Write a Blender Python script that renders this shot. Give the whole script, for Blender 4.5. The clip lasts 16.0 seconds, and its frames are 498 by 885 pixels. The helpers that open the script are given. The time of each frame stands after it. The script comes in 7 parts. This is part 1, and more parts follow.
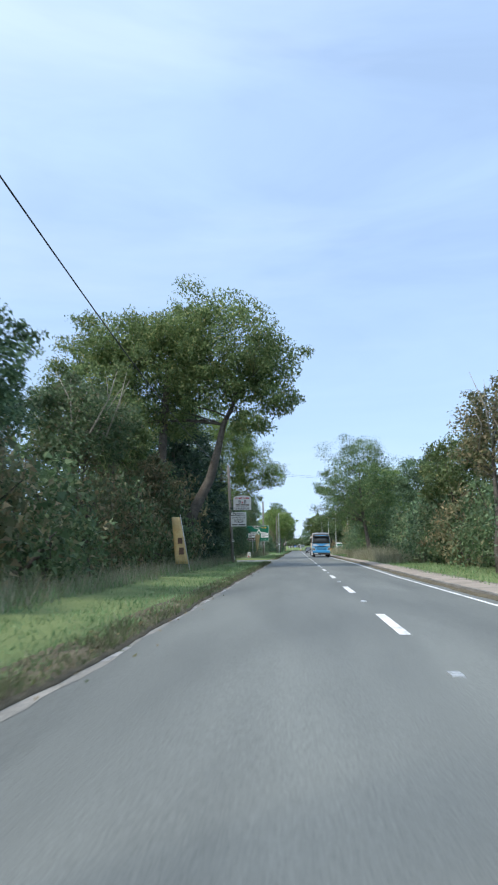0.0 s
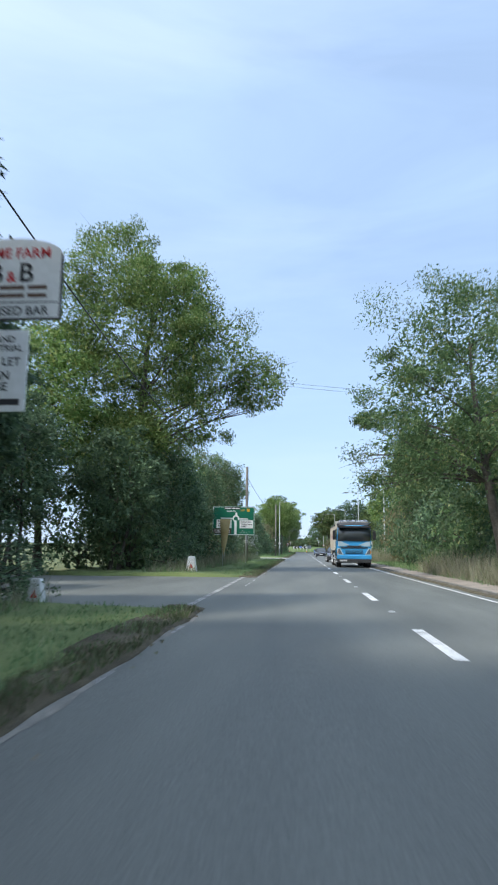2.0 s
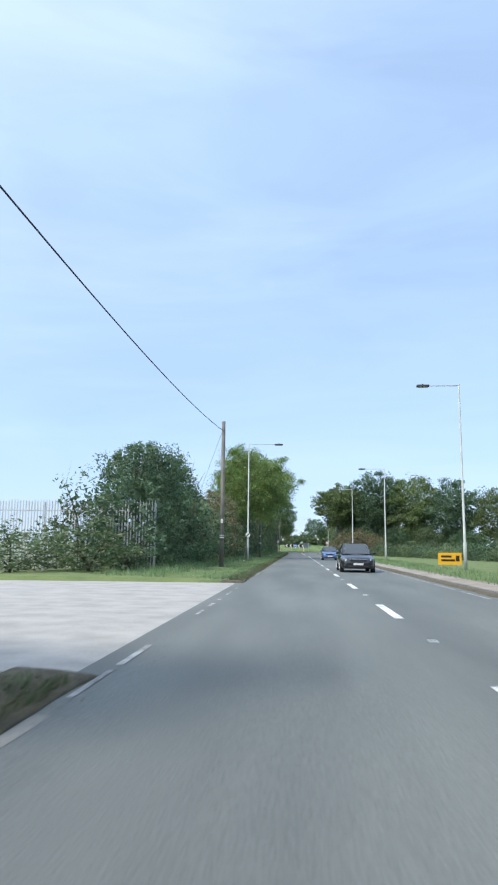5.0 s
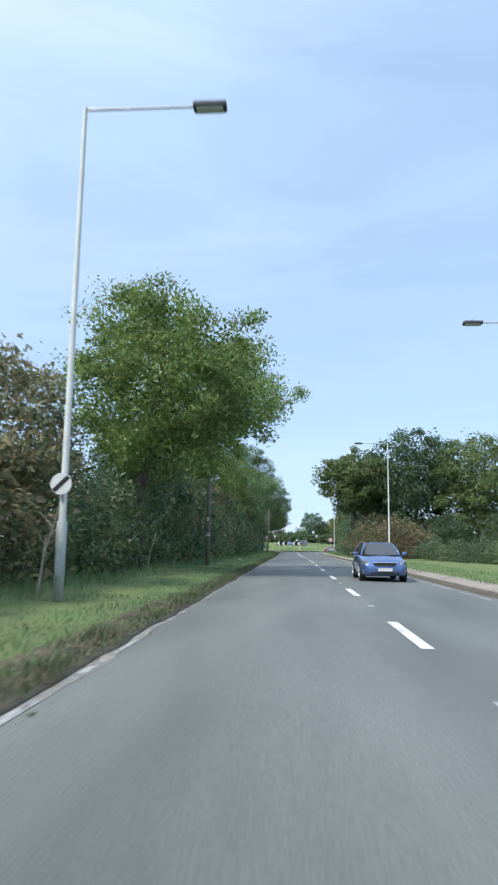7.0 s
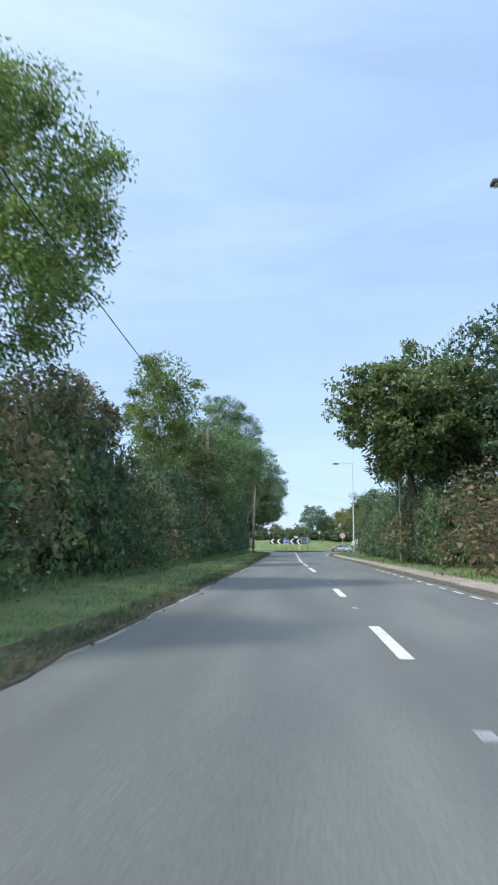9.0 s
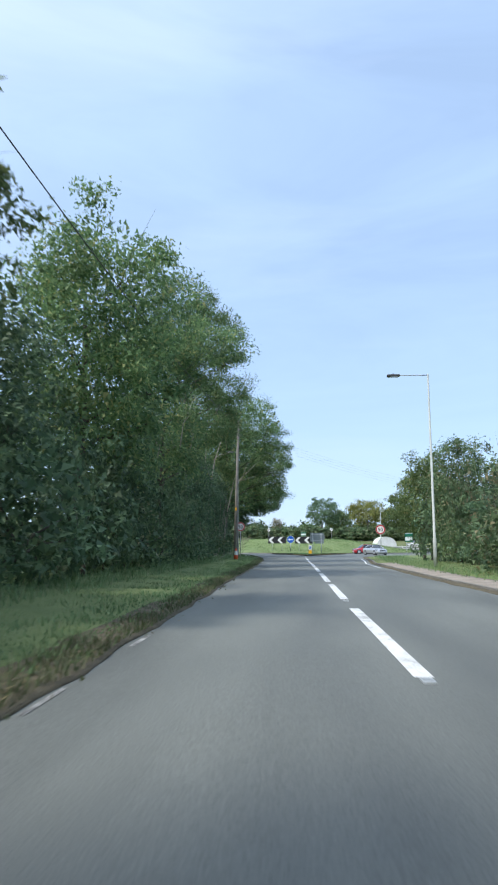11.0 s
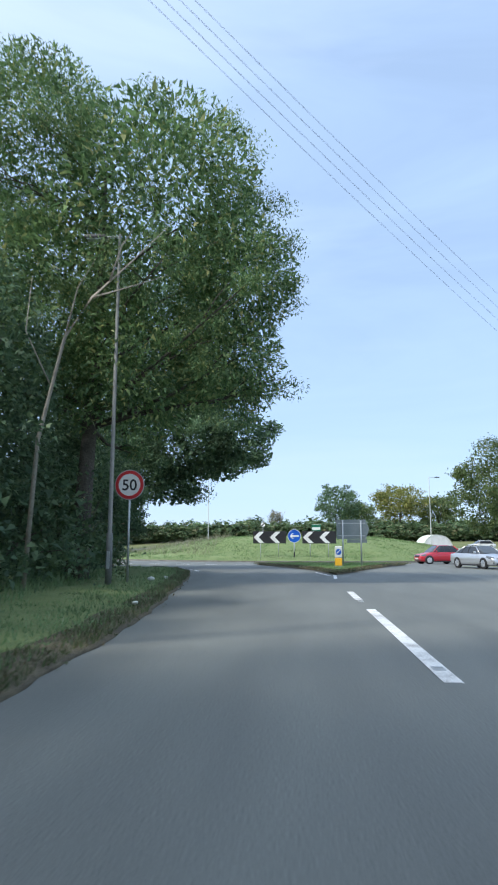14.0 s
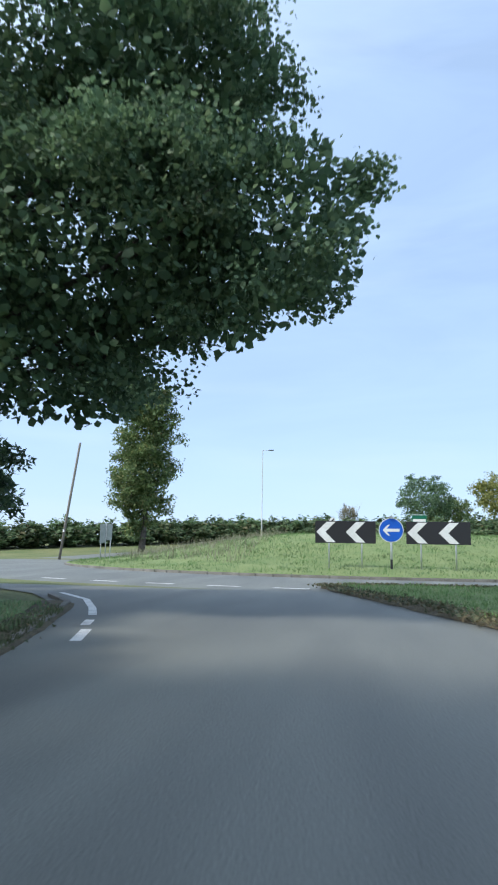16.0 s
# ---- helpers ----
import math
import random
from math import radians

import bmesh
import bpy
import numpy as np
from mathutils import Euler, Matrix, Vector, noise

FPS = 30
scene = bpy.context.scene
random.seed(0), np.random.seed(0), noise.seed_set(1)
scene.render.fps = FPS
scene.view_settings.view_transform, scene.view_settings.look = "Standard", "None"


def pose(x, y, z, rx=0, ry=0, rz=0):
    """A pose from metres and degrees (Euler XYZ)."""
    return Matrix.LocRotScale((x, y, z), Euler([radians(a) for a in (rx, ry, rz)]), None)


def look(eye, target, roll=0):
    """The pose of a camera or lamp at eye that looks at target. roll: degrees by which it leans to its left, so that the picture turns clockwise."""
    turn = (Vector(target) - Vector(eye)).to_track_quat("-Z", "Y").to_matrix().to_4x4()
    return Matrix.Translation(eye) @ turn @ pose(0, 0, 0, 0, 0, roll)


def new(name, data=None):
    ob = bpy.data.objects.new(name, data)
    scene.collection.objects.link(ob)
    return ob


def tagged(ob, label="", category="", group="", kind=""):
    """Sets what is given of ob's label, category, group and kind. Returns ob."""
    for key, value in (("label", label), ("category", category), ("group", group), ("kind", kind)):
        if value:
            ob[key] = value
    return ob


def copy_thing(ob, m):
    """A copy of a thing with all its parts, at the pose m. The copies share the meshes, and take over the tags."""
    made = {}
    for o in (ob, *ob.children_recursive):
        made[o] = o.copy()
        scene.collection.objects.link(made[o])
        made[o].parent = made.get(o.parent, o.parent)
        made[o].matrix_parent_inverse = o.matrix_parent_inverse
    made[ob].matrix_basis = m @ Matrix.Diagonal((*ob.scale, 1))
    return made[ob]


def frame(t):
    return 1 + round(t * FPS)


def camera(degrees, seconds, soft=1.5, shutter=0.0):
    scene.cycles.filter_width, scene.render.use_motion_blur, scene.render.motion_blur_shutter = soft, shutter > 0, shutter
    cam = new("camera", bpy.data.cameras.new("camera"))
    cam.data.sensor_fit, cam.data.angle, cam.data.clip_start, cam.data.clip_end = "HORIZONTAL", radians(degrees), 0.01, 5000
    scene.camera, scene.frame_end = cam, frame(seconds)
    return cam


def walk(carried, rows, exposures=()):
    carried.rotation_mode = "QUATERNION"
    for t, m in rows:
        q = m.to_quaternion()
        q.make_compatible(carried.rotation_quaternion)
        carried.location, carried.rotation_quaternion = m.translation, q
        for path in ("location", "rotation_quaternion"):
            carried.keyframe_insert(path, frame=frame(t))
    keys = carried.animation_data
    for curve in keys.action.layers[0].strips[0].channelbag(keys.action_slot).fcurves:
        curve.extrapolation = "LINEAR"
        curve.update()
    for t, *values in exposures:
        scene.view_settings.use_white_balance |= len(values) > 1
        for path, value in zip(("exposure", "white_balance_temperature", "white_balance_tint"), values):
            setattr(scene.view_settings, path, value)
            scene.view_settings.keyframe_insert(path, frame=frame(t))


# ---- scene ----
cam = camera(40.84, 16.0, soft=2.0, shutter=0.15)
# seconds, x, y, z, yaw, pitch, roll
PATH = [
    (0.0, 0.206, -9.476, 1.25, 4.057, 9.037, 0.598),
    (0.5, 0.144, 1.836, 1.25, 4.077, 9.072, 0.328),
    (1.0, 0.153, 13.413, 1.25, 4.168, 9.06, -0.027),
    (1.5, 0.07, 25.247, 1.25, 4.349, 9.078, -0.178),
    (2.0, -0.091, 37.395, 1.25, 4.464, 9.042, -0.67),
    (2.5, -0.273, 49.874, 1.25, 4.252, 9.037, -0.337),
    (3.0, -0.249, 62.226, 1.25, 4.064, 8.975, -0.402),
    (3.5, -0.158, 74.945, 1.25, 4.095, 8.894, -0.748),
    (4.0, -0.142, 88.189, 1.25, 4.208, 8.856, -0.552),
    (4.2, -0.133, 93.41, 1.25, 4.204, 8.931, -0.63),
    (6.3, -0.088, 145.977, 1.25, 3.855, 8.982, -0.495),
    (6.5, -0.045, 150.768, 1.25, 3.745, 8.931, -0.604),
    (7.0, 0.035, 162.738, 1.25, 3.65, 8.823, -0.803),
    (7.5, 0.021, 174.298, 1.25, 3.456, 8.781, -0.743),
    (8.0, 0.052, 185.815, 1.25, 3.294, 8.774, -0.379),
    (8.5, 0.23, 197.358, 1.25, 3.327, 8.727, -0.358),
    (9.0, 0.448, 208.707, 1.25, 3.591, 8.747, -0.374),
    (9.2, 0.501, 213.198, 1.25, 3.727, 8.751, -0.25),
    (11.3, -0.018, 257.87, 1.25, 3.905, 8.798, -0.064),
    (11.5, -0.029, 261.763, 1.25, 3.885, 8.785, -0.033),
    (12.0, -0.034, 271.318, 1.25, 4.005, 8.802, -0.027),
    (12.5, 0.018, 280.543, 1.25, 4.109, 8.765, 0.0),
    (13.0, 0.078, 289.261, 1.25, 4.202, 8.918, 0.074),
    (13.5, -0.198, 297.267, 1.25, 4.018, 8.853, -0.021),
    (14.0, -0.287, 304.91, 1.25, 4.268, 8.97, -0.147),
    (14.5, -0.35, 312.274, 1.25, 4.931, 8.942, -0.448),
    (15.0, -0.615, 319.293, 1.25, 5.843, 9.028, -0.589),
    (15.5, -1.119, 326.084, 1.25, 7.44, 9.087, -0.665),
    (16.0, -1.837, 332.744, 1.25, 10.089, 9.141, -0.974),
]
walk(cam, [(t, pose(x, y, z, 90 + p, r, w)) for t, x, y, z, w, p, r in PATH])
scene.view_settings.exposure = 0.62

# ---- world and sun ----
SUN_EL, SUN_FROM = radians(49), Vector((-0.79, -0.613))
world = bpy.data.worlds.new("sky")
scene.world = world
world.use_nodes = True
wn, wl = world.node_tree.nodes, world.node_tree.links
wn.clear()
w_out = wn.new("ShaderNodeOutputWorld")
w_bg = wn.new("ShaderNodeBackground")
w_sky = wn.new("ShaderNodeTexSky")
w_sky.sky_type = "NISHITA"
w_sky.sun_disc = False
w_sky.sun_elevation = SUN_EL
w_sky.sun_rotation = radians(232.2)
w_sky.air_density, w_sky.dust_density, w_sky.ozone_density = 1.0, 0.5, 3.0
# thin high cloud, drawn out along the sky
w_tc = wn.new("ShaderNodeTexCoord")
w_map = wn.new("ShaderNodeMapping")
w_map.inputs["Scale"].default_value = (1.2, 1.2, 4.5)
w_map.inputs["Rotation"].default_value = (0.25, 0.35, 0.3)
w_noise = wn.new("ShaderNodeTexNoise")
w_noise.inputs["Scale"].default_value = 1.7
w_noise.inputs["Detail"].default_value = 6
w_noise.inputs["Roughness"].default_value = 0.55
w_noise.inputs["Distortion"].default_value = 0.6
w_ramp = wn.new("ShaderNodeValToRGB")
w_ramp.color_ramp.elements[0].position = 0.34
w_ramp.color_ramp.elements[0].color = (0.58, 0.58, 0.58, 1)
w_ramp.color_ramp.elements[1].position = 0.72
w_ramp.color_ramp.elements[1].color = (0.80, 0.80, 0.80, 1)
w_mix = wn.new("ShaderNodeMix")
w_mix.data_type = "RGBA"
w_mix.inputs[7].default_value = (4.3, 6.0, 8.8, 1)
wl.new(w_tc.outputs["Generated"], w_map.inputs["Vector"])
wl.new(w_map.outputs["Vector"], w_noise.inputs["Vector"])
wl.new(w_noise.outputs["Fac"], w_ramp.inputs["Fac"])
wl.new(w_ramp.outputs["Color"], w_mix.inputs[0])
wl.new(w_sky.outputs["Color"], w_mix.inputs[6])
# paler streaks of cloud, low and long
w_map2 = wn.new("ShaderNodeMapping")
w_map2.inputs["Scale"].default_value = (0.9, 1.3, 6.5)
w_map2.inputs["Rotation"].default_value = (0.06, -0.10, 1.1)
w_noise2 = wn.new("ShaderNodeTexNoise")
w_noise2.inputs["Scale"].default_value = 1.5
w_noise2.inputs["Detail"].default_value = 5
w_noise2.inputs["Roughness"].default_value = 0.5
w_ramp2 = wn.new("ShaderNodeValToRGB")
w_ramp2.color_ramp.elements[0].position = 0.5
w_ramp2.color_ramp.elements[0].color = (0.0, 0.0, 0.0, 1)
w_ramp2.color_ramp.elements[1].position = 0.70
w_ramp2.color_ramp.elements[1].color = (0.2, 0.2, 0.2, 1)
w_mix2 = wn.new("ShaderNodeMix")
w_mix2.data_type = "RGBA"
w_mix2.inputs[7].default_value = (5.8, 6.9, 8.9, 1)
wl.new(w_tc.outputs["Generated"], w_map2.inputs["Vector"])
wl.new(w_map2.outputs["Vector"], w_noise2.inputs["Vector"])
wl.new(w_noise2.outputs["Fac"], w_ramp2.inputs["Fac"])
wl.new(w_ramp2.outputs["Color"], w_mix2.inputs[0])
wl.new(w_mix.outputs[2], w_mix2.inputs[6])
# the veil of cloud scatters the sun forward: it brightens smoothly towards the sun
w_dot = wn.new("ShaderNodeVectorMath")
w_dot.operation = "DOT_PRODUCT"
w_dot.inputs[1].default_value = (SUN_FROM.x * math.cos(SUN_EL), SUN_FROM.y * math.cos(SUN_EL), math.sin(SUN_EL))
w_max = wn.new("ShaderNodeMath")
w_max.operation = "MAXIMUM"
w_max.inputs[1].default_value = 0.0
w_pow = wn.new("ShaderNodeMath")
w_pow.operation = "POWER"
w_pow.inputs[1].default_value = 2.0
w_glow = wn.new("ShaderNodeVectorMath")
w_glow.operation = "MULTIPLY_ADD"
w_glow.inputs[1].default_value = (6.6, 6.8, 6.6)
wl.new(w_tc.outputs["Generated"], w_dot.inputs[0])
wl.new(w_dot.outputs["Value"], w_max.inputs[0])
wl.new(w_max.outputs[0], w_pow.inputs[0])
wl.new(w_pow.outputs[0], w_glow.inputs[0])
wl.new(w_mix2.outputs[2], w_glow.inputs[2])
wl.new(w_glow.outputs[0], w_bg.inputs["Color"])
w_bg.inputs["Strength"].default_value = 0.1
wl.new(w_bg.outputs["Background"], w_out.inputs["Surface"])

sun_data = bpy.data.lights.new("sun", "SUN")
sun_data.energy, sun_data.angle, sun_data.color = 2.3, radians(6.0), (1.0, 0.94, 0.84)
sun = new("sun", sun_data)
sun.matrix_world = look((SUN_FROM.x * 50, SUN_FROM.y * 50, 50 * math.tan(SUN_EL)), (0, 0, 0))

# ---- materials ----
def mat(name, color, rough=0.6, metal=0.0, color2=None, scale=6.0, bump=0.0, fine=60.0, mix=0.5, spec=0.5, coat=0.0, dist=0.02):
    """A surface with blotches of a second colour, fine grain and relief."""
    m = bpy.data.materials.new(name)
    m.use_nodes = True
    n, l = m.node_tree.nodes, m.node_tree.links
    b = n["Principled BSDF"]
    b.inputs["Roughness"].default_value = rough
    b.inputs["Metallic"].default_value = metal
    b.inputs["Specular IOR Level"].default_value = spec
    b.inputs["Coat Weight"].default_value = coat
    b.inputs["Base Color"].default_value = (*color, 1)
    if color2:
        g = n.new("ShaderNodeNewGeometry")
        t1 = n.new("ShaderNodeTexNoise")
        t1.inputs["Scale"].default_value, t1.inputs["Detail"].default_value = scale, 5
        t2 = n.new("ShaderNodeTexNoise")
        t2.inputs["Scale"].default_value, t2.inputs["Detail"].default_value = fine, 3
        l.new(g.outputs["Position"], t1.inputs["Vector"])
        l.new(g.outputs["Position"], t2.inputs["Vector"])
        a = n.new("ShaderNodeMath")
        a.operation = "MULTIPLY_ADD"
        a.inputs[1].default_value = 0.45
        l.new(t2.outputs["Fac"], a.inputs[0])
        s = n.new("ShaderNodeMath")
        s.operation = "MULTIPLY"
        s.inputs[1].default_value = 0.55
        l.new(t1.outputs["Fac"], s.inputs[0])
        l.new(s.outputs[0], a.inputs[2])
        r = n.new("ShaderNodeValToRGB")
        r.color_ramp.elements[0].position, r.color_ramp.elements[1].position = mix - 0.13, mix + 0.13
        r.color_ramp.elements[0].color, r.color_ramp.elements[1].color = (*color, 1), (*color2, 1)
        l.new(a.outputs[0], r.inputs["Fac"])
        l.new(r.outputs["Color"], b.inputs["Base Color"])
        if bump:
            u = n.new("ShaderNodeBump")
            u.inputs["Strength"].default_value, u.inputs["Distance"].default_value = bump, dist
            l.new(t2.outputs["Fac"], u.inputs["Height"])
            l.new(u.outputs["Normal"], b.inputs["Normal"])
    return m


def leaf_mat(name, stops, through_light=0.4, rough=0.58):
    """Leaves: each one takes its own colour from the stops; each plant is a little lighter or darker."""
    m = bpy.data.materials.new(name)
    m.use_nodes = True
    n, l = m.node_tree.nodes, m.node_tree.links
    b = n["Principled BSDF"]
    b.inputs["Roughness"].default_value = rough
    b.inputs["Specular IOR Level"].default_value = 0.35
    g = n.new("ShaderNodeNewGeometry")
    r = n.new("ShaderNodeValToRGB")
    r.color_ramp.elements.remove(r.color_ramp.elements[1])
    for i, (p, c) in enumerate(stops):
        e = r.color_ramp.elements[0] if i == 0 else r.color_ramp.elements.new(p)
        grey = 0.3 * c[0] + 0.6 * c[1] + 0.1 * c[2]
        e.position, e.color = p, tuple(1.12 * (0.94 * k + 0.06 * grey) for k in (c[0] * 0.9, c[1] * 1.03, c[2] * 1.3)) + (1,)
    l.new(g.outputs["Random Per Island"], r.inputs["Fac"])
    o = n.new("ShaderNodeObjectInfo")
    k = n.new("ShaderNodeMapRange")
    k.inputs["To Min"].default_value, k.inputs["To Max"].default_value = 0.75, 1.25
    l.new(o.outputs["Random"], k.inputs["Value"])
    t = n.new("ShaderNodeTexNoise")
    t.inputs["Scale"].default_value = 0.55
    l.new(g.outputs["Position"], t.inputs["Vector"])
    k2 = n.new("ShaderNodeMapRange")
    k2.inputs["From Min"].default_value, k2.inputs["From Max"].default_value = 0.3, 0.7
    k2.inputs["To Min"].default_value, k2.inputs["To Max"].default_value = 0.7, 1.3
    l.new(t.outputs["Fac"], k2.inputs["Value"])
    mm = n.new("ShaderNodeMath")
    mm.operation = "MULTIPLY"
    l.new(k.outputs[0], mm.inputs[0])
    l.new(k2.outputs[0], mm.inputs[1])
    v = n.new("ShaderNodeVectorMath")
    v.operation = "SCALE"
    l.new(r.outputs["Color"], v.inputs[0])
    l.new(mm.outputs[0], v.inputs["Scale"])
    l.new(v.outputs[0], b.inputs["Base Color"])
    tr = n.new("ShaderNodeBsdfTranslucent")
    l.new(v.outputs[0], tr.inputs["Color"])
    mx = n.new("ShaderNodeMixShader")
    mx.inputs["Fac"].default_value = through_light
    l.new(b.outputs[0], mx.inputs[1])
    l.new(tr.outputs[0], mx.inputs[2])
    l.new(mx.outputs[0], n["Material Output"].inputs["Surface"])
    return m


def glass_mat(name, color, rough=0.03):
    m = bpy.data.materials.new(name)
    m.use_nodes = True
    b = m.node_tree.nodes["Principled BSDF"]
    b.inputs["Base Color"].default_value = (*color, 1)
    b.inputs["Roughness"].default_value = rough
    b.inputs["Specular IOR Level"].default_value = 0.7
    return m


def asphalt_mat(name):
    """Worn road: dark binder, pale stone chips, smoother wheel tracks, patches and long stains."""
    m = bpy.data.materials.new(name)
    m.use_nodes = True
    n, l = m.node_tree.nodes, m.node_tree.links
    b = n["Principled BSDF"]
    g = n.new("ShaderNodeNewGeometry")
    mp = n.new("ShaderNodeMapping")
    mp.inputs["Scale"].default_value = (1.0, 0.16, 1.0)
    l.new(g.outputs["Position"], mp.inputs["Vector"])
    big = n.new("ShaderNodeTexNoise")
    big.inputs["Scale"].default_value, big.inputs["Detail"].default_value = 0.75, 4
    l.new(mp.outputs["Vector"], big.inputs["Vector"])
    chip = n.new("ShaderNodeTexNoise")
    chip.inputs["Scale"].default_value, chip.inputs["Detail"].default_value = 55, 4
    l.new(g.outputs["Position"], chip.inputs["Vector"])
    r1 = n.new("ShaderNodeValToRGB")
    r1.color_ramp.elements[0].position, r1.color_ramp.elements[1].position = 0.33, 0.68
    r1.color_ramp.elements[0].color, r1.color_ramp.elements[1].color = (0.104, 0.112, 0.104, 1), (0.160, 0.171, 0.158, 1)
    l.new(big.outputs["Fac"], r1.inputs["Fac"])
    r2 = n.new("ShaderNodeMapRange")
    r2.inputs["From Min"].default_value, r2.inputs["From Max"].default_value = 0.25, 0.75
    r2.inputs["To Min"].default_value, r2.inputs["To Max"].default_value = 0.62, 1.4
    l.new(chip.outputs["Fac"], r2.inputs["Value"])
    v = n.new("ShaderNodeVectorMath")
    v.operation = "SCALE"
    l.new(r1.outputs["Color"], v.inputs[0])
    l.new(r2.outputs[0], v.inputs["Scale"])
    l.new(v.outputs[0], b.inputs["Base Color"])
    k = n.new("ShaderNodeMapRange")
    k.inputs["To Min"].default_value, k.inputs["To Max"].default_value = 0.62, 0.85
    l.new(big.outputs["Fac"], k.inputs["Value"])
    l.new(k.outputs[0], b.inputs["Roughness"])
    u = n.new("ShaderNodeBump")
    u.inputs["Strength"].default_value, u.inputs["Distance"].default_value = 0.5, 0.006
    l.new(chip.outputs["Fac"], u.inputs["Height"])
    l.new(u.outputs["Normal"], b.inputs["Normal"])
    return m


def worn_paint(name, color, under, wear=0.45):
    """Road paint with chips through which the road shows."""
    return mat(name, under, 0.7, 0, color, 2.2, 0.3, 38.0, wear, dist=0.004)


ASPHALT = asphalt_mat("asphalt")
PAINT = worn_paint("road_paint", (0.72, 0.73, 0.72), (0.16, 0.16, 0.16), 0.40)
PAINT_OLD = worn_paint("old_road_paint", (0.52, 0.52, 0.50), (0.09, 0.09, 0.09), 0.52)
SOIL = mat("soil", (0.065, 0.056, 0.036), 0.95, 0, (0.15, 0.128, 0.080), 3.5, 1.0, 34.0, dist=0.04)
GRIT = mat("grit", (0.145, 0.145, 0.135), 0.95, 0, (0.29, 0.275, 0.245), 1.6, 0.6, 24.0)
KERB = mat("worn_kerb", (0.12, 0.115, 0.10), 0.9, 0, (0.24, 0.23, 0.21), 1.1, 0.5, 26.0)
CONCRETE = mat("concrete", (0.28, 0.27, 0.25), 0.85, 0, (0.42, 0.40, 0.37), 1.4, 0.5, 30.0)
PATHWAY = mat("footway", (0.22, 0.19, 0.16), 0.9, 0, (0.36, 0.31, 0.26), 0.9, 0.5, 22.0)
TURF = mat("turf", (0.10, 0.145, 0.045), 0.95, 0, (0.165, 0.205, 0.075), 0.9, 0.9, 19.0, dist=0.05)
MEADOW = mat("meadow", (0.112, 0.172, 0.055), 0.95, 0, (0.185, 0.228, 0.088), 0.7, 0.9, 16.0, dist=0.05)
FIELD = mat("field", (0.07, 0.11, 0.03), 0.95, 0, (0.17, 0.17, 0.07), 0.22, 0.8, 6.0, dist=0.05)
BLADES = leaf_mat("grass_blades", ((0.0, (0.095, 0.150, 0.048)), (0.6, (0.145, 0.220, 0.072)), (0.92, (0.20, 0.26, 0.09)), (1.0, (0.29, 0.27, 0.13))), 0.25, 0.6)
MEADOW_BLADES = leaf_mat("meadow_grass", ((0.0, (0.11, 0.19, 0.045)), (0.6, (0.165, 0.25, 0.065)), (0.9, (0.22, 0.27, 0.09)), (1.0, (0.33, 0.31, 0.14))), 0.25, 0.6)
FRINGE = leaf_mat("road_edge_grass", ((0.0, (0.075, 0.085, 0.030)), (0.4, (0.105, 0.135, 0.040)), (0.75, (0.135, 0.115, 0.055)), (1.0, (0.20, 0.17, 0.085))), 0.2, 0.7)
DRY_BLADES = leaf_mat("dry_grass", ((0.0, (0.24, 0.20, 0.10)), (0.6, (0.36, 0.30, 0.17)), (1.0, (0.14, 0.16, 0.05))), 0.2, 0.7)
OAK = leaf_mat("oak_leaves", ((0.0, (0.072, 0.104, 0.030)), (0.5, (0.122, 0.160, 0.044)), (0.9, (0.190, 0.215, 0.062)), (1.0, (0.300, 0.240, 0.074))))
ASH = leaf_mat("ash_leaves", ((0.0, (0.064, 0.110, 0.036)), (0.5, (0.108, 0.168, 0.050)), (0.88, (0.172, 0.222, 0.066)), (1.0, (0.31, 0.27, 0.079))))
BRIGHT = leaf_mat("bright_leaves", ((0.0, (0.106, 0.169, 0.035)), (0.5, (0.188, 0.263, 0.053)), (0.85, (0.269, 0.319, 0.075)), (1.0, (0.403, 0.359, 0.086))))
DARK = leaf_mat("dark_leaves", ((0.0, (0.060, 0.099, 0.045)), (0.6, (0.099, 0.150, 0.060)), (1.0, (0.162, 0.213, 0.082))), 0.35)
HEDGE = leaf_mat("hedge_leaves", ((0.0, (0.063, 0.097, 0.038)), (0.5, (0.109, 0.156, 0.053)), (0.85, (0.165, 0.199, 0.074)), (1.0, (0.278, 0.208, 0.095))))
BROWN = leaf_mat("autumn_leaves", ((0.0, (0.094, 0.114, 0.044)), (0.45, (0.161, 0.152, 0.061)), (0.8, (0.237, 0.161, 0.072)), (1.0, (0.338, 0.254, 0.101))))
RUSSET = leaf_mat("russet_leaves", ((0.0, (0.10, 0.11, 0.04)), (0.35, (0.19, 0.125, 0.055)), (0.75, (0.27, 0.165, 0.075)), (1.0, (0.14, 0.15, 0.055))))
GOLD = leaf_mat("golden_leaves", ((0.0, (0.11, 0.13, 0.025)), (0.5, (0.22, 0.21, 0.04)), (1.0, (0.34, 0.27, 0.06))))
CONIFER = leaf_mat("conifer_needles", ((0.0, (0.018, 0.039, 0.021)), (0.7, (0.039, 0.075, 0.036)), (1.0, (0.075, 0.112, 0.045))), 0.12)
BARK = mat("bark", (0.055, 0.048, 0.04), 0.95, 0, (0.125, 0.112, 0.095), 3.0, 1.0, 18.0, dist=0.05)
PALE_BARK = mat("pale_bark", (0.19, 0.175, 0.14), 0.95, 0, (0.32, 0.30, 0.25), 3.0, 0.8, 18.0, dist=0.04)
TWIG = mat("bare_twigs", (0.22, 0.20, 0.17), 0.9, 0, (0.36, 0.33, 0.28), 4.0, 0.5, 25.0)
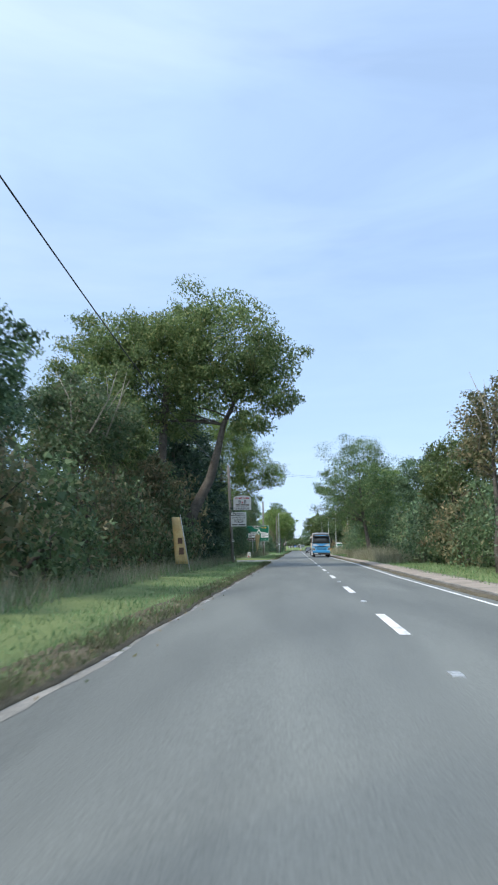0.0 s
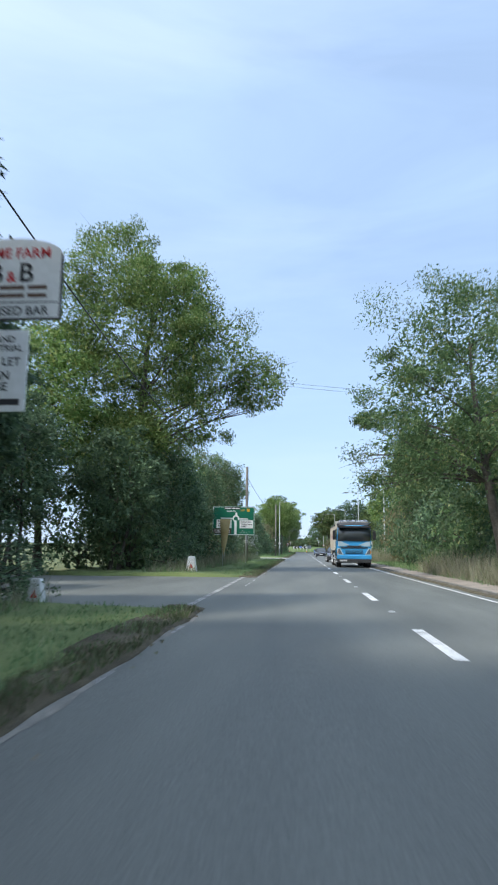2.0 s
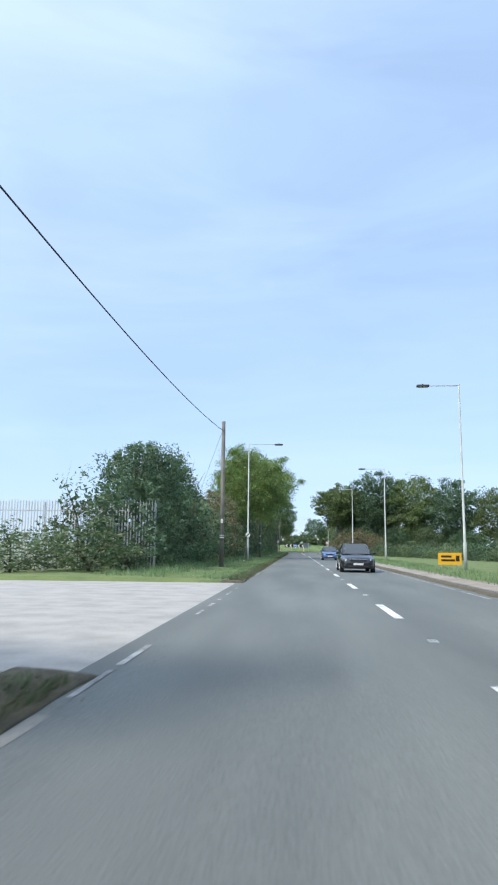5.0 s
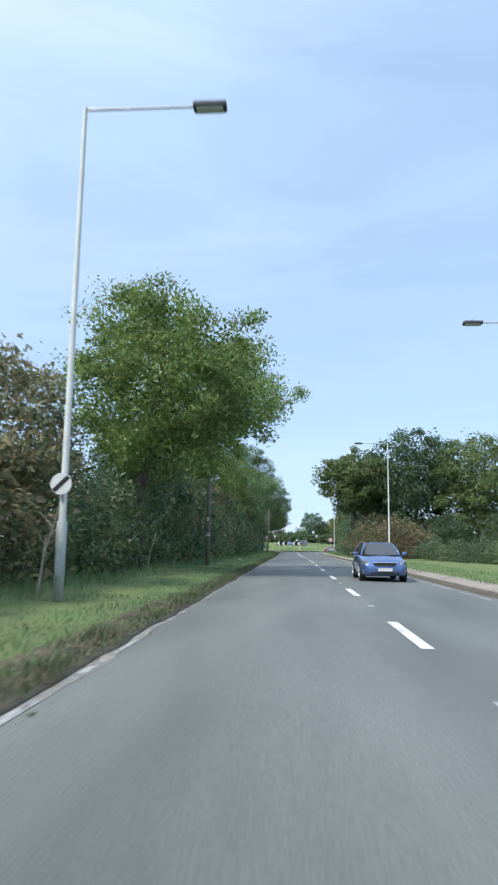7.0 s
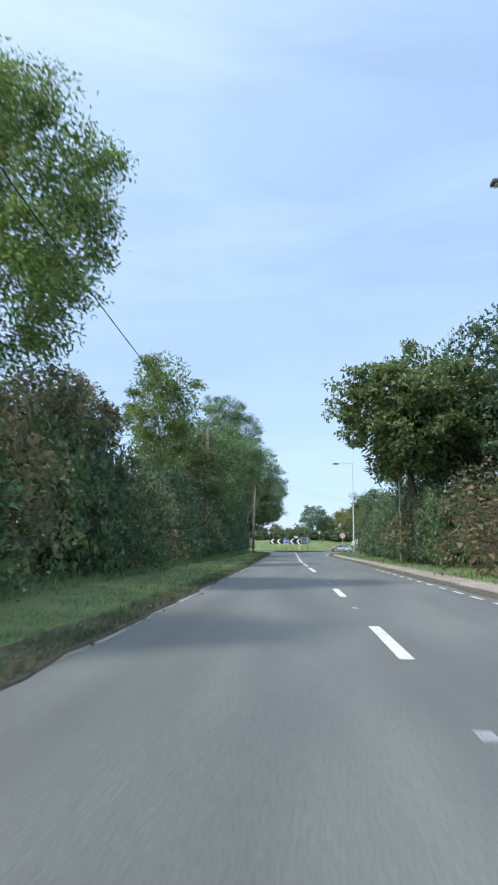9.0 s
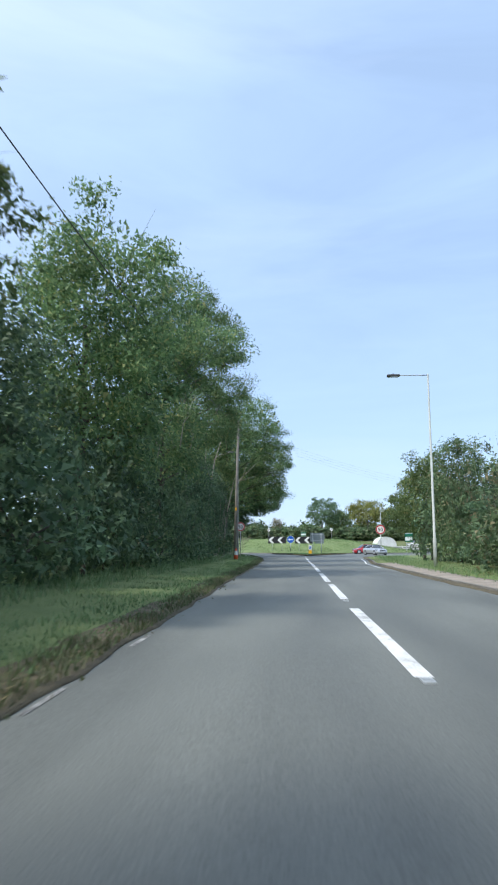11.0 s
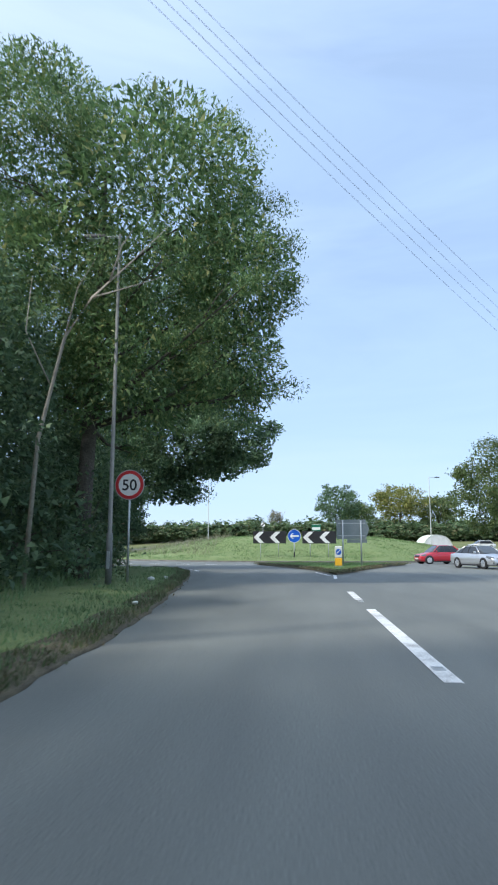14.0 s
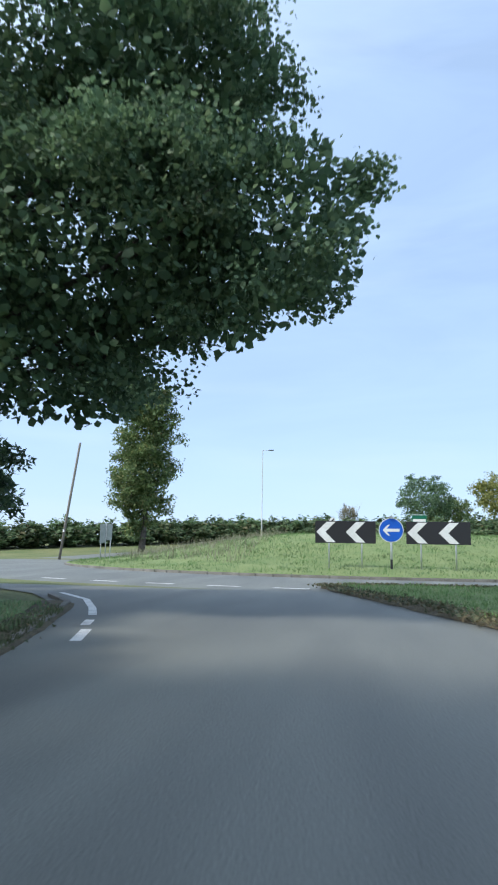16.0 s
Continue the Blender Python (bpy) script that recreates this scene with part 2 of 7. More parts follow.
POLE_WOOD = mat("weathered_pole", (0.155, 0.14, 0.125), 0.9, 0, (0.27, 0.248, 0.222), 2.2, 0.6, 30.0)
GALV = mat("galvanised_steel", (0.42, 0.44, 0.45), 0.5, 0.55, (0.55, 0.57, 0.58), 2.0, 0.15, 25.0)
LAMP_PAINT = mat("weathered_column_paint", (0.33, 0.36, 0.34), 0.6, 0.0, (0.44, 0.47, 0.45), 1.6, 0.1, 25.0)
GREY_PAINT = mat("grey_paint", (0.30, 0.32, 0.33), 0.5, 0.0, (0.40, 0.42, 0.43), 2.0, 0.1, 30.0)
DULL_STEEL = mat("dull_steel", (0.14, 0.145, 0.14), 0.7, 0.2, (0.20, 0.21, 0.20), 2.0, 0.15, 25.0)
DARK_STEEL = mat("dark_steel", (0.045, 0.048, 0.05), 0.5, 0.3, (0.08, 0.08, 0.08), 3.0, 0.1, 30.0)
CABLE = mat("cable", (0.02, 0.02, 0.022), 0.6)
SIGN_GREEN = mat("sign_green", (0.0, 0.135, 0.075), 0.45, 0, (0.0, 0.11, 0.062), 1.4, 0, 8.0)
SIGN_WHITE = mat("sign_white", (0.74, 0.75, 0.74), 0.45, 0, (0.62, 0.63, 0.61), 1.8, 0, 9.0)
SIGN_BLACK = mat("sign_black", (0.018, 0.018, 0.02), 0.45)
SIGN_RED = mat("sign_red", (0.52, 0.025, 0.03), 0.45)
SIGN_BLUE = mat("sign_blue", (0.005, 0.10, 0.52), 0.4, 0, (0.005, 0.085, 0.45), 2.0, 0, 9.0)
SIGN_YELLOW = mat("sign_yellow", (0.80, 0.42, 0.02), 0.5)
SIGN_BROWN = mat("sign_brown", (0.10, 0.055, 0.035), 0.5)
SIGN_GREY = mat("sign_back", (0.20, 0.235, 0.245), 0.55, 0.3, (0.26, 0.295, 0.305), 1.6, 0, 9.0)
BANNER = mat("faded_banner", (0.46, 0.32, 0.13), 0.8, 0, (0.55, 0.43, 0.22), 1.6, 0.2, 12.0)
CONE_RED = mat("cone_orange", (0.78, 0.10, 0.02), 0.5, 0, (0.60, 0.09, 0.03), 4.0, 0, 20.0)
RUBBER = mat("rubber", (0.02, 0.02, 0.021), 0.85, 0, (0.035, 0.034, 0.033), 6.0, 0.2, 40.0)
ALLOY = mat("alloy", (0.55, 0.56, 0.58), 0.3, 0.9)
CHROME = mat("chrome", (0.75, 0.76, 0.78), 0.12, 1.0)
CAR_GLASS = glass_mat("tinted_glass", (0.018, 0.022, 0.026))
LAMP_GLASS = glass_mat("lamp_glass", (0.46, 0.50, 0.54), 0.08)
HEADLAMP = glass_mat("headlamp_glass", (0.14, 0.155, 0.17), 0.05)
# base colour raised in place of sky reflection and the lit interior behind
SCREEN_GLASS = glass_mat("windscreen_glass", (0.06, 0.07, 0.075), 0.03)
TAIL_RED = glass_mat("tail_lamp", (0.35, 0.01, 0.01), 0.15)
AMBER = glass_mat("amber_lamp", (0.75, 0.32, 0.02), 0.2)
PLASTIC = mat("black_plastic", (0.022, 0.022, 0.024), 0.55)
PLATE_BAR = mat("plate_white", (0.62, 0.62, 0.60), 0.5)
def car_paint(name, color, metal=0.4):
    return mat(name, color, 0.28, metal, None, coat=1.0)
SLATE_PAINT = car_paint("slate_metallic", (0.05, 0.05, 0.055))
BLACK_PAINT = car_paint("black_metallic", (0.018, 0.02, 0.024))
BLUE_PAINT = car_paint("blue_metallic", (0.075, 0.15, 0.34))
RED_PAINT = car_paint("red_gloss", (0.48, 0.012, 0.03), 0.0)
SILVER_PAINT = car_paint("silver_metallic", (0.55, 0.57, 0.60), 0.6)
WHITE_PAINT = car_paint("white_gloss", (0.72, 0.73, 0.73), 0.0)
CAB_BLUE = car_paint("cab_blue", (0.05, 0.36, 0.72), 0.0)
CAB_PALE = car_paint("cab_pale_blue", (0.42, 0.58, 0.66), 0.0)
TIPPER_GREY = mat("tipper_grey", (0.60, 0.57, 0.50), 0.55, 0.0, (0.48, 0.44, 0.37), 1.2, 0.1, 9.0)
TIPPER_RED = mat("tipper_red", (0.33, 0.07, 0.07), 0.5, 0, (0.26, 0.08, 0.08), 1.5, 0, 9.0)

# ---- building helpers ----
def thing(name, x, y, z=0.0, rz=0.0, label="", category="", group="", kind=""):
    """An empty at a thing's base, to hold its parts."""
    e = new(name)
    e.empty_display_size = 0.2
    e.matrix_world = pose(x, y, z, 0, 0, rz)
    return tagged(e, label, category, group, kind)


def finish(bm, name, material, smooth=False):
    me = bpy.data.meshes.new(name)
    bm.normal_update()
    bm.to_mesh(me)
    bm.free()
    for m in (material if isinstance(material, (list, tuple)) else (material,)):
        me.materials.append(m)
    if smooth:
        me.polygons.foreach_set("use_smooth", [True] * len(me.polygons))
    return me


def part(name, bm, material, parent=None, label="", smooth=False):
    ob = new(name, finish(bm, name, material, smooth))
    ob.parent = parent
    return tagged(ob, label)


def box(bm, x0, x1, y0, y1, z0, z1, bevel=0.0):
    r = bmesh.ops.create_cube(bm, size=1.0)
    vs = r["verts"]
    for v in vs:
        v.co = Vector(((x0 + x1) / 2 + v.co.x * (x1 - x0), (y0 + y1) / 2 + v.co.y * (y1 - y0), (z0 + z1) / 2 + v.co.z * (z1 - z0)))
    if bevel:
        es = {e for v in vs for e in v.link_edges}
        bmesh.ops.bevel(bm, geom=list(es), offset=bevel, segments=2, affect="EDGES", profile=0.5)
    return bm


def boxes(*specs, bevel=0.0):
    bm = bmesh.new()
    for s in specs:
        box(bm, *s, bevel=bevel)
    return bm


def tube(bm, pts, radii, n=8, cap=True):
    """A tapered tube through pts."""
    rings = []
    for i, p in enumerate(pts):
        p = Vector(p)
        d = (Vector(pts[min(i + 1, len(pts) - 1)]) - Vector(pts[max(i - 1, 0)])).normalized()
        side = d.cross(Vector((0.31, 0.17, 0.93)) if abs(d.z) < 0.9 else Vector((1, 0, 0))).normalized()
        up = side.cross(d)
        r = radii[i] if isinstance(radii, (list, tuple)) else radii
        rings.append([bm.verts.new(p + (side * math.cos(a) + up * math.sin(a)) * r) for a in (2 * math.pi * k / n for k in range(n))])
    for a, b in zip(rings, rings[1:]):
        for k in range(n):
            bm.faces.new((a[k], a[(k + 1) % n], b[(k + 1) % n], b[k]))
    if cap:
        bm.faces.new(rings[0][::-1])
        bm.faces.new(rings[-1])
    return bm


def disc(bm, cx, cz, y, r, t=0.004, n=40):
    """A flat round plate that faces -y, its face at y."""
    tube(bm, [(cx, y + t, cz), (cx, y, cz)], r, n)
    return bm


def sheet(bm, rows):
    """Quads between rows of points."""
    vs = [[bm.verts.new(p) for p in row] for row in rows]
    for a, b in zip(vs, vs[1:]):
        for i in range(len(a) - 1):
            bm.faces.new((a[i], a[i + 1], b[i + 1], b[i]))
    return bm


def prism(bm, outline, y0, y1):
    """A plate of an outline given in x and z, from y0 (face) to y1 (back)."""
    a = [bm.verts.new((x, y0, z)) for x, z in outline]
    b = [bm.verts.new((x, y1, z)) for x, z in outline]
    bm.faces.new(a)
    bm.faces.new(b[::-1])
    for i in range(len(a)):
        j = (i + 1) % len(a)
        bm.faces.new((a[j], a[i], b[i], b[j]))
    bmesh.ops.recalc_face_normals(bm, faces=bm.faces[:])
    return bm


def slab(bm, outline, z0, z1):
    """A slab of an outline given in x and y."""
    a = [bm.verts.new((x, y, z0)) for x, y in outline]
    b = [bm.verts.new((x, y, z1)) for x, y in outline]
    bm.faces.new(a[::-1])
    bm.faces.new(b)
    for i in range(len(a)):
        j = (i + 1) % len(a)
        bm.faces.new((a[i], a[j], b[j], b[i]))
    bmesh.ops.recalc_face_normals(bm, faces=bm.faces[:])
    return bm


def lettering(text, x, z, y, size, material, parent, align="LEFT", name="lettering", label=""):
    """Flat letters that face -y; x, z: the start of the base line."""
    cu = bpy.data.curves.new(name, "FONT")
    cu.body, cu.size, cu.align_x, cu.extrude = text, size, align, 0.002
    cu.offset = size * 0.014
    tmp = new("tmp", cu)
    me = bpy.data.meshes.new_from_object(tmp)
    bpy.data.objects.remove(tmp)
    me.transform(Matrix.Translation((x, y, z)) @ Matrix.Rotation(radians(90), 4, "X"))
    me.materials.clear()
    me.materials.append(material)
    ob = new(name, me)
    ob.parent = parent
    return tagged(ob, label)


def smooth01(a, b, v):
    t = min(1.0, max(0.0, (v - a) / (b - a)))
    return t * t * (3 - 2 * t)


ISLAND = Vector((0.0, 391.0))
RING_IN, RING_OUT = 26.4, 35.6


def land(x, y):
    """Height of the open ground."""
    far = smooth01(392, 450, y) * 3.0 + smooth01(40, 160, abs(x) + max(0, y - 420) * 0.3) * 0.6
    return far


def centre_x(y):
    return 1.70 - 0.55 * smooth01(226, 268, y)


def left_edge(y):
    if y < 296:
        return -2.1 - 0.3 * smooth01(255, 290, y)
    pts = ((296, -2.4), (314, -2.9), (320, -3.4), (328, -4.3), (335, -5.2), (340, -6.0), (344, -7.2), (347, -8.3), (350, -10.4), (353, -14.0), (354.8, -17.5))
    return float(np.interp(y, [p[0] for p in pts], [p[1] for p in pts]))


def right_line(y):
    return float(np.interp(y, (-60, 20, 45, 75, 160, 262, 280, 300, 309, 321, 328, 335, 342, 348, 354), (4.4, 4.4, 4.75, 4.65, 4.95, 5.0, 4.75, 5.0, 5.8, 6.6, 7.2, 9.0, 12.5, 17.0, 24.0)))


# ---- ground, road, verges ----
bm = bmesh.new()
xs = sorted(set([-900, -500, -300, -200, -140, -100, -70, -50, -40, -30, -22, -16, -12, -9, 12, 16, 22, 30, 40, 50, 70, 100, 140, 200, 300, 500, 900]))
ys = list(range(-150, 360, 30)) + list(range(360, 470, 8)) + [480, 520, 600, 800, 1200, 2000]
sheet(bm, [[(x, y, land(x, y) - 0.03 + (0.0 if -14 < x < 14 and y < 372 else 0.05 * noise.noise((x * 0.13, y * 0.11, 0)))) for x in xs] for y in ys])
tagged(part("ground", bm, FIELD, None, smooth=True), "rough green field grass behind the hedges", "ground", kind="structure")

ROAD_YS = [-60 + 4 * i for i in range(90)] + [300 + 2 * i for i in range(28)]
ROAD_YS = sorted(set([y for y in ROAD_YS if y <= 356]))
bm = bmesh.new()
sheet(bm, [[(left_edge(y) - 0.45 + (right_line(y) + 1.2 - left_edge(y)) * k / 6, y, 0.0 + 0.035 * math.sin(math.pi * k / 6) * (1 if y < 300 else 0)) for k in range(7)] for y in ROAD_YS])
tagged(part("road", bm, ASPHALT, None, smooth=True), "worn grey asphalt two-lane road with patched surface", "road", kind="structure")


def crown_z(x, y):
    """Height of the cambered road at a place."""
    if y >= 300:
        return 0.0
    l, r = left_edge(y) - 0.45, right_line(y) + 0.75
    return 0.035 * math.sin(math.pi * min(1, max(0, (x - l) / (r - l))))


bm = bmesh.new()
N = 120
sheet(bm, [[(ISLAND.x + r * math.sin(2 * math.pi * i / N), ISLAND.y - r * math.cos(2 * math.pi * i / N), (0.004 if r < 36.5 else -0.03) + land(ISLAND.x + r * math.sin(2 * math.pi * i / N), ISLAND.y - r * math.cos(2 * math.pi * i / N))) for r in (RING_IN - 0.3, 29.5, 32.5, RING_OUT + 0.6, RING_OUT + 1.4)] for i in range(N + 1)])
tagged(part("roundabout_carriageway", bm, ASPHALT, None, smooth=True), "grey asphalt ring of a roundabout round a grass mound", "road", kind="structure")
# the arms that leave the ring to both sides
bm = bmesh.new()
for s in (-1, 1):
    sheet(bm, [[(s * (30 + 9 * i), 383 + 9 * j + 0.35 * i * i * 0.3, land(s * (30 + 9 * i), 383 + 9 * j) + 0.002 + 0.02 * 0) for j in (0, 1)] for i in range(12)])
tagged(part("road", bm, ASPHALT), "grey asphalt side arm of the roundabout", "road", kind="structure")


def strip(name, inner, outer, y0, y1, z, step, material, label, category, rough=0.03, n=5):
    """A raised strip beside the road, with uneven ground, between two lines x(y), and a skirt on the road side."""
    bm = bmesh.new()
    rows, y = [], y0
    while y <= y1 + 1e-6:
        a, b = inner(y), outer(y)
        row = [(a + 0.02 * (1 if a > 0 else -1) * 0, y, -0.08)]
        for k in range(n):
            f = k / (n - 1)
            x = a + (b - a) * f
            row.append((x, y, z * (0.35 + 0.65 * min(1, f * 3 + 0.001)) + (rough * noise.noise((x * 0.9, y * 0.7, 3.1)) if k else 0)))
        row.append((b, y, -0.1))
        rows.append(row)
        y += step
    # both ends run down to the ground
    rows.insert(0, [(x, y0 - 0.3, -0.09) for x, _, _ in rows[0]])
    rows.append([(x, rows[-1][0][1] + 0.3, -0.09) for x, _, _ in rows[-1]])
    sheet(bm, rows)
    bmesh.ops.recalc_face_normals(bm, faces=bm.faces[:])
    return tagged(part(name, bm, material, None, smooth=True), label, category, kind="structure")


def wob(y, s=0.0, a=0.12):
    return a * noise.noise((y * 0.45, s, 0.7)) + a * 0.6 * noise.noise((y * 1.7, s, 4.7))


for y0, y1 in ((-60, 51.5), (67.5, 120.5), (138.5, 347)):
    strip("dirt_edge", lambda y: left_edge(y) + 0.02 + wob(y, 1.0, 0.10), lambda y: left_edge(y) - 0.75, y0, y1, 0.075, 0.5, SOIL, "crumbling dirt and leaf litter along the road edge", "dirt", 0.05)
    strip("verge", lambda y: left_edge(y) - float(np.interp(y, (-60, 60, 110, 180, 200, 206, 262, 300, 340), (0.34, 0.32, 0.24, 0.26, 0.26, 0.16, 0.16, 0.22, 0.28))) + wob(y, 2.0, 0.2), lambda y: left_edge(y) - (9.5 if y < 340 else 9.5 + (y - 340) * 1.2), y0, y1, 0.15, 0.6, TURF, "uneven green grass verge beside the road", "verge", 0.07, 9)
strip("footway", lambda y: right_line(y) + 0.62, lambda y: right_line(y) + 2.0, -60, 300, 0.11, 1.5, PATHWAY, "pale dusty asphalt footway beside the road", "footway", 0.02)
strip("verge", lambda y: right_line(y) + (1.55 if y < 285 else 0.75) + wob(y, 5.0, 0.2), lambda y: right_line(y) + (22 if y < 290 else 16), -60, 336, 0.15, 0.8, TURF, "mown green grass verge behind the footway", "verge", 0.05, 9)
strip("dirt_edge", lambda y: right_line(y) + 0.35 + wob(y, 7.0, 0.1), lambda y: right_line(y) + 0.75, -60, 330, 0.05, 0.6, SOIL, "dirt and leaf litter gathered along the kerb", "dirt", 0.04)

# pale, gritty margin where the surface frays towards the verge
for y0, y1 in ((-60, 50), (69, 119), (140, 252)):
    bm = bmesh.new()
    ys_m = [y0 + 0.4 * i for i in range(int((y1 - y0) / 0.4) + 1)]
    sheet(bm, [[(left_edge(y) - 0.12, y, crown_z(left_edge(y) - 0.12, y) + 0.004), (left_edge(y) + 0.12 + 0.10 * noise.noise((y * 0.23, 8.0, 0.3)) + 0.07 * noise.noise((y * 1.9, 9.0, 0.3)), y, crown_z(left_edge(y) + 0.1, y) + 0.004)] for y in ys_m])
    tagged(part("road_margin", bm, GRIT), "pale gritty frayed margin of the asphalt", "road edge", kind="structure")
# farm entrance and second entrance
for name, y0, y1, far in (("driveway", 51.0, 68.0, -15.0), ("driveway", 120.0, 139.0, -26.0)):
    bm = bmesh.new()
    slab(bm, [(-2.3, y0 - 1.0), (-2.3, y1 + 1.5), (-4.5, y1 - 0.5), (far, y1 - 2.0), (far, y0 + 2.0), (-4.5, y0 + 0.5)], -0.05, 0.003)
    tagged(part(name, bm, CONCRETE if y0 > 100 else ASPHALT), "pale concrete apron of a yard entrance" if y0 > 100 else "asphalt farm entrance joining the road", "driveway", kind="structure")

# road markings: each stroke is a piece of its own
markings = thing("road_markings", 0, 0, 0, 0, "white painted centre and edge lines, chipped", "road marking", kind="structure")


def stroke(name, x0, y0, x1, y1, w, material=PAINT, dz=0.006):
    d = Vector((x1 - x0, y1 - y0)).normalized()
    sx, sy = d.y * w / 2, -d.x * w / 2
    bm = bmesh.new()
    pts = []
    n = max(1, int(math.hypot(x1 - x0, y1 - y0) / 1.5))
    rows = []
    for i in range(n + 1):
        f = i / n
        x, y = x0 + (x1 - x0) * f, y0 + (y1 - y0) * f
        rows.append([(x - sx, y - sy, crown_z(x, y) + dz), (x + sx, y + sy, crown_z(x, y) + dz)])
    sheet(bm, rows)
    bmesh.ops.recalc_face_normals(bm, faces=bm.faces[:])
    if bm.faces[0].normal.z < 0:
        bmesh.ops.reverse_faces(bm, faces=bm.faces[:])
    return part(name, bm, material, markings)


k = -4
while 3.33 + 9 * k < 236:
    ye = 3.33 + 9 * k
    stroke("centre_dash", centre_x(ye - 3), ye - 3.0, centre_x(ye), ye, 0.17)
    k += 1
for y0, y1 in ((240.6, 246.6), (249.2, 256.0), (258.5, 265.5), (267.8, 273.9), (275.5, 282.4), (284.6, 290.9), (292.3, 298.6), (300.3, 301.8), (303.3, 309.2), (311.6, 319.3), (321.9, 325.0)):
    stroke("centre_dash", centre_x(y0), y0, centre_x(y1) + 0.02, y1, 0.19)
stroke("edge_line", 1.18, 333.2, 1.35, 337.0, 0.14)
y = -50.0
while y < 318:
    # the right-hand line is whole at first, then broken
    if y < 120:
        stroke("edge_line", right_line(y), y, right_line(y + 5), y + 5, 0.11, PAINT)
        y += 5
    elif y < 212:
        stroke("edge_line", right_line(y), y, right_line(y + 3.2), y + 3.2, 0.11, PAINT_OLD)
        y += 4.0
    elif y < 245:
        stroke("edge_line", right_line(y), y, right_line(y + 1.0), y + 1.0, 0.11)
        y += 1.9
    elif y < 290:
        y += 5
    else:
        stroke("edge_line", right_line(y), y, right_line(y + 3), y + 3, 0.11)
        y += 3
rng = random.Random(5)
y = -20.0
while y < 262:
    n = rng.uniform(0.25, 1.5)
    if not (51 < y < 54) and rng.random() < 0.6:
        stroke("edge_line", left_edge(y) + 0.10, y, left_edge(y + n) + 0.10, y + n, rng.uniform(0.05, 0.10), PAINT_OLD)
    y += n + rng.uniform(0.1, 1.6)
stroke("edge_line", -2.55, 51.5, -2.68, 70.0, 0.15, PAINT_OLD, 0.018)
for a, b in ((-14.8, -13.6), (-12.2, -11.1), (-9.8, -8.7), (-7.4, -6.2), (-5.0, -3.8)):
    for x, x2 in ((a, b),):
        ya = ISLAND.y - math.sqrt(35.9 ** 2 - x * x)
        yb = ISLAND.y - math.sqrt(35.9 ** 2 - x2 * x2)
        stroke("give_way_dash", x, ya, x2, yb, 0.3, PAINT, 0.02)
for (x0, y0), (x1, y1) in (((-10.2, 350.6), (-8.6, 348.6)), ((-8.6, 348.6), (-7.5, 346.4)), ((-7.5, 346.4), (-6.9, 345.0)), ((-6.6, 344.2), (-6.35, 343.4)), ((-6.1, 342.9), (-5.7, 341.6))):
    stroke("edge_line", x0 - 0.05, y0 - 0.1, x1 - 0.05, y1 - 0.1, 0.16)
for (x0, y0), (x1, y1) in (((0.55, 340.6), (0.72, 339.2)), ((0.72, 339.2), (0.92, 337.8)), ((0.92, 337.8), (1.08, 336.4))):
    stroke("edge_line", x0, y0, x1, y1, 0.14)
# cat's-eye studs between the dashes
stud_bm = boxes((-0.06, 0.06, -0.11, 0.11, 0.0, 0.018), (-0.045, 0.045, -0.03, 0.03, 0.015, 0.03))
stud_me = finish(stud_bm, "road_stud", GALV)
for k in range(-1, 37):
    yy = 3.33 + 9 * k + 3.0
    if yy < 322:
        ob = new("road_stud", stud_me)
        ob.parent = markings
        ob.matrix_world = pose(centre_x(yy), yy, crown_z(centre_x(yy), yy) - 0.003)

# kerb stones
kerb_me = finish(boxes((-0.06, 0.06, 0.01, 0.905, -0.10, 0.10)), "kerb_stone", KERB)
kerb_l = thing("kerb", 0, 0, 0, 0, "half-buried grey concrete kerb beside the verge", "kerb", kind="structure")
kerb_r = thing("kerb", 0, 0, 0, 0, "pale concrete kerb beside the footway", "kerb", kind="structure")
rng = random.Random(8)
for i in range(290):
    yy = -14 + i * 0.915
    if not (50.5 < yy < 68 or 119.5 < yy < 139):
        ob = new("kerb_stone", kerb_me)
        ob.parent = kerb_l
        ob.matrix_world = pose(left_edge(yy) - 0.30 + rng.uniform(-0.015, 0.015), yy, -0.085 + 0.07 * max(0.0, noise.noise((yy * 0.11, 2.0, 0.5))), rng.uniform(-0.5, 0.5), rng.uniform(-3, 3), math.degrees(math.atan2(left_edge(yy) - left_edge(yy + 1), 1)))
    yr = -4 + i * 1.1
    ob = new("kerb_stone", kerb_me)
    ob.parent = kerb_r
    ob.matrix_world = pose(right_line(yr) + 0.62, yr, rng.uniform(0.0, 0.02), 0, 0, math.degrees(math.atan2(right_line(yr) - right_line(yr + 1), 1))) @ Matrix.Diagonal((1, 1.19, 1, 1))
for i in range(70):
    # round the mouth of the approach, on the verge's corner
    yy = 300 + i * 0.7
    ob = new("kerb_stone", kerb_me)
    ob.parent = kerb_l
    ob.matrix_world = pose(left_edge(yy) - 0.14, yy, -0.075 + 0.055 * smooth01(336, 343, yy), 0, 0, math.degrees(math.atan2(left_edge(yy) - left_edge(yy + 0.7), 0.7)))

# ---- the island of the roundabout ----
def mound(x, y):
    d = math.hypot(x - ISLAND.x, y - ISLAND.y)
    return 0.14 + 2.35 * smooth01(RING_IN, 7, d) + 0.16 * smooth01(RING_IN, RING_IN - 2, d)


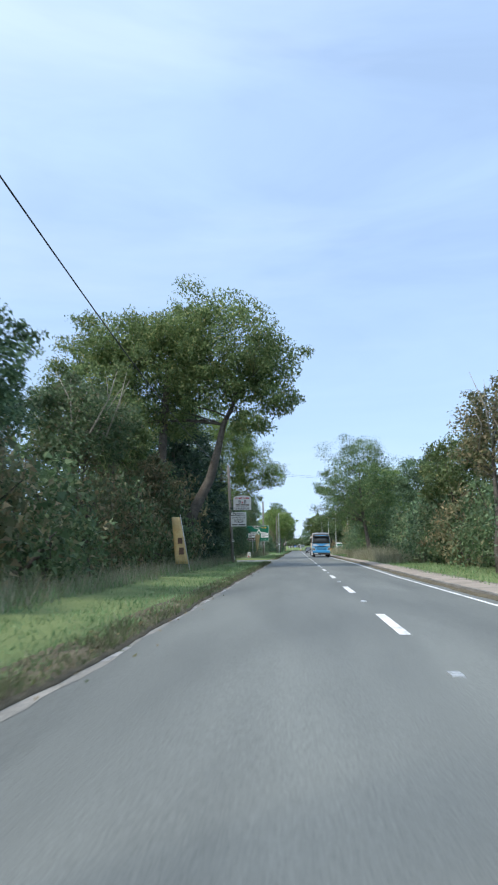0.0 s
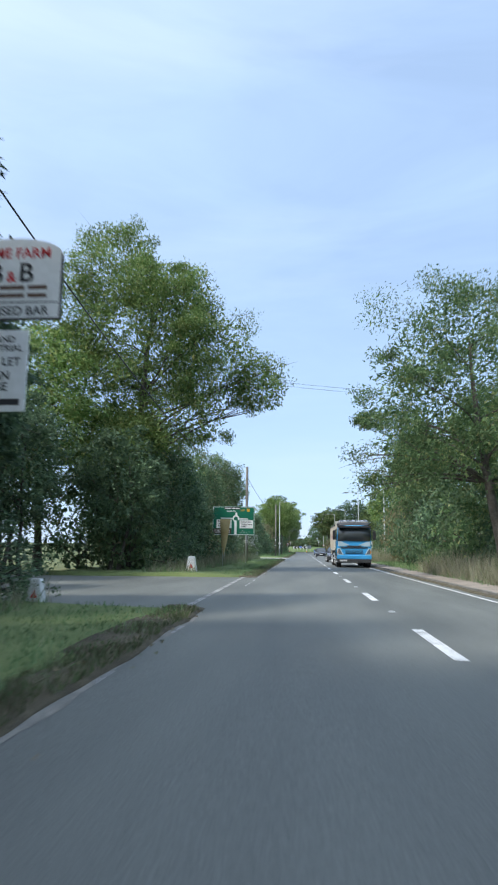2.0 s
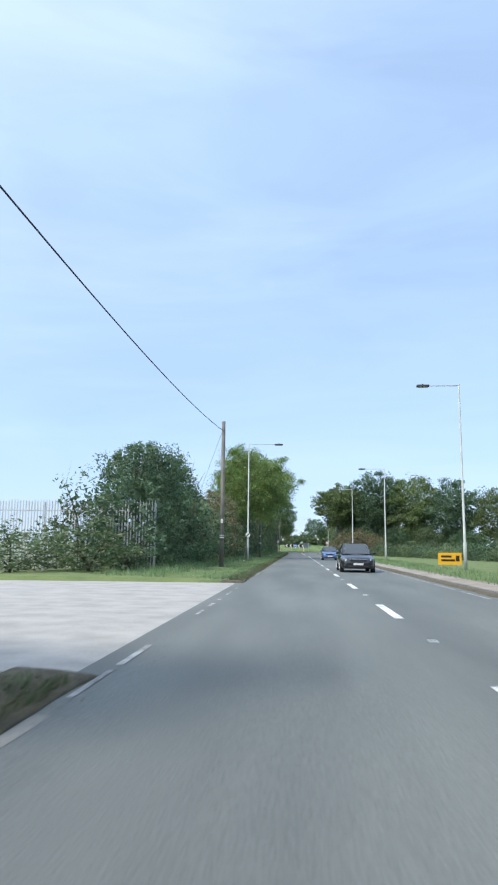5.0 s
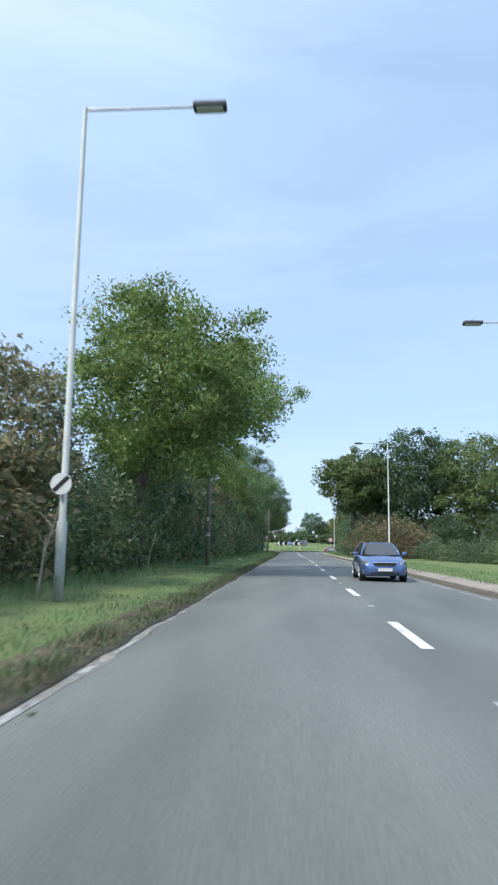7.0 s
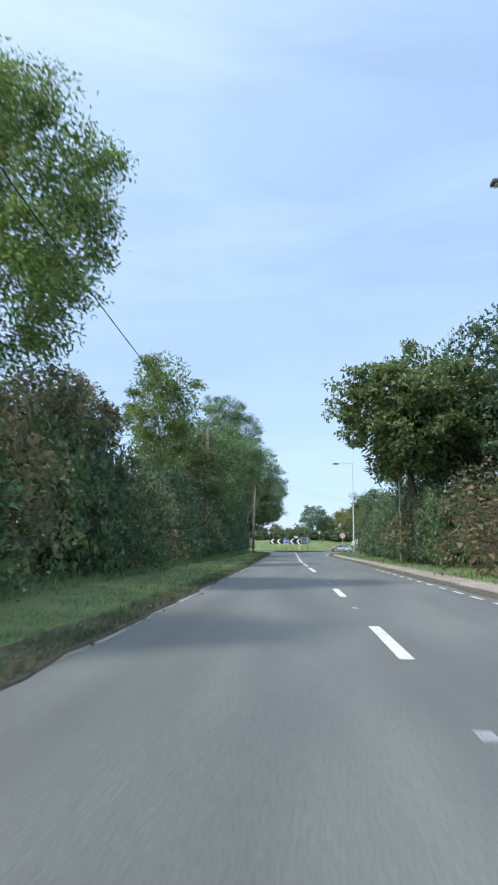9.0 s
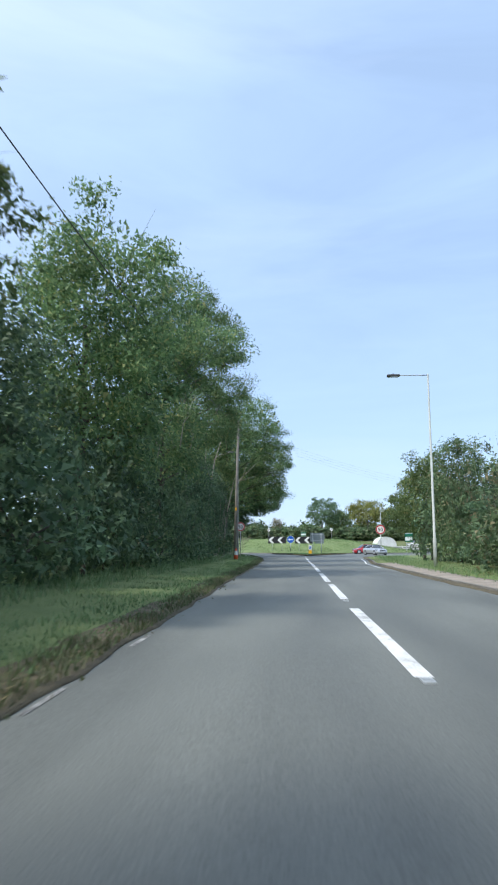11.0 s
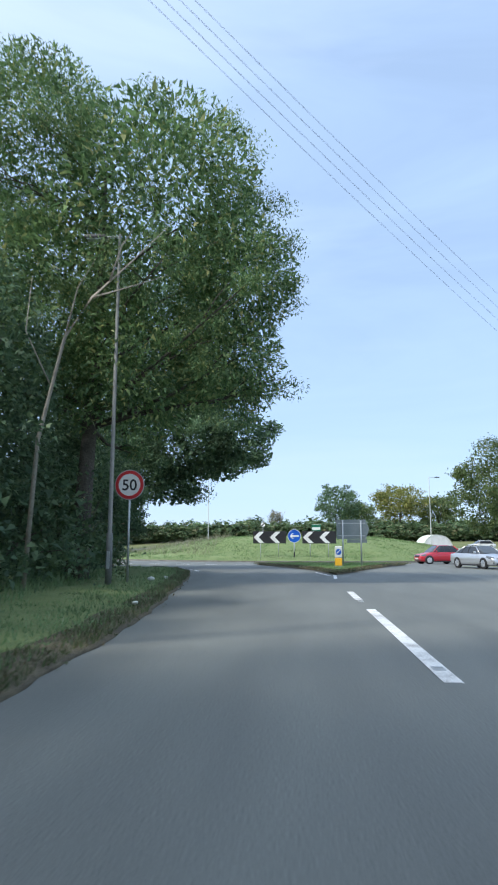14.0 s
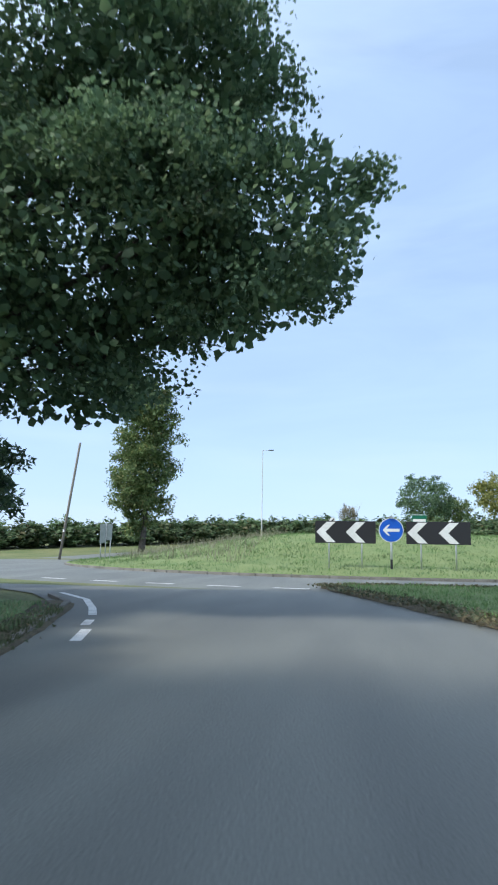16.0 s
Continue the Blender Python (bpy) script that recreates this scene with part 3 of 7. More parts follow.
bm = bmesh.new()
rows = []
for r in (26.4, 26.0, 24.5, 22.5, 20, 17, 14, 11, 8, 5, 0.01):
    rows.append([(ISLAND.x + r * math.sin(2 * math.pi * i / 72), ISLAND.y - r * math.cos(2 * math.pi * i / 72),
                  mound(ISLAND.x + r * math.sin(2 * math.pi * i / 72), ISLAND.y - r * math.cos(2 * math.pi * i / 72)) + 0.12 * noise.noise((r * math.sin(2 * math.pi * i / 72) * 0.3, r * math.cos(2 * math.pi * i / 72) * 0.3, 9)) * (r < 26)) for i in range(73)])
rows.insert(0, [(p[0], p[1], -0.1) for p in rows[0]])
sheet(bm, rows)
bmesh.ops.remove_doubles(bm, verts=bm.verts[:], dist=0.0005)
bmesh.ops.recalc_face_normals(bm, faces=bm.faces[:])
tagged(part("roundabout_island", bm, MEADOW, None, smooth=True), "grass mound in the middle of the roundabout", "grass mound", kind="structure")
isl_kerb = thing("kerb", 0, 0, 0, 0, "pale concrete kerb ring round the island", "kerb", kind="structure")
for i in range(180):
    a = 2 * math.pi * i / 180
    ob = new("kerb_stone", kerb_me)
    ob.parent = isl_kerb
    x, yk = ISLAND.x + (RING_IN + 0.06) * math.sin(a), ISLAND.y - (RING_IN + 0.06) * math.cos(a)
    ob.matrix_world = pose(x, yk, 0.04 + land(x, yk) * 0, 0, 0, math.degrees(a) - 90)

# splitter island between entry and exit
SPLIT = [(1.5, 337.9), (1.2, 340.5), (0.5, 344.6), (-0.8, 349.0), (-2.4, 353.2), (-3.3, 356.0), (-1.5, 357.2), (2.5, 357.4), (6.5, 357.6), (7.6, 357.2), (5.4, 352.0), (3.6, 346.0), (2.3, 340.5)]
bm = bmesh.new()
slab(bm, SPLIT, -0.05, 0.13)
bmesh.ops.triangulate(bm, faces=[f for f in bm.faces if len(f.verts) > 4])
tagged(part("splitter_island", bm, TURF), "low grass splitter island with littered edges", "traffic island", kind="structure")
cx = sum(p[0] for p in SPLIT) / len(SPLIT)
cy = sum(p[1] for p in SPLIT) / len(SPLIT)
bm = bmesh.new()
rows = []
for p, q in zip(SPLIT, SPLIT[1:] + SPLIT[:1]):
    m = 6
    for i in range(m):
        x, yv = p[0] + (q[0] - p[0]) * i / m, p[1] + (q[1] - p[1]) * i / m
        d = Vector((x - cx, yv - cy)).normalized()
        w = 0.34 + 0.16 * noise.noise((x * 2, yv * 2, 0))
        rows.append([(x + d.x * w, yv + d.y * w, 0.012), (x + d.x * 0.1, yv + d.y * 0.1, 0.10 + 0.06 * noise.noise((x * 3, yv * 3, 2))), (x - d.x * 0.5, yv - d.y * 0.5, 0.135 + 0.03 * noise.noise((x * 3, yv * 3, 5)))])
rows.append(rows[0])
sheet(bm, rows)
bmesh.ops.recalc_face_normals(bm, faces=bm.faces[:])
tagged(part("dirt_edge", bm, SOIL), "dirt and leaf litter heaped along the splitter island", "dirt", kind="structure")

# ---- plants ----
def leaf_sheet(name, at, size, rs, material, out=None, narrow=0.55, droop=0.25, keep_up=0.35, broad=False):
    """Many small pointed leaves in one mesh. at: their places; out: the way each grows."""
    n = len(at)
    d = rs.normal(size=(n, 3))
    if out is not None:
        d = d * 0.8 + out
    d[:, 2] -= droop
    d /= np.linalg.norm(d, axis=1)[:, None] + 1e-9
    up = rs.normal(size=(n, 3))
    up[:, 2] = np.abs(up[:, 2]) + keep_up
    s = np.cross(d, up)
    s /= np.linalg.norm(s, axis=1)[:, None] + 1e-9
    nn = np.cross(s, d)
    ln = (size * rs.uniform(0.6, 1.35, n))[:, None]
    w = ln * narrow * rs.uniform(0.8, 1.2, n)[:, None] / 2
    v = np.empty((n, 3, 3))
    v[:, 0] = at + s * w * 1.15 - d * ln * 0.45
    v[:, 1] = at + d * ln * 0.6
    v[:, 2] = at - s * w * 1.15 - d * ln * 0.25 + nn * w * 0.3
    k = 3
    if broad:
        # five-cornered leaves
        k = 5
        v = np.stack([at - d * ln * 0.5, at + s * w - d * ln * 0.1 + nn * w * 0.2, at + s * w * 0.6 + d * ln * 0.3, at + d * ln * 0.5 - s * w * 0.35, at - s * w - d * ln * 0.05 + nn * w * 0.2], 1)
    me = bpy.data.meshes.new(name)
    me.vertices.add(k * n)
    me.vertices.foreach_set("co", v.ravel())
    me.loops.add(k * n)
    me.loops.foreach_set("vertex_index", np.arange(k * n, dtype=np.int32))
    me.polygons.add(n)
    me.polygons.foreach_set("loop_start", np.arange(0, k * n, k, dtype=np.int32))
    me.update()
    me.materials.append(material)
    return me


def clumps_of(rs, n, radii, low=-1.0, fill=0.5):
    """Places of leaf clumps in a crown, denser near its skin; low cuts off the underside."""
    out = []
    while len(out) < n:
        u = rs.normal(size=3)
        u /= np.linalg.norm(u)
        if u[2] < low:
            continue
        out.append(u * (fill + (1 - fill) * rs.uniform() ** 0.5) * np.array(radii))
    return np.array(out)


def leaf_places(rs, centres, radius, count, flat=0.7, big=1.4):
    """Leaves on the clumps."""
    k = rs.integers(0, len(centres), count)
    u = rs.normal(size=(count, 3))
    u /= np.linalg.norm(u, axis=1)[:, None]
    # each clump is made of sprays, with gaps between them
    spray = rs.normal(size=(len(centres), 10, 3))
    spray /= np.linalg.norm(spray, axis=2)[:, :, None]
    s = spray[k, rs.integers(0, 10, count)] * rs.uniform(0.35, 0.68, (count, 1))
    core = np.arange(count) % 7 == 0
    s[core] *= 0.5
    u2 = (s + u * 0.40 * rs.uniform(0.1, 1.0, (count, 1)) ** 0.5) * radius[k][:, None]
    u2[:, 2] *= flat
    return centres[k] + u2, u, np.where(core, big, 1.0)


def inner_mass(rx, ry, z0, z1, seed, material, size=0.28, count=760):
    """The dense shaded leaves inside a bush, on a lumpy, uneven body."""
    rs = np.random.default_rng(seed + 900)
    u = rs.normal(size=(count, 3))
    u /= np.linalg.norm(u, axis=1)[:, None]
    k = np.array([0.92 + 0.34 * noise.noise(Vector(q) * 1.7 + Vector((seed, 0, 0))) for q in u]) * rs.uniform(0.7, 1.12, count)
    at = np.stack([u[:, 0] * rx * k, u[:, 1] * ry * k, (z0 + z1) / 2 + u[:, 2] * (z1 - z0) / 2 * k], 1)
    at[:, 2] = np.maximum(at[:, 2], 0.08)
    return leaf_sheet("inner_foliage", at, size, rs, material, u * 0.5, 0.65, 0.3, 0.2)


def tree(label, x, y, h, radii, crown_z, leaves, mat_leaf, seed, size=0.2, off=(0, 0), trunk=0.22, clumps=40, clump_r=0.3, low=-0.75, fill=0.45, stems=1, category="tree", name="tree", narrow=0.5, limbs=14, bark=None, bare=0, big=1.4, lobes=(), path=(), path2=(), dense=0.06, broad=False, fill_in=0.38):
    """A tapered trunk with limbs, and a crown of small leaves in clumps. off: how far the crown leans from the trunk's foot.
    lobes: further rounded masses of the crown (x, y, z, rx, ry, rz from the foot); path, path2: bent trunks."""
    rs = np.random.default_rng(seed)
    rn = random.Random(seed)
    leaves, size = int(leaves * 1.05), size * 0.88
    base = land(x, y) + (0.1 if y < 360 else 0)
    t = thing(name, x, y, base, 0, label, category)
    c = np.array([off[0], off[1], crown_z])
    masses = [(c, np.array(radii))] if not lobes else [(np.array(q[:3]), np.array(q[3:])) for q in lobes]
    share = np.array([np.prod(q[1]) ** 0.62 for q in masses])
    share = share / share.sum()
    centres, rad, at, u, grow = [], [], [], [], []
    for (mc, mr), sh in zip(masses, share):
        k = max(14, int(clumps * sh)) if lobes else clumps
        cr = clump_r if not lobes else min(0.5, max(clump_r * 1.15, 1.1 / np.mean(mr)))
        mr = mr * (1.1 if lobes else 1.0)
        cl = clumps_of(rs, k, mr, low, fill)
        r1 = cr * np.mean(mr) * rs.uniform(0.6, 1.35, k)
        c1 = cl * (1 - 0.5 * cr) * (1.1 if lobes else 1.0) + mc
        n1 = int(leaves * sh)
        a1, u1, g1 = leaf_places(rs, c1, r1, int(n1 * (1 - dense)), 0.7, big)
        inner = rs.normal(size=(max(1, n1 - len(a1)), 3))
        inner /= np.linalg.norm(inner, axis=1)[:, None]
        at += [a1, inner * rs.uniform(0, 0.75, (len(inner), 1)) * mr + mc]
        u += [u1, inner]
        grow += [g1, np.full(len(inner), big)]
        # large shaded leaves deep in the crown, which close it to the light
        deep = min(0.5, max(0.2, size * 1.4))
        deep = max(deep, (fill_in * 42.0 * (mr[0] * mr[1] * mr[2]) ** 0.667 / 8000) ** 0.5)
        n2 = int(fill_in * 42.0 * (mr[0] * mr[1] * mr[2]) ** 0.667 / (deep * deep))
        v2 = rs.normal(size=(n2, 3))
        v2 /= np.linalg.norm(v2, axis=1)[:, None]
        v2 = v2[v2[:, 2] > low]
        at.append(v2 * rs.uniform(0.42, 0.84, (len(v2), 1)) * mr * (0.95 if lobes else 0.92) + mc)
        u.append(v2)
        grow.append(np.full(len(v2), deep / size))
        centres.append(c1)
        rad.append(r1)
    centres, rad, at, u, grow = np.vstack(centres), np.concatenate(rad), np.vstack(at), np.vstack(u), np.concatenate(grow)
    floor_z = min(q[0][2] - q[1][2] * 0.55 for q in masses)
    at[:, 2] = np.clip(at[:, 2], 0.05, h + 1.0)
    ob = new("crown", leaf_sheet("crown", at, size * grow, rs, mat_leaf, u, narrow, broad=broad))
    ob.parent = t
    bm = bmesh.new()
    for s in range(stems):
        dx, dy = (rn.uniform(-0.6, 0.6), rn.uniform(-0.6, 0.6)) if stems > 1 else (0, 0)
        bend = Vector((rn.uniform(-0.35, 0.35), rn.uniform(-0.35, 0.35), 0))
        top = Vector((c[0] + rn.uniform(-1, 1) * radii[0] * 0.25, c[1] + rn.uniform(-1, 1) * radii[1] * 0.25, c[2] + radii[2] * 0.45))
        pts, rr = [], []
        for i in range(7):
            f = i / 6
            p = Vector((dx, dy, -0.3)).lerp(top, f) + bend * math.sin(f * math.pi) + Vector((rn.uniform(-0.1, 0.1), rn.uniform(-0.1, 0.1), 0)) * (0 < i)
            pts.append(p)
            rr.append(trunk * (1.35 if i == 0 else 1.0) * (1 - 0.82 * f) / (stems ** 0.5))
        if path:
            way = [Vector(q) for q in path]
            pts = []
            for i in range(7):
                g = i / 6 * (len(way) - 1)
                k = min(len(way) - 2, int(g))
                pts.append(way[k].lerp(way[k + 1], g - k))
            top = pts[-1]
        tube(bm, pts, rr, 9)
    if path2:
        tube(bm, [Vector(q) for q in path2], [trunk * (1 - 0.7 * i / len(path2)) for i in range(len(path2))], 9)
    part("trunk", bm, bark or BARK, t, smooth=True)
    order = list(range(len(centres)))
    rn.shuffle(order)
    for i in order[:limbs]:
        bm = bmesh.new()
        e = Vector(centres[i])
        reach = math.hypot(e.x - top.x * 0.8, e.y - top.y * 0.8)
        f = min(0.95, max(floor_z / max(top.z, 0.1), 0.3, (e.z - reach * rn.uniform(0.25, 0.6)) / max(top.z, 0.1)))
        k = min(5, int(f * 6))
        a = pts[k].lerp(pts[k + 1], f * 6 - k)
        mid = a.lerp(e, 0.5) + Vector((rn.uniform(-0.3, 0.3), rn.uniform(-0.3, 0.3), rn.uniform(-0.1, 0.5)))
        r0 = trunk * (1 - 0.8 * f) * 0.38
        tube(bm, [a, a.lerp(mid, 0.5) + Vector((rn.uniform(-0.15, 0.15), rn.uniform(-0.15, 0.15), 0.1)), mid, mid.lerp(e, 0.6), e], [r0, r0 * 0.8, r0 * 0.6, r0 * 0.38, r0 * 0.12], 5)
        for q in range(2):
            g = e + Vector((rn.uniform(-1, 1), rn.uniform(-1, 1), rn.uniform(-0.5, 0.8))) * rad[i] * 1.1
            tube(bm, [mid.lerp(e, 0.4), mid.lerp(e, 0.4).lerp(g, 0.55) + Vector((0, 0, 0.12)), g], [r0 * 0.35, r0 * 0.22, r0 * 0.06], 4)
        part("limb", bm, bark or BARK, t, smooth=True)
    if bare:
        for i in range(bare):
            a = Vector((rn.uniform(-1, 1) * radii[0] * 0.6, rn.uniform(-1, 1) * radii[1] * 0.6, c[2] - radii[2] * 0.2))
            a = a + Vector((off[0], off[1], 0))
            g = a + Vector((rn.uniform(-1.2, 1.2), rn.uniform(-1.2, 1.2), rn.uniform(1.2, 3.0)))
            m = a.lerp(g, 0.5) + Vector((rn.uniform(-0.3, 0.3), rn.uniform(-0.3, 0.3), 0.1))
            bm = tube(bmesh.new(), [a, m, g], [0.04, 0.026, 0.007], 5)
            tube(bm, [m, m.lerp(g, 0.6) + Vector((rn.uniform(-0.4, 0.4), rn.uniform(-0.4, 0.4), 0.25))], [0.02, 0.006], 4)
            part("bare_branch", bm, TWIG, t, "pale leafless branch", smooth=True)
    return t


def conifer(label, x, y, h, r, leaves, seed, size=0.3):
    """A dense dark conifer with layered, drooping sprays and a ragged outline."""
    rs = np.random.default_rng(seed)
    t = thing("conifer", x, y, 0.1, 0, label, "conifer")
    leaves, size = int(leaves * 1.5), size * 0.8
    n = 260
    zz = h * (1 - rs.uniform(0, 1, n) ** 0.6)
    ang = rs.uniform(0, 2 * np.pi, n)
    rr = r * (1 - (zz / h)) ** 0.62 * rs.uniform(0.5, 1.1, n) * np.minimum(1.0, 0.5 + zz / 7)
    centres = np.stack([np.cos(ang) * rr, np.sin(ang) * rr, zz], 1)
    rad = 0.45 + 0.22 * r * (1 - zz / h)
    at, u, grow = leaf_places(rs, centres, rad, leaves, 0.55)
    at[:, 2] = np.clip(at[:, 2], 0.1, h + 0.6)
    out = at.copy()
    out[:, 2] = 0
    out /= np.linalg.norm(out, axis=1)[:, None] + 0.3
    ob = new("crown", leaf_sheet("crown", at, size * grow ** 0.7, rs, CONIFER, out * 1.6, 0.32, 0.45))
    ob.parent = t
    ob = new("inner_foliage", inner_mass(r * 0.62, r * 0.62, -0.5, h * 0.62, seed, CONIFER, 0.36, 2400))
    ob.parent = t
    ob = new("inner_foliage", inner_mass(r * 0.34, r * 0.34, h * 0.45, h * 0.92, seed + 1, CONIFER, 0.32, 900))
    ob.parent = t
    bm = tube(bmesh.new(), [(0, 0, -0.2), (0.05, 0, h * 0.5), (0, 0.03, h)], [0.26, 0.16, 0.02], 8)
    for i in range(0, n, 3):
        c = Vector(centres[i])
        tube(bm, [(0, 0, c.z * 0.97), tuple(c * 0.5 + Vector((0, 0, c.z * 0.49))), tuple(c)], [0.05, 0.035, 0.01], 5)
    part("trunk", bm, BARK, t, smooth=True)
    return t


def shrub_mesh(rx, ry, h, leaves, mat_leaf, seed, size):
    """Leaves and stems of a hedgerow shrub, its foot at the origin."""
    rs = np.random.default_rng(seed)
    n = 46
    out = []
    while len(out) < n:
        u = rs.normal(size=3)
        u /= np.linalg.norm(u)
        u[2] = abs(u[2]) ** 0.8 if u[2] > -0.15 else rs.uniform(0, 0.5)
        f = 0.6 + 0.4 * rs.uniform() ** 0.5
        out.append((u[0] * rx * f, u[1] * ry * f, 0.3 + u[2] * (h - 0.5) * (0.72 + 0.28 * rs.uniform())))
    centres = np.array(out)
    rad = 0.26 * (rx + ry + h) / 3 * rs.uniform(0.55, 1.3, n)
    at, u, grow = leaf_places(rs, centres, rad, leaves, 0.8)
    at[:, 2] = np.abs(at[:, 2]) + 0.03
    leaf = leaf_sheet("foliage", at, size * grow, rs, mat_leaf, u, 0.55)
    rn = random.Random(seed)
    bm = bmesh.new()
    foot = Vector((0, 0, 0.5))
    tube(bm, [(0, 0, -0.15), foot], [0.10, 0.085], 6)
    for i in range(5):
        e = Vector(centres[i * 8])
        tube(bm, [foot - Vector((0, 0, 0.1)), foot.lerp(e, 0.5) + Vector((rn.uniform(-0.2, 0.2), rn.uniform(-0.2, 0.2), 0.2)), e, e + Vector((rn.uniform(-0.5, 0.5), rn.uniform(-0.5, 0.5), rn.uniform(0.5, 1.2)))], [0.05, 0.04, 0.012, 0.003], 5)
    return leaf, finish(bm, "stem", BARK, True), inner_mass(rx * 0.74, ry * 0.74, -0.4, h * 0.80, seed, mat_leaf, size * 1.5, 800)


SHRUBS = {}
for i, (key, m, s) in enumerate((("green", HEDGE, 0.15), ("green2", HEDGE, 0.15), ("dark", DARK, 0.16), ("dark2", DARK, 0.15), ("brown", BROWN, 0.14), ("bright", ASH, 0.15), ("russet", RUSSET, 0.13))):
    SHRUBS[key] = shrub_mesh(2.3, 2.7, 5.0, 1550, m, 40 + i, s * 1.12)
SHRUBS["far"] = shrub_mesh(2.3, 2.7, 5.0, 1500, HEDGE, 52, 0.42)
SHRUB_WORDS = {"far": "dense trimmed field hedge in green leaf", "green": "dense green hedgerow shrub beside the verge", "green2": "dense green hedgerow shrub with a few turning leaves",
               "dark": "dark green overgrown hedge shrub", "dark2": "dark green ivy-clad hedge shrub", "brown": "hawthorn shrub with leaves turning brown",
               "bright": "light green leafy shrub in the hedgerow", "russet": "shrub with russet autumn leaves"}


def shrub(key, x, y, w=1.0, h=1.0, rz=0.0, group="hedgerow"):
    t = thing("hedge_shrub", x, y, land(x, y) + 0.08, rz, SHRUB_WORDS[key], "shrub", group)
    t.scale = (w, w, h)
    for nm, me in zip(("foliage", "stem", "inner_foliage"), SHRUBS[key]):
        o = new(nm, me)
        o.parent = t
    return t


rng = random.Random(21)
# hedgerow on the left: stretches of (from, to, depth of the front row, height factor, kinds)
LEFT_ROWS = ((-22, 4, -8.0, 1.15, ("green", "dark", "green2")), (4, 22, -8.6, 1.2, ("green", "brown", "brown", "dark", "green2")), (22, 29, -8.9, 1.45, ("brown", "green2", "brown", "green")), (29, 37, -8.0, 1.4, ("brown", "green2", "brown", "green")),
             (36, 51, -9.4, 0.95, ("dark", "brown", "dark2")), (70, 93, -9.0, 1.1, ("dark", "green", "dark2")), (94, 119, -9.2, 1.25, ("dark", "green", "brown", "dark2")),
             (146, 158, -8.4, 0.95, ("dark", "dark2")), (158, 170, -8.0, 1.05, ("dark", "green", "brown")), (170, 186, -7.7, 1.1, ("brown", "green", "brown")), (186, 205, -7.9, 1.2, ("dark", "green", "dark2")),
             (205, 238, -7.3, 1.3, ("dark", "brown", "green", "bright")), (238, 262, -7.6, 1.35, ("green", "brown", "dark")), (262, 300, -7.9, 1.15, ("dark", "dark2", "green")), (300, 331, -8.9, 1.05, ("dark", "green", "dark2")), (331, 343, -11.5, 0.9, ("dark", "dark2")))
for y0, y1, x, hf, keys in LEFT_ROWS:
    y = y0 + 1.0
    while y < y1:
        shrub(rng.choice(keys), x + rng.uniform(-0.35, 0.35), y, rng.uniform(0.85, 1.1), hf * rng.uniform(0.8, 1.15), rng.uniform(0, 360))
        y += rng.uniform(2.6, 3.5)
    y = y0 + 2.4
    while y < y1:
        shrub(rng.choice(("dark", "dark2", "green")), x - 2.6 + rng.uniform(-0.3, 0.3), y, rng.uniform(0.95, 1.1), hf * rng.uniform(0.9, 1.2), rng.uniform(0, 360))
        y += rng.uniform(5.0, 6.5)
RIGHT_ROWS = ((-12, 18, 10.4, 1.1, ("green", "dark", "green2")), (18, 46, 10.8, 1.3, ("brown", "green", "dark", "green2")), (46, 62, 11.5, 1.2, ("dark", "green")), (70, 112, 10.6, 1.5, ("green", "bright", "brown", "dark")), (112, 140, 12.5, 1.3, ("green", "bright", "dark")),
              (246, 262, 9.4, 1.1, ("dark", "green", "brown")), (262, 286, 10.2, 1.2, ("dark", "green")), (286, 306, 11.6, 1.4, ("green", "brown", "dark")))
for y0, y1, x, hf, keys in RIGHT_ROWS:
    y = y0 + 1.0
    while y < y1:
        shrub(rng.choice(keys), x + rng.uniform(-0.4, 0.4), y, rng.uniform(0.9, 1.15), hf * rng.uniform(0.85, 1.15), rng.uniform(0, 360), "hedgerow over the road")
        y += rng.uniform(2.8, 3.8)
    y = y0 + 2.5
    while y < y1:
        shrub(rng.choice(keys), x + 4.2, y, rng.uniform(1.1, 1.4), hf * rng.uniform(1.1, 1.4), rng.uniform(0, 360), "hedgerow over the road")
        y += rng.uniform(9.0, 11.0)
# low hedge behind the mown grass
y = 176.0
while y < 232:
    shrub(rng.choice(("dark", "green", "green2")), 21.5 - (y - 176) * 0.14 + rng.uniform(-0.3, 0.3), y, 0.8, 0.48 * rng.uniform(0.9, 1.15), rng.uniform(0, 360), "low hedge behind the mown grass")
    y += 2.9
for x, y, w, h in ((8.9, 235.8, 1.25, 1.12), (11.6, 238, 1.35, 1.15), (14.2, 240.0, 1.2, 0.95)):
    shrub("russet", x, y, w, h, 40 * x, "russet shrubs beside the footway")
# growth round the back of the farm entrance
for i in range(11):
    shrub(("dark", "green", "dark2")[i % 3], -16.6 - 1.4 * (i % 2), 48.5 + 2.1 * i, 1.0, 1.0 + 0.2 * (i % 3), 70 * i)
for x, y, h in ((-8.4, 49.6, 0.9), (-10.6, 49.2, 1.1), (-12.6, 48.6, 1.1), (-8.2, 46.6, 0.8), (-9.6, 43.5, 0.9), (-6.8, 51.4, 0.42)):
    shrub("dark" if h > 0.95 else "dark2", x, y, 0.62 if h < 0.5 else 0.85, h, 50 * x)
# brambles before the yard fence
for x, y, h in ((-16, 140, 0.45), (-12.5, 142.5, 0.5), (-9.5, 144, 0.55), (-19, 141, 0.5), (-23, 143, 0.5)):
    shrub("green", x, y, 1.0, h, 33 * y, "brambles before the yard fence")

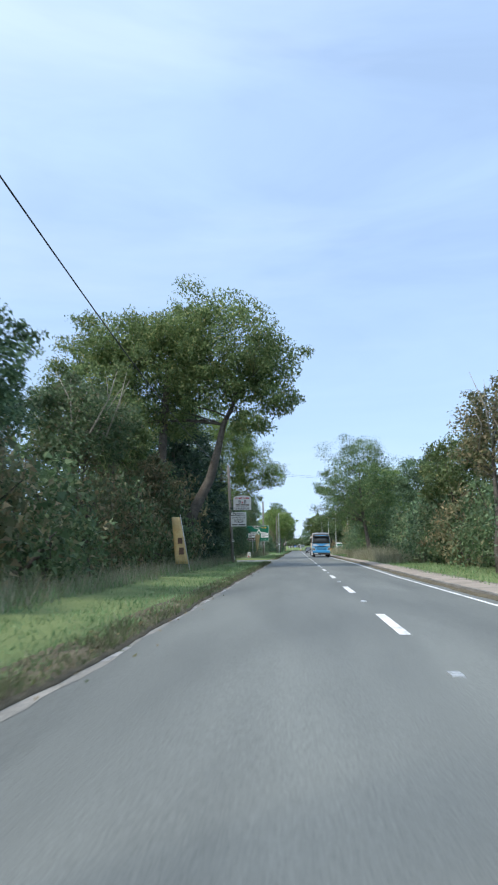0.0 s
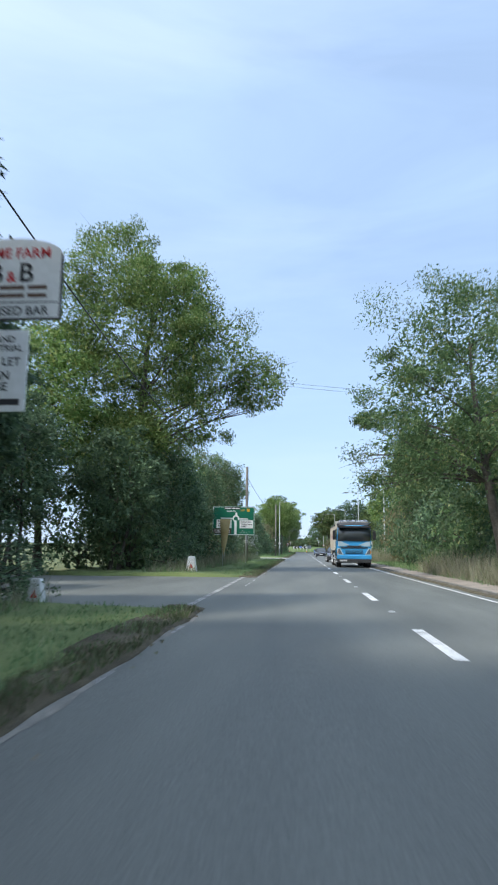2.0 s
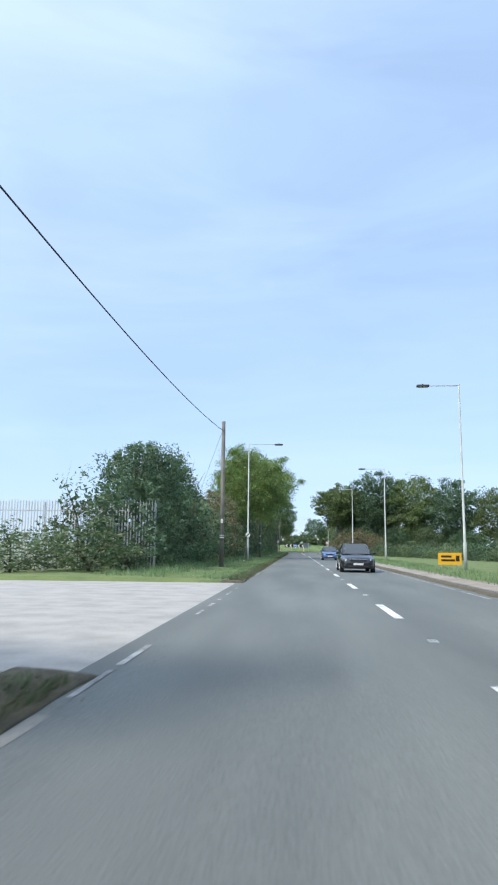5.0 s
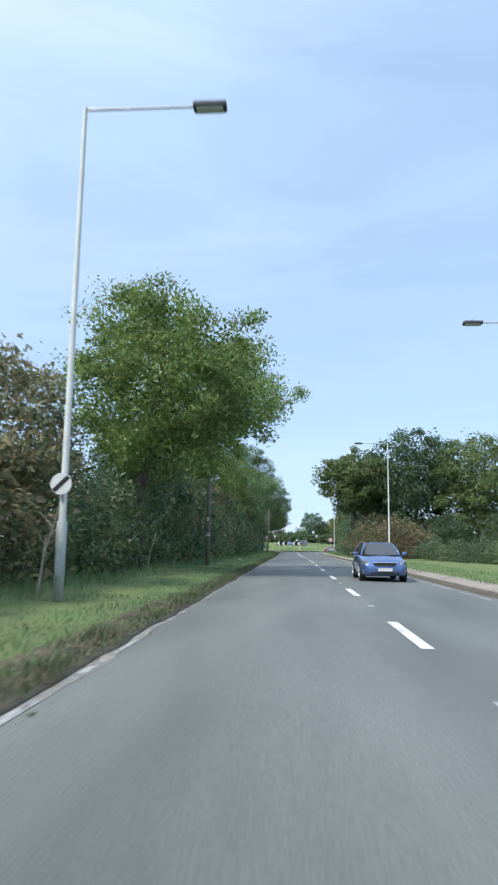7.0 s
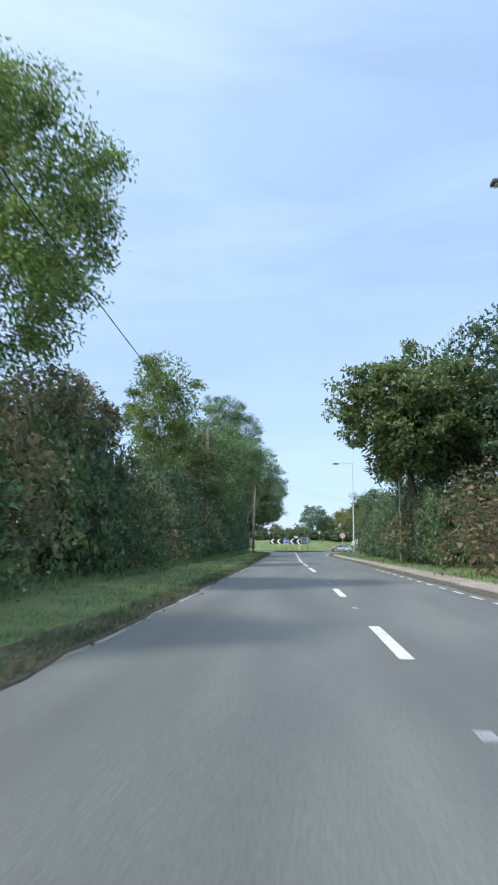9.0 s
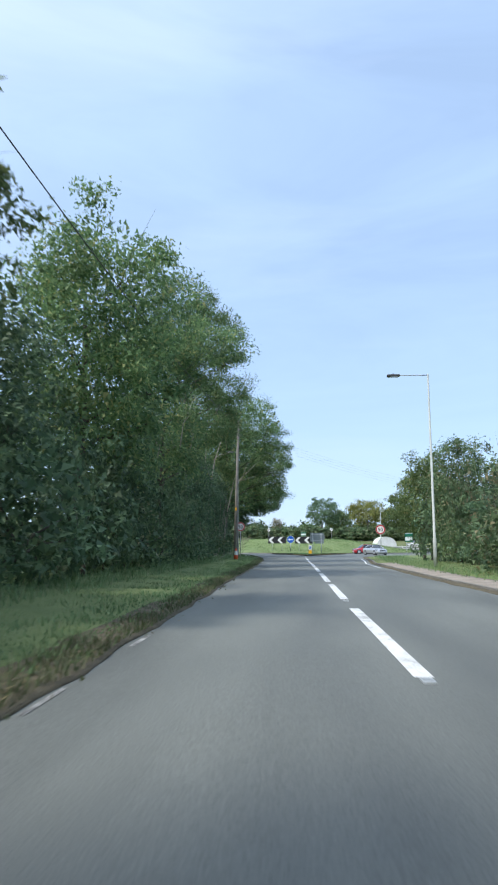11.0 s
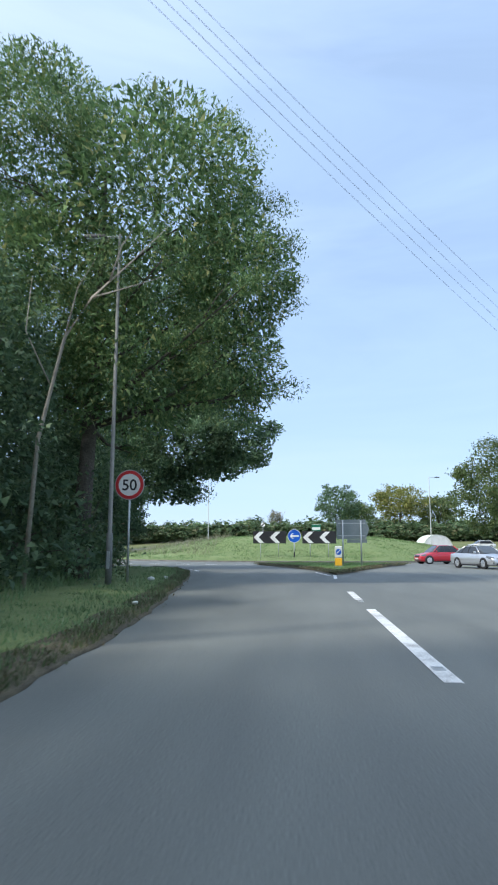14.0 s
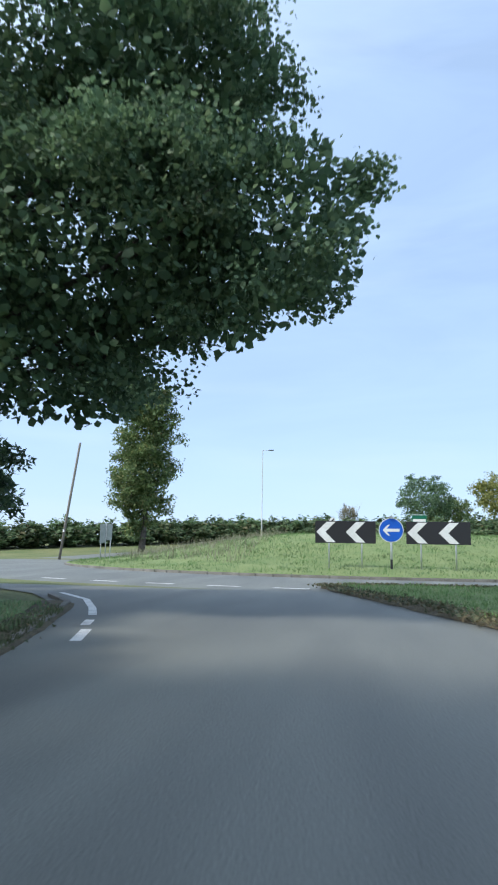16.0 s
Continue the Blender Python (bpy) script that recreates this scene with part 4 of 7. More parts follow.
# trees along the left
tree("tall spreading oak leaning over the road", -7.9, 34.2, 20.5, (6.5, 6.6, 5.2), 12.6, 54000, OAK, 1, 0.18, trunk=0.42, clumps=120, clump_r=0.27, low=-0.9, fill=0.5, limbs=22, dense=0.12,
     lobes=((3.4, 0, 15.2, 4.7, 4.4, 4.0), (0.4, 0, 15.5, 3.4, 3.2, 2.2), (6.7, 0, 13.6, 2.4, 2.8, 2.3), (7.0, 0, 11.0, 1.9, 2.2, 1.3), (5.2, -0.4, 9.3, 1.7, 2.0, 1.1), (-4.2, 0.0, 15.0, 3.4, 3.4, 2.6), (-1.4, 0, 14.0, 4.6, 4.2, 3.3), (2.6, 0, 11.8, 3.8, 3.6, 2.0), (-4.5, 1.0, 12.0, 3.6, 3.2, 3.2), (-1.5, 1.5, 10.0, 3.4, 3.0, 1.8)),
     path=((0.2, 0, -0.3), (1.6, 0, 4.4), (2.9, 0, 6.4), (3.1, 0, 8.9), (3.9, 0, 10.2), (4.6, 0.3, 13.0)), path2=((-1.2, 0.6, -0.3), (-1.0, 0.6, 4.0), (-0.8, 0.5, 8.5), (-0.4, 0.3, 14.0)))
tree("scrubby thorn tree with pale bare twigs", -9.0, 18.0, 9.0, (2.8, 3.0, 2.7), 6.3, 9000, HEDGE, 2, 0.16, bare=12, stems=3, trunk=0.16)
tree("dark bushy tree in the hedgerow", -8.8, 6.5, 9.5, (2.7, 3.0, 3.6), 5.8, 9000, DARK, 3, 0.16, stems=2)
tree("thorn tree with autumn leaves in the hedgerow", -9.5, 24.0, 9.5, (2.8, 2.6, 2.6), 6.6, 8000, OAK, 4, 0.16, stems=2)
tree("green hedgerow tree under the oak", -12.0, 29.0, 13.5, (4.4, 3.8, 4.6), 8.8, 13000, OAK, 41, 0.18)
tree("thorn tree with browning leaves under the oak", -8.6, 29.5, 7.0, (2.5, 2.6, 3.0), 4.2, 9000, BROWN, 42, 0.16, stems=2, trunk=0.14, limbs=8, low=-1.0, clumps=44)
tree("green thorn tree under the oak", -10.2, 32.0, 9.0, (2.8, 2.8, 3.6), 5.8, 9000, HEDGE, 43, 0.17, stems=2, trunk=0.14, limbs=8, low=-1.0, clumps=44)
conifer("tall dark conifer in a dense row", -9.2, 40.8, 16.0, 4.9, 19000, 5, 0.24)
conifer("tall dark conifer beside the sign pole", -9.2, 48.7, 15.0, 4.2, 23000, 6, 0.23)
conifer("tall dark conifer in a dense row", -13.5, 43.0, 15.5, 3.8, 9000, 7)
tree("light green ash reaching over the road", -9.6, 73.5, 21.5, (5.2, 5.4, 7.8), 12.0, 60000, BRIGHT, 8, 0.15, (2.0, 0), 0.34, 100, 0.26, -0.9, 0.45, limbs=24, narrow=0.42,
     lobes=((0.6, 0, 13.2, 4.6, 4.8, 4.8), (4.3, 0, 11.4, 3.3, 3.8, 3.2), (7.1, 0, 9.9, 1.9, 2.4, 1.6), (2.6, 0, 8.2, 3.2, 3.4, 2.4), (-2.5, 0.5, 10.0, 3.6, 3.6, 4.0), (-1.4, 0.3, 17.2, 3.1, 3.2, 3.2), (2.4, 0, 14.6, 3.2, 3.4, 3.0), (-4.6, 0.3, 14.6, 3.0, 3.2, 3.6), (-0.4, -0.6, 6.6, 3.2, 3.0, 2.4)))
tree("light green tree beside the farm entrance", -13.5, 71.0, 14.0, (3.6, 3.6, 5.5), 8.0, 9000, BRIGHT, 9, 0.19)
tree("bushy ash in the hedgerow", -9.6, 83.0, 11.0, (3.2, 3.8, 4.4), 6.6, 12000, ASH, 10, 0.18, (0, 0.0), 0.2, 44, 0.27, -0.95, 0.45, limbs=8, narrow=0.4)
tree("bushy tree behind the direction sign", -10.2, 99.0, 11.6, (3.6, 3.8, 4.6), 7.0, 13000, HEDGE, 11, 0.17)
tree("small tree with autumn tints at the hedge end", -8.8, 108.0, 11.4, (3.4, 3.8, 4.6), 6.6, 13000, HEDGE, 12, 0.16, stems=2)
tree("dense tree ending the hedgerow", -9.2, 115.0, 12.2, (3.1, 3.6, 5.6), 6.6, 17000, DARK, 13, 0.17, stems=2, bare=8)
tree("dark overgrown tree by the verge", -9.2, 152.5, 8.0, (3.0, 3.6, 3.0), 5.0, 9000, DARK, 14, 0.16, stems=3, bare=14)
tree("dark overgrown tree by the verge", -9.5, 161.0, 8.0, (3.0, 3.6, 2.6), 5.2, 9000, DARK, 15, 0.16, stems=3, bare=8)
tree("broad round-headed tree in full green leaf", -6.9, 192.0, 14.0, (5.4, 5.8, 5.6), 8.1, 40000, BRIGHT, 16, 0.17, (1.4, 0), 0.36, 84, 0.26, -0.9, 0.5, limbs=24)
tree("ash branch crown hanging over the road", -7.6, 199.5, 13.5, (5.2, 3.2, 3.4), 9.4, 21000, BRIGHT, 17, 0.18, (0.6, 0.0), 0.2, 36, 0.26, -0.9, 0.35, limbs=12, narrow=0.36,
     lobes=((1.5, 0, 10.2, 3.6, 3.2, 3.0), (5.5, 0, 9.2, 2.7, 2.6, 2.2), (3.8, 0, 11.2, 2.2, 2.4, 1.7), (0.5, 0, 7.2, 2.4, 2.6, 1.8)))
tree("ash with a light open crown", -8.0, 226.0, 16.4, (3.8, 3.5, 6.2), 10.2, 27000, BRIGHT, 18, 0.17, (0.2, 0), 0.15, 60, 0.27, -0.9, 0.4, narrow=0.4, limbs=14, bark=PALE_BARK, stems=2)
tree("pale-stemmed ash behind the hedge", -11.4, 227.0, 14.6, (3.0, 3.4, 5.4), 9.2, 13000, BRIGHT, 181, 0.19, (0.2, 0), 0.15, 44, 0.28, -0.9, 0.4, narrow=0.4, bark=PALE_BARK, stems=2)
tree("light green tree in the hedgerow", -8.4, 214.0, 11.6, (2.8, 3.2, 3.6), 8.0, 13000, BRIGHT, 182, 0.18, (0.4, 0), 0.17, 40, 0.28, -0.9, 0.4, narrow=0.4)
tree("hawthorn tree with brown-tinted leaves", -8.6, 235.0, 8.6, (2.8, 3.6, 3.0), 5.6, 9000, BROWN, 19, 0.16, stems=2)
tree("slender pale-stemmed ash in the hedge", -7.4, 247.5, 13.8, (3.0, 3.0, 4.6), 9.2, 13000, BRIGHT, 20, 0.18, (0.2, 0), 0.14, 34, 0.28, -0.9, 0.4, narrow=0.4, bark=PALE_BARK, stems=2)
tree("green leafy tree in the hedgerow", -8.0, 262.0, 11.5, (3.6, 4.2, 4.6), 7.0, 13000, OAK, 21, 0.19)
tree("tall tree with a loose crown", -9.0, 278.0, 16.5, (4.6, 5.0, 7.6), 9.0, 30000, ASH, 22, 0.18, (1.0, 0), 0.28, 70, 0.28, -0.85, 0.35, limbs=22)
tree("green leafy tree in the hedgerow", -8.2, 290.0, 13.0, (3.6, 4.2, 5.6), 7.4, 17000, ASH, 23, 0.18, limbs=16, narrow=0.42, bare=10,
     lobes=((0, 0, 7.6, 3.6, 4.2, 4.8), (2.9, 0, 12.6, 2.6, 3.0, 1.7), (0.4, 0, 12.0, 2.8, 3.0, 2.2)))
tree("very tall ash with hanging foliage", -8.4, 302.5, 23.0, (5.4, 5.0, 9.6), 13.2, 60000, ASH, 24, 0.14, (0.5, 0), 0.4, 90, 0.27, -0.9, 0.4, limbs=28, narrow=0.36, bare=14,
     lobes=((2.4, 0, 17.4, 2.9, 3.2, 3.0), (2.9, 0, 12.9, 2.4, 2.8, 1.9), (2.5, 0, 10.0, 2.3, 2.8, 1.6), (-0.6, 0, 20.0, 3.4, 3.6, 2.8), (-1.8, 0, 15.4, 3.6, 4.0, 3.6), (-1.4, 0, 9.6, 3.6, 4.0, 3.4)))
tree("dead-limbed tree behind the wooden pole", -10.5, 311.0, 12.0, (3.0, 3.6, 5.0), 6.6, 13000, HEDGE, 25, 0.17, stems=2, bare=16)
tree("tall ash over the speed limit sign", -8.2, 328.5, 20.0, (6.9, 4.8, 7.4), 12.6, 84000, ASH, 26, 0.125, (1.4, 0), 0.36, 110, 0.26, -0.85, 0.45, limbs=24, narrow=0.4, dense=0.12, fill_in=0.65,
     lobes=((2.6, 0, 14.2, 4.8, 4.8, 5.0), (5.5, 0, 11.0, 2.9, 3.4, 3.0), (-2.2, 0, 17.6, 3.4, 3.6, 3.6), (-4.8, 1.0, 12.6, 3.4, 3.6, 4.2), (-4.4, 1.0, 8.0, 3.2, 3.4, 3.6), (5.4, 0, 7.8, 2.4, 2.8, 2.6), (1.6, 0, 7.6, 3.4, 3.4, 3.6), (-1.6, 0, 10.5, 3.6, 4.0, 5.0)))
tree("dark sycamore hanging over the entry", -13.2, 345.5, 20.5, (7.4, 5.8, 8.3), 10.4, 98000, DARK, 27, 0.112, (1.5, 0.0), 0.42, 190, 0.2, -0.95, 0.45, big=1.3, limbs=22, dense=0.07, fill_in=0.22, narrow=1.0, broad=True,
     lobes=((4.4, 0, 14.2, 5.0, 4.8, 6.2), (7.1, 0, 11.2, 3.0, 3.2, 2.8), (9.6, 0, 7.6, 2.2, 2.4, 2.3), (8.0, 0, 6.4, 2.2, 2.4, 1.5), (5.6, 0, 7.6, 3.7, 4.0, 2.7), (0.8, 0, 9.0, 4.0, 4.4, 6.2), (5.0, 0, 5.0, 2.3, 2.6, 1.6)))
tree("ivy-clad tree with dark leaves beside the farm entrance", -7.1, 50.4, 7.6, (1.6, 1.5, 3.5), 3.9, 9000, DARK, 44, 0.15, trunk=0.2, clumps=44, low=-1.0, limbs=8)
tree("dense dark thorn tree beside the farm entrance", -9.8, 50.0, 8.6, (2.2, 1.8, 4.0), 4.3, 9000, HEDGE, 45, 0.16, stems=2, trunk=0.14, clumps=44, low=-1.0, limbs=6)
# lower growth that fills the hedgerow under the tall crowns
for i, (x, y, h, r, m) in enumerate(((-9.0, 70.0, 8.0, 2.9, DARK), (-9.4, 75.5, 9.0, 3.0, HEDGE), (-8.8, 81.0, 8.2, 2.9, DARK), (-9.0, 87.0, 7.6, 2.8, DARK), (-9.4, 92.0, 7.0, 2.6, HEDGE), (-11.5, 77.0, 11.0, 3.4, DARK),
                                     (-9.2, 200.0, 8.6, 3.0, DARK), (-9.0, 207.0, 9.0, 3.0, HEDGE), (-8.6, 219.0, 8.4, 2.9, BROWN), (-9.0, 221.0, 8.8, 2.9, HEDGE), (-8.6, 231.0, 8.4, 2.8, BROWN), (-8.6, 181.0, 7.6, 3.0, BROWN), (-9.4, 174.5, 6.6, 2.6, BROWN),
                                     (-9.0, 256.0, 9.0, 3.0, HEDGE), (-9.0, 269.0, 10.0, 3.2, DARK), (-9.2, 284.0, 10.0, 3.2, DARK), (-9.2, 296.0, 10.5, 3.2, DARK), (-8.6, 307.0, 10.0, 2.9, DARK), (-9.2, 316.5, 11.0, 3.2, DARK), (-9.6, 323.0, 10.5, 3.2, DARK),
                                     (-10.4, 329.0, 9.0, 3.2, DARK), (-10.6, 335.0, 9.0, 3.3, DARK), (-12.2, 341.0, 8.0, 3.4, DARK), (-13.5, 322.0, 16.5, 4.2, ASH), (-12.0, 13.0, 9.0, 3.2, DARK), (-11.8, -1.0, 9.0, 3.2, DARK), (-15.5, 51.5, 10.0, 3.2, DARK), (-17.5, 57.5, 10.5, 3.4, HEDGE), (-16.5, 63.5, 10.0, 3.4, DARK), (-14.0, 69.0, 10.0, 3.2, HEDGE), (-12.6, 54.5, 9.0, 2.6, DARK), (-14.2, 60.5, 10.5, 3.0, HEDGE), (-12.8, 66.0, 9.5, 2.8, DARK), (-10.8, 80.0, 12.5, 3.2, HEDGE), (-9.8, 338.5, 6.5, 2.4, DARK), (-11.5, 343.0, 6.0, 2.4, DARK), (-12.6, 348.0, 5.5, 2.4, DARK), (-15.5, 351.5, 5.5, 2.6, DARK))):
    tree("leafy young tree filling the hedgerow" if i % 2 else "dense bushy tree filling the hedgerow", x, y, h, (r, r * 1.1, h * 0.47), h * 0.52, 6300, m, 120 + i, 0.175, (0, 0), 0.14, 44, 0.28, -1.0, 0.45, stems=2, limbs=6)
# trees along the right
tree("tall slender tree with an airy crown over the road", 8.4, 66.0, 15.0, (6.2, 5.4, 7.0), 7.6, 46000, ASH, 28, 0.145, (-1.2, 2.0), 0.26, 80, 0.22, -0.8, 0.35, limbs=26, narrow=0.4,
     lobes=((-0.9, 2.0, 7.6, 5.3, 4.8, 6.2), (-4.8, 7.6, 8.1, 0.95, 1.2, 0.7)))
tree("dark broad tree behind the footway", 13.5, 56.0, 11.0, (4.0, 4.5, 4.0), 7.0, 11000, DARK, 29, 0.19)
tree("green tree in the roadside hedge", 10.8, 35.0, 9.4, (3.0, 3.6, 3.4), 6.0, 9000, OAK, 30, 0.18)
tree("tree with sparse autumn leaves in the hedge", 9.4, 20.5, 9.3, (2.2, 2.8, 3.2), 6.0, 6500, BROWN, 31, 0.16, bare=16, stems=2)
tree("light green tree in the roadside hedge", 15.0, 28.0, 10.0, (3.6, 3.6, 3.4), 6.6, 8000, BRIGHT, 32, 0.18)
tree("light green tree behind the lamps", 13.0, 84.0, 13.5, (4.2, 5.0, 4.8), 8.4, 13000, BRIGHT, 33, 0.19)
tree("ash tree over the footway", 11.2, 97.0, 12.5, (3.8, 4.0, 4.6), 8.0, 13000, ASH, 34, 0.19, (-0.8, 0))
tree("green tree behind the footway", 13.0, 108.0, 12.0, (4.0, 4.0, 4.4), 7.6, 10000, OAK, 35, 0.19)
tree("green tree beside the yellow notice", 13.5, 143.0, 12.5, (4.2, 4.2, 4.6), 7.6, 12000, BRIGHT, 36, 0.2)
tree("very tall green tree beside the footway", 17.0, 133.0, 21.0, (5.6, 5.6, 8.6), 11.8, 20000, ASH, 38, 0.24, (0, 0), 0.34, 70, 0.24, -0.9, 0.4)
tree("green tree behind the mown grass", 17.5, 150.0, 9.0, (3.8, 3.8, 3.6), 5.2, 8000, BRIGHT, 37, 0.2)
for i, (x, y, h, r, z0) in enumerate(((8.8, 252.5, 14.8, 6.0, 4.2), (15.5, 250.5, 17.8, 6.6, 1.5), (22.5, 248.0, 16.5, 6.4, 1.0), (29.5, 244.0, 15.2, 6.4, 0.5), (37.0, 238.0, 14.5, 6.6, 0.5), (44.5, 229, 14.0, 6.8, 0.5), (12.5, 261.0, 15.0, 5.8, 1.0), (52, 218, 13.5, 7.0, 0.5))):
    tree("broad dark green tree in a small wood", x, y, h, (r, r, (h - z0) / 2), (h + z0) / 2, (26000 if i == 0 else 17000) if i < 4 else 9000, DARK if i in (1, 3, 6) else OAK, 60 + i, 0.33, (0, 0), 0.34, 80, 0.24, -0.95, 0.6, limbs=10, dense=0.2, big=1.6)
for i, (x, y, h) in enumerate(((13.5, 245.5, 5.5), (18.5, 243.0, 6.0), (24.0, 240.5, 6.0), (30.0, 237.0, 5.5), (36.0, 231.0, 5.5), (42.0, 223.0, 5.5))):
    tree("dense bushy tree at the edge of the wood", x, y, h, (3.4, 3.0, h * 0.47), h * 0.5, 6000, DARK if i % 2 else HEDGE, 160 + i, 0.2, (0, 0), 0.14, 36, 0.28, -1.0, 0.5, stems=2, limbs=5)
tree("spreading oak beside the far exit", 25.5, 391.0, 18.0, (8.2, 7.5, 7.6), 8.8, 17000, OAK, 72, 0.32, (0, 0), 0.5, 70, 0.25, -0.95, 0.5, limbs=14)
tree("green tree beside the exit", 22.0, 318.0, 11.0, (4.0, 4.0, 4.0), 6.8, 8000, OAK, 71, 0.24)
tree("green hedgerow tree beside the exit", 10.9, 308.5, 9.6, (3.0, 3.4, 4.4), 5.3, 10000, OAK, 73, 0.18, (0, 0), 0.16, 44, 0.28, -1.0, 0.45, stems=2, limbs=6)
tree("green hedgerow tree beside the exit", 11.8, 301.0, 9.4, (3.0, 3.4, 4.4), 5.2, 8000, HEDGE, 74, 0.18, (0, 0), 0.16, 44, 0.28, -1.0, 0.45, stems=2, limbs=6)

# ---- far trees and hedges round the roundabout ----
for i, (x, y, h, r, m, words) in enumerate(((21.0, 450, 13.5, 7.0, GOLD, "rounded tree with yellowing leaves"), (30, 455, 11.5, 6.0, OAK, "green tree beyond the roundabout"), (9.0, 472, 15.5, 7.0, DARK, "dark round tree beyond the roundabout"),
                                             (37, 405, 17.0, 6.5, OAK, "spreading oak beyond the roundabout exit"), (48, 398, 13.0, 6.0, DARK, "dark tree beyond the roundabout exit"), (42, 440, 12.0, 6.0, OAK, "green tree beyond the roundabout"),
                                             (58, 430, 13.0, 6.5, DARK, "green tree beyond the roundabout"), (15, 480, 11, 6.0, OAK, "green tree beyond the roundabout"))):
    tree(words, x, y, h, (r, r, h * 0.38), h * 0.58, 5200, m, 80 + i, 0.42, (0, 0), 0.35, 40, 0.28, -0.9)
tree("tall narrow poplar behind the roundabout", -29.0, 411.0, 24.0, (4.4, 4.4, 11.8), 12.0, 24000, OAK, 95, 0.40, (0, 0), 0.35, 90, 0.26, -1.0, 0.45, fill_in=0.8)
tree("small bare tree beyond the mound", -5.5, 455.0, 7.0, (2.2, 2.2, 2.6), 4.6, 500, BROWN, 96, 0.22, bare=40, stems=2)
for i in range(34):
    a = i / 33
    x, y = -75 + 120 * a, 398 + 42 * smooth01(0, 0.55, a)
    shrub("far", x, y, 1.45, 0.82 * rng.uniform(0.95, 1.05), 50 * i, "trimmed field hedge beyond the roundabout")
for i in range(16):
    shrub("far", -60 + 11 * i, 520, 3.2, 1.6 * rng.uniform(0.8, 1.2), 50 * i, "far field hedge")

# ---- grass ----
def blades(name, places, hgt, width, rs, material, label, category="grass"):
    """Upright, leaning blades, three corners each."""
    n = len(places)
    a = rs.uniform(0, 2 * np.pi, n)
    side = np.stack([np.cos(a), np.sin(a), np.zeros(n)], 1) * (width * rs.uniform(0.6, 1.3, n))[:, None]
    tuft = np.array([0.55 + 1.1 * max(0.0, 0.45 + noise.noise((q[0] * 1.3, q[1] * 0.9, 3.0))) for q in places])
    tip = np.stack([rs.normal(0, 0.35, n), rs.normal(0, 0.35, n), np.ones(n)], 1) * (hgt * tuft * rs.uniform(0.45, 1.25, n))[:, None]
    v = np.empty((n, 3, 3))
    v[:, 0], v[:, 1], v[:, 2] = places - side, places + side, places + tip
    me = bpy.data.meshes.new(name)
    me.vertices.add(3 * n)
    me.vertices.foreach_set("co", v.ravel())
    me.loops.add(3 * n)
    me.loops.foreach_set("vertex_index", np.arange(3 * n, dtype=np.int32))
    me.polygons.add(n)
    me.polygons.foreach_set("loop_start", np.arange(0, 3 * n, 3, dtype=np.int32))
    me.update()
    me.materials.append(material)
    return tagged(new(name, me), label, category, kind="stuff")


rs = np.random.default_rng(77)


def verge_places(n, y0, y1, inner, outer, z):
    y = rs.uniform(y0, y1, n)
    f = rs.uniform(0, 1, n)
    a = np.array([inner(v) for v in y])
    b = np.array([outer(v) for v in y])
    return np.stack([a + (b - a) * f, y, np.full(n, z)], 1)


gaps = lambda p: p[~(((p[:, 1] > 51) & (p[:, 1] < 68) | (p[:, 1] > 120) & (p[:, 1] < 139)) & (p[:, 0] < 0))]
blades("grass", gaps(verge_places(120000, -9, 346, lambda y: left_edge(y) - 0.25, lambda y: left_edge(y) - 4.6, 0.09)), 0.085, 0.012, rs, BLADES, "short green grass on the roadside verge")
blades("grass", gaps(verge_places(80000, -9, 345, lambda y: left_edge(y) - 0.02 + wob(y, 1.0, 0.10), lambda y: left_edge(y) - 0.6, 0.05)), 0.10, 0.013, rs, FRINGE, "ragged half-dead grass along the road edge")
blades("long_grass", gaps(verge_places(42000, -9, 335, lambda y: left_edge(y) - 3.0, lambda y: left_edge(y) - 5.6, 0.1)), 0.34, 0.013, rs, BLADES, "long rank grass at the foot of the hedge")
blades("long_grass", gaps(verge_places(12000, -9, 120, lambda y: left_edge(y) - 3.0, lambda y: left_edge(y) - 5.2, 0.1)), 0.6, 0.011, rs, DRY_BLADES, "dry seeding grass at the foot of the hedge")
blades("grass", verge_places(30000, 0, 332, lambda y: right_line(y) + 1.5, lambda y: right_line(y) + 5, 0.1), 0.16, 0.014, rs, BLADES, "short green grass behind the footway")
blades("long_grass", verge_places(9000, 40, 76, lambda y: right_line(y) + 1.7, lambda y: right_line(y) + 5, 0.1), 0.9, 0.016, rs, DRY_BLADES, "tall dry reedy grass behind the footway")
blades("long_grass", verge_places(4500, 107, 122, lambda y: right_line(y) + 1.9, lambda y: right_line(y) + 5, 0.1), 1.0, 0.018, rs, DRY_BLADES, "tall dry reedy grass behind the footway")
a, r = rs.uniform(-1.9, 1.9, 52000), RING_IN * np.sqrt(rs.uniform(0.1, 0.985, 52000))
pl = np.stack([ISLAND.x + r * np.sin(a), ISLAND.y - r * np.cos(a), np.zeros(52000)], 1)
pl[:, 2] = [mound(p[0], p[1]) - 0.02 for p in pl]
blades("grass", pl, 0.13, 0.02, rs, MEADOW_BLADES, "grass on the roundabout mound")
pl2 = pl[rs.uniform(0, 1, len(pl)) < 0.22]
pl2 = pl2[(pl2[:, 2] > 0.5) & (pl2[:, 0] < -9)]
blades("long_grass", pl2, 0.55, 0.02, rs, DRY_BLADES, "seeding tall grass on the roundabout mound")
sp = np.stack([rs.uniform(-3, 7, 16000), rs.uniform(338.5, 357, 16000), np.full(16000, 0.12)], 1)
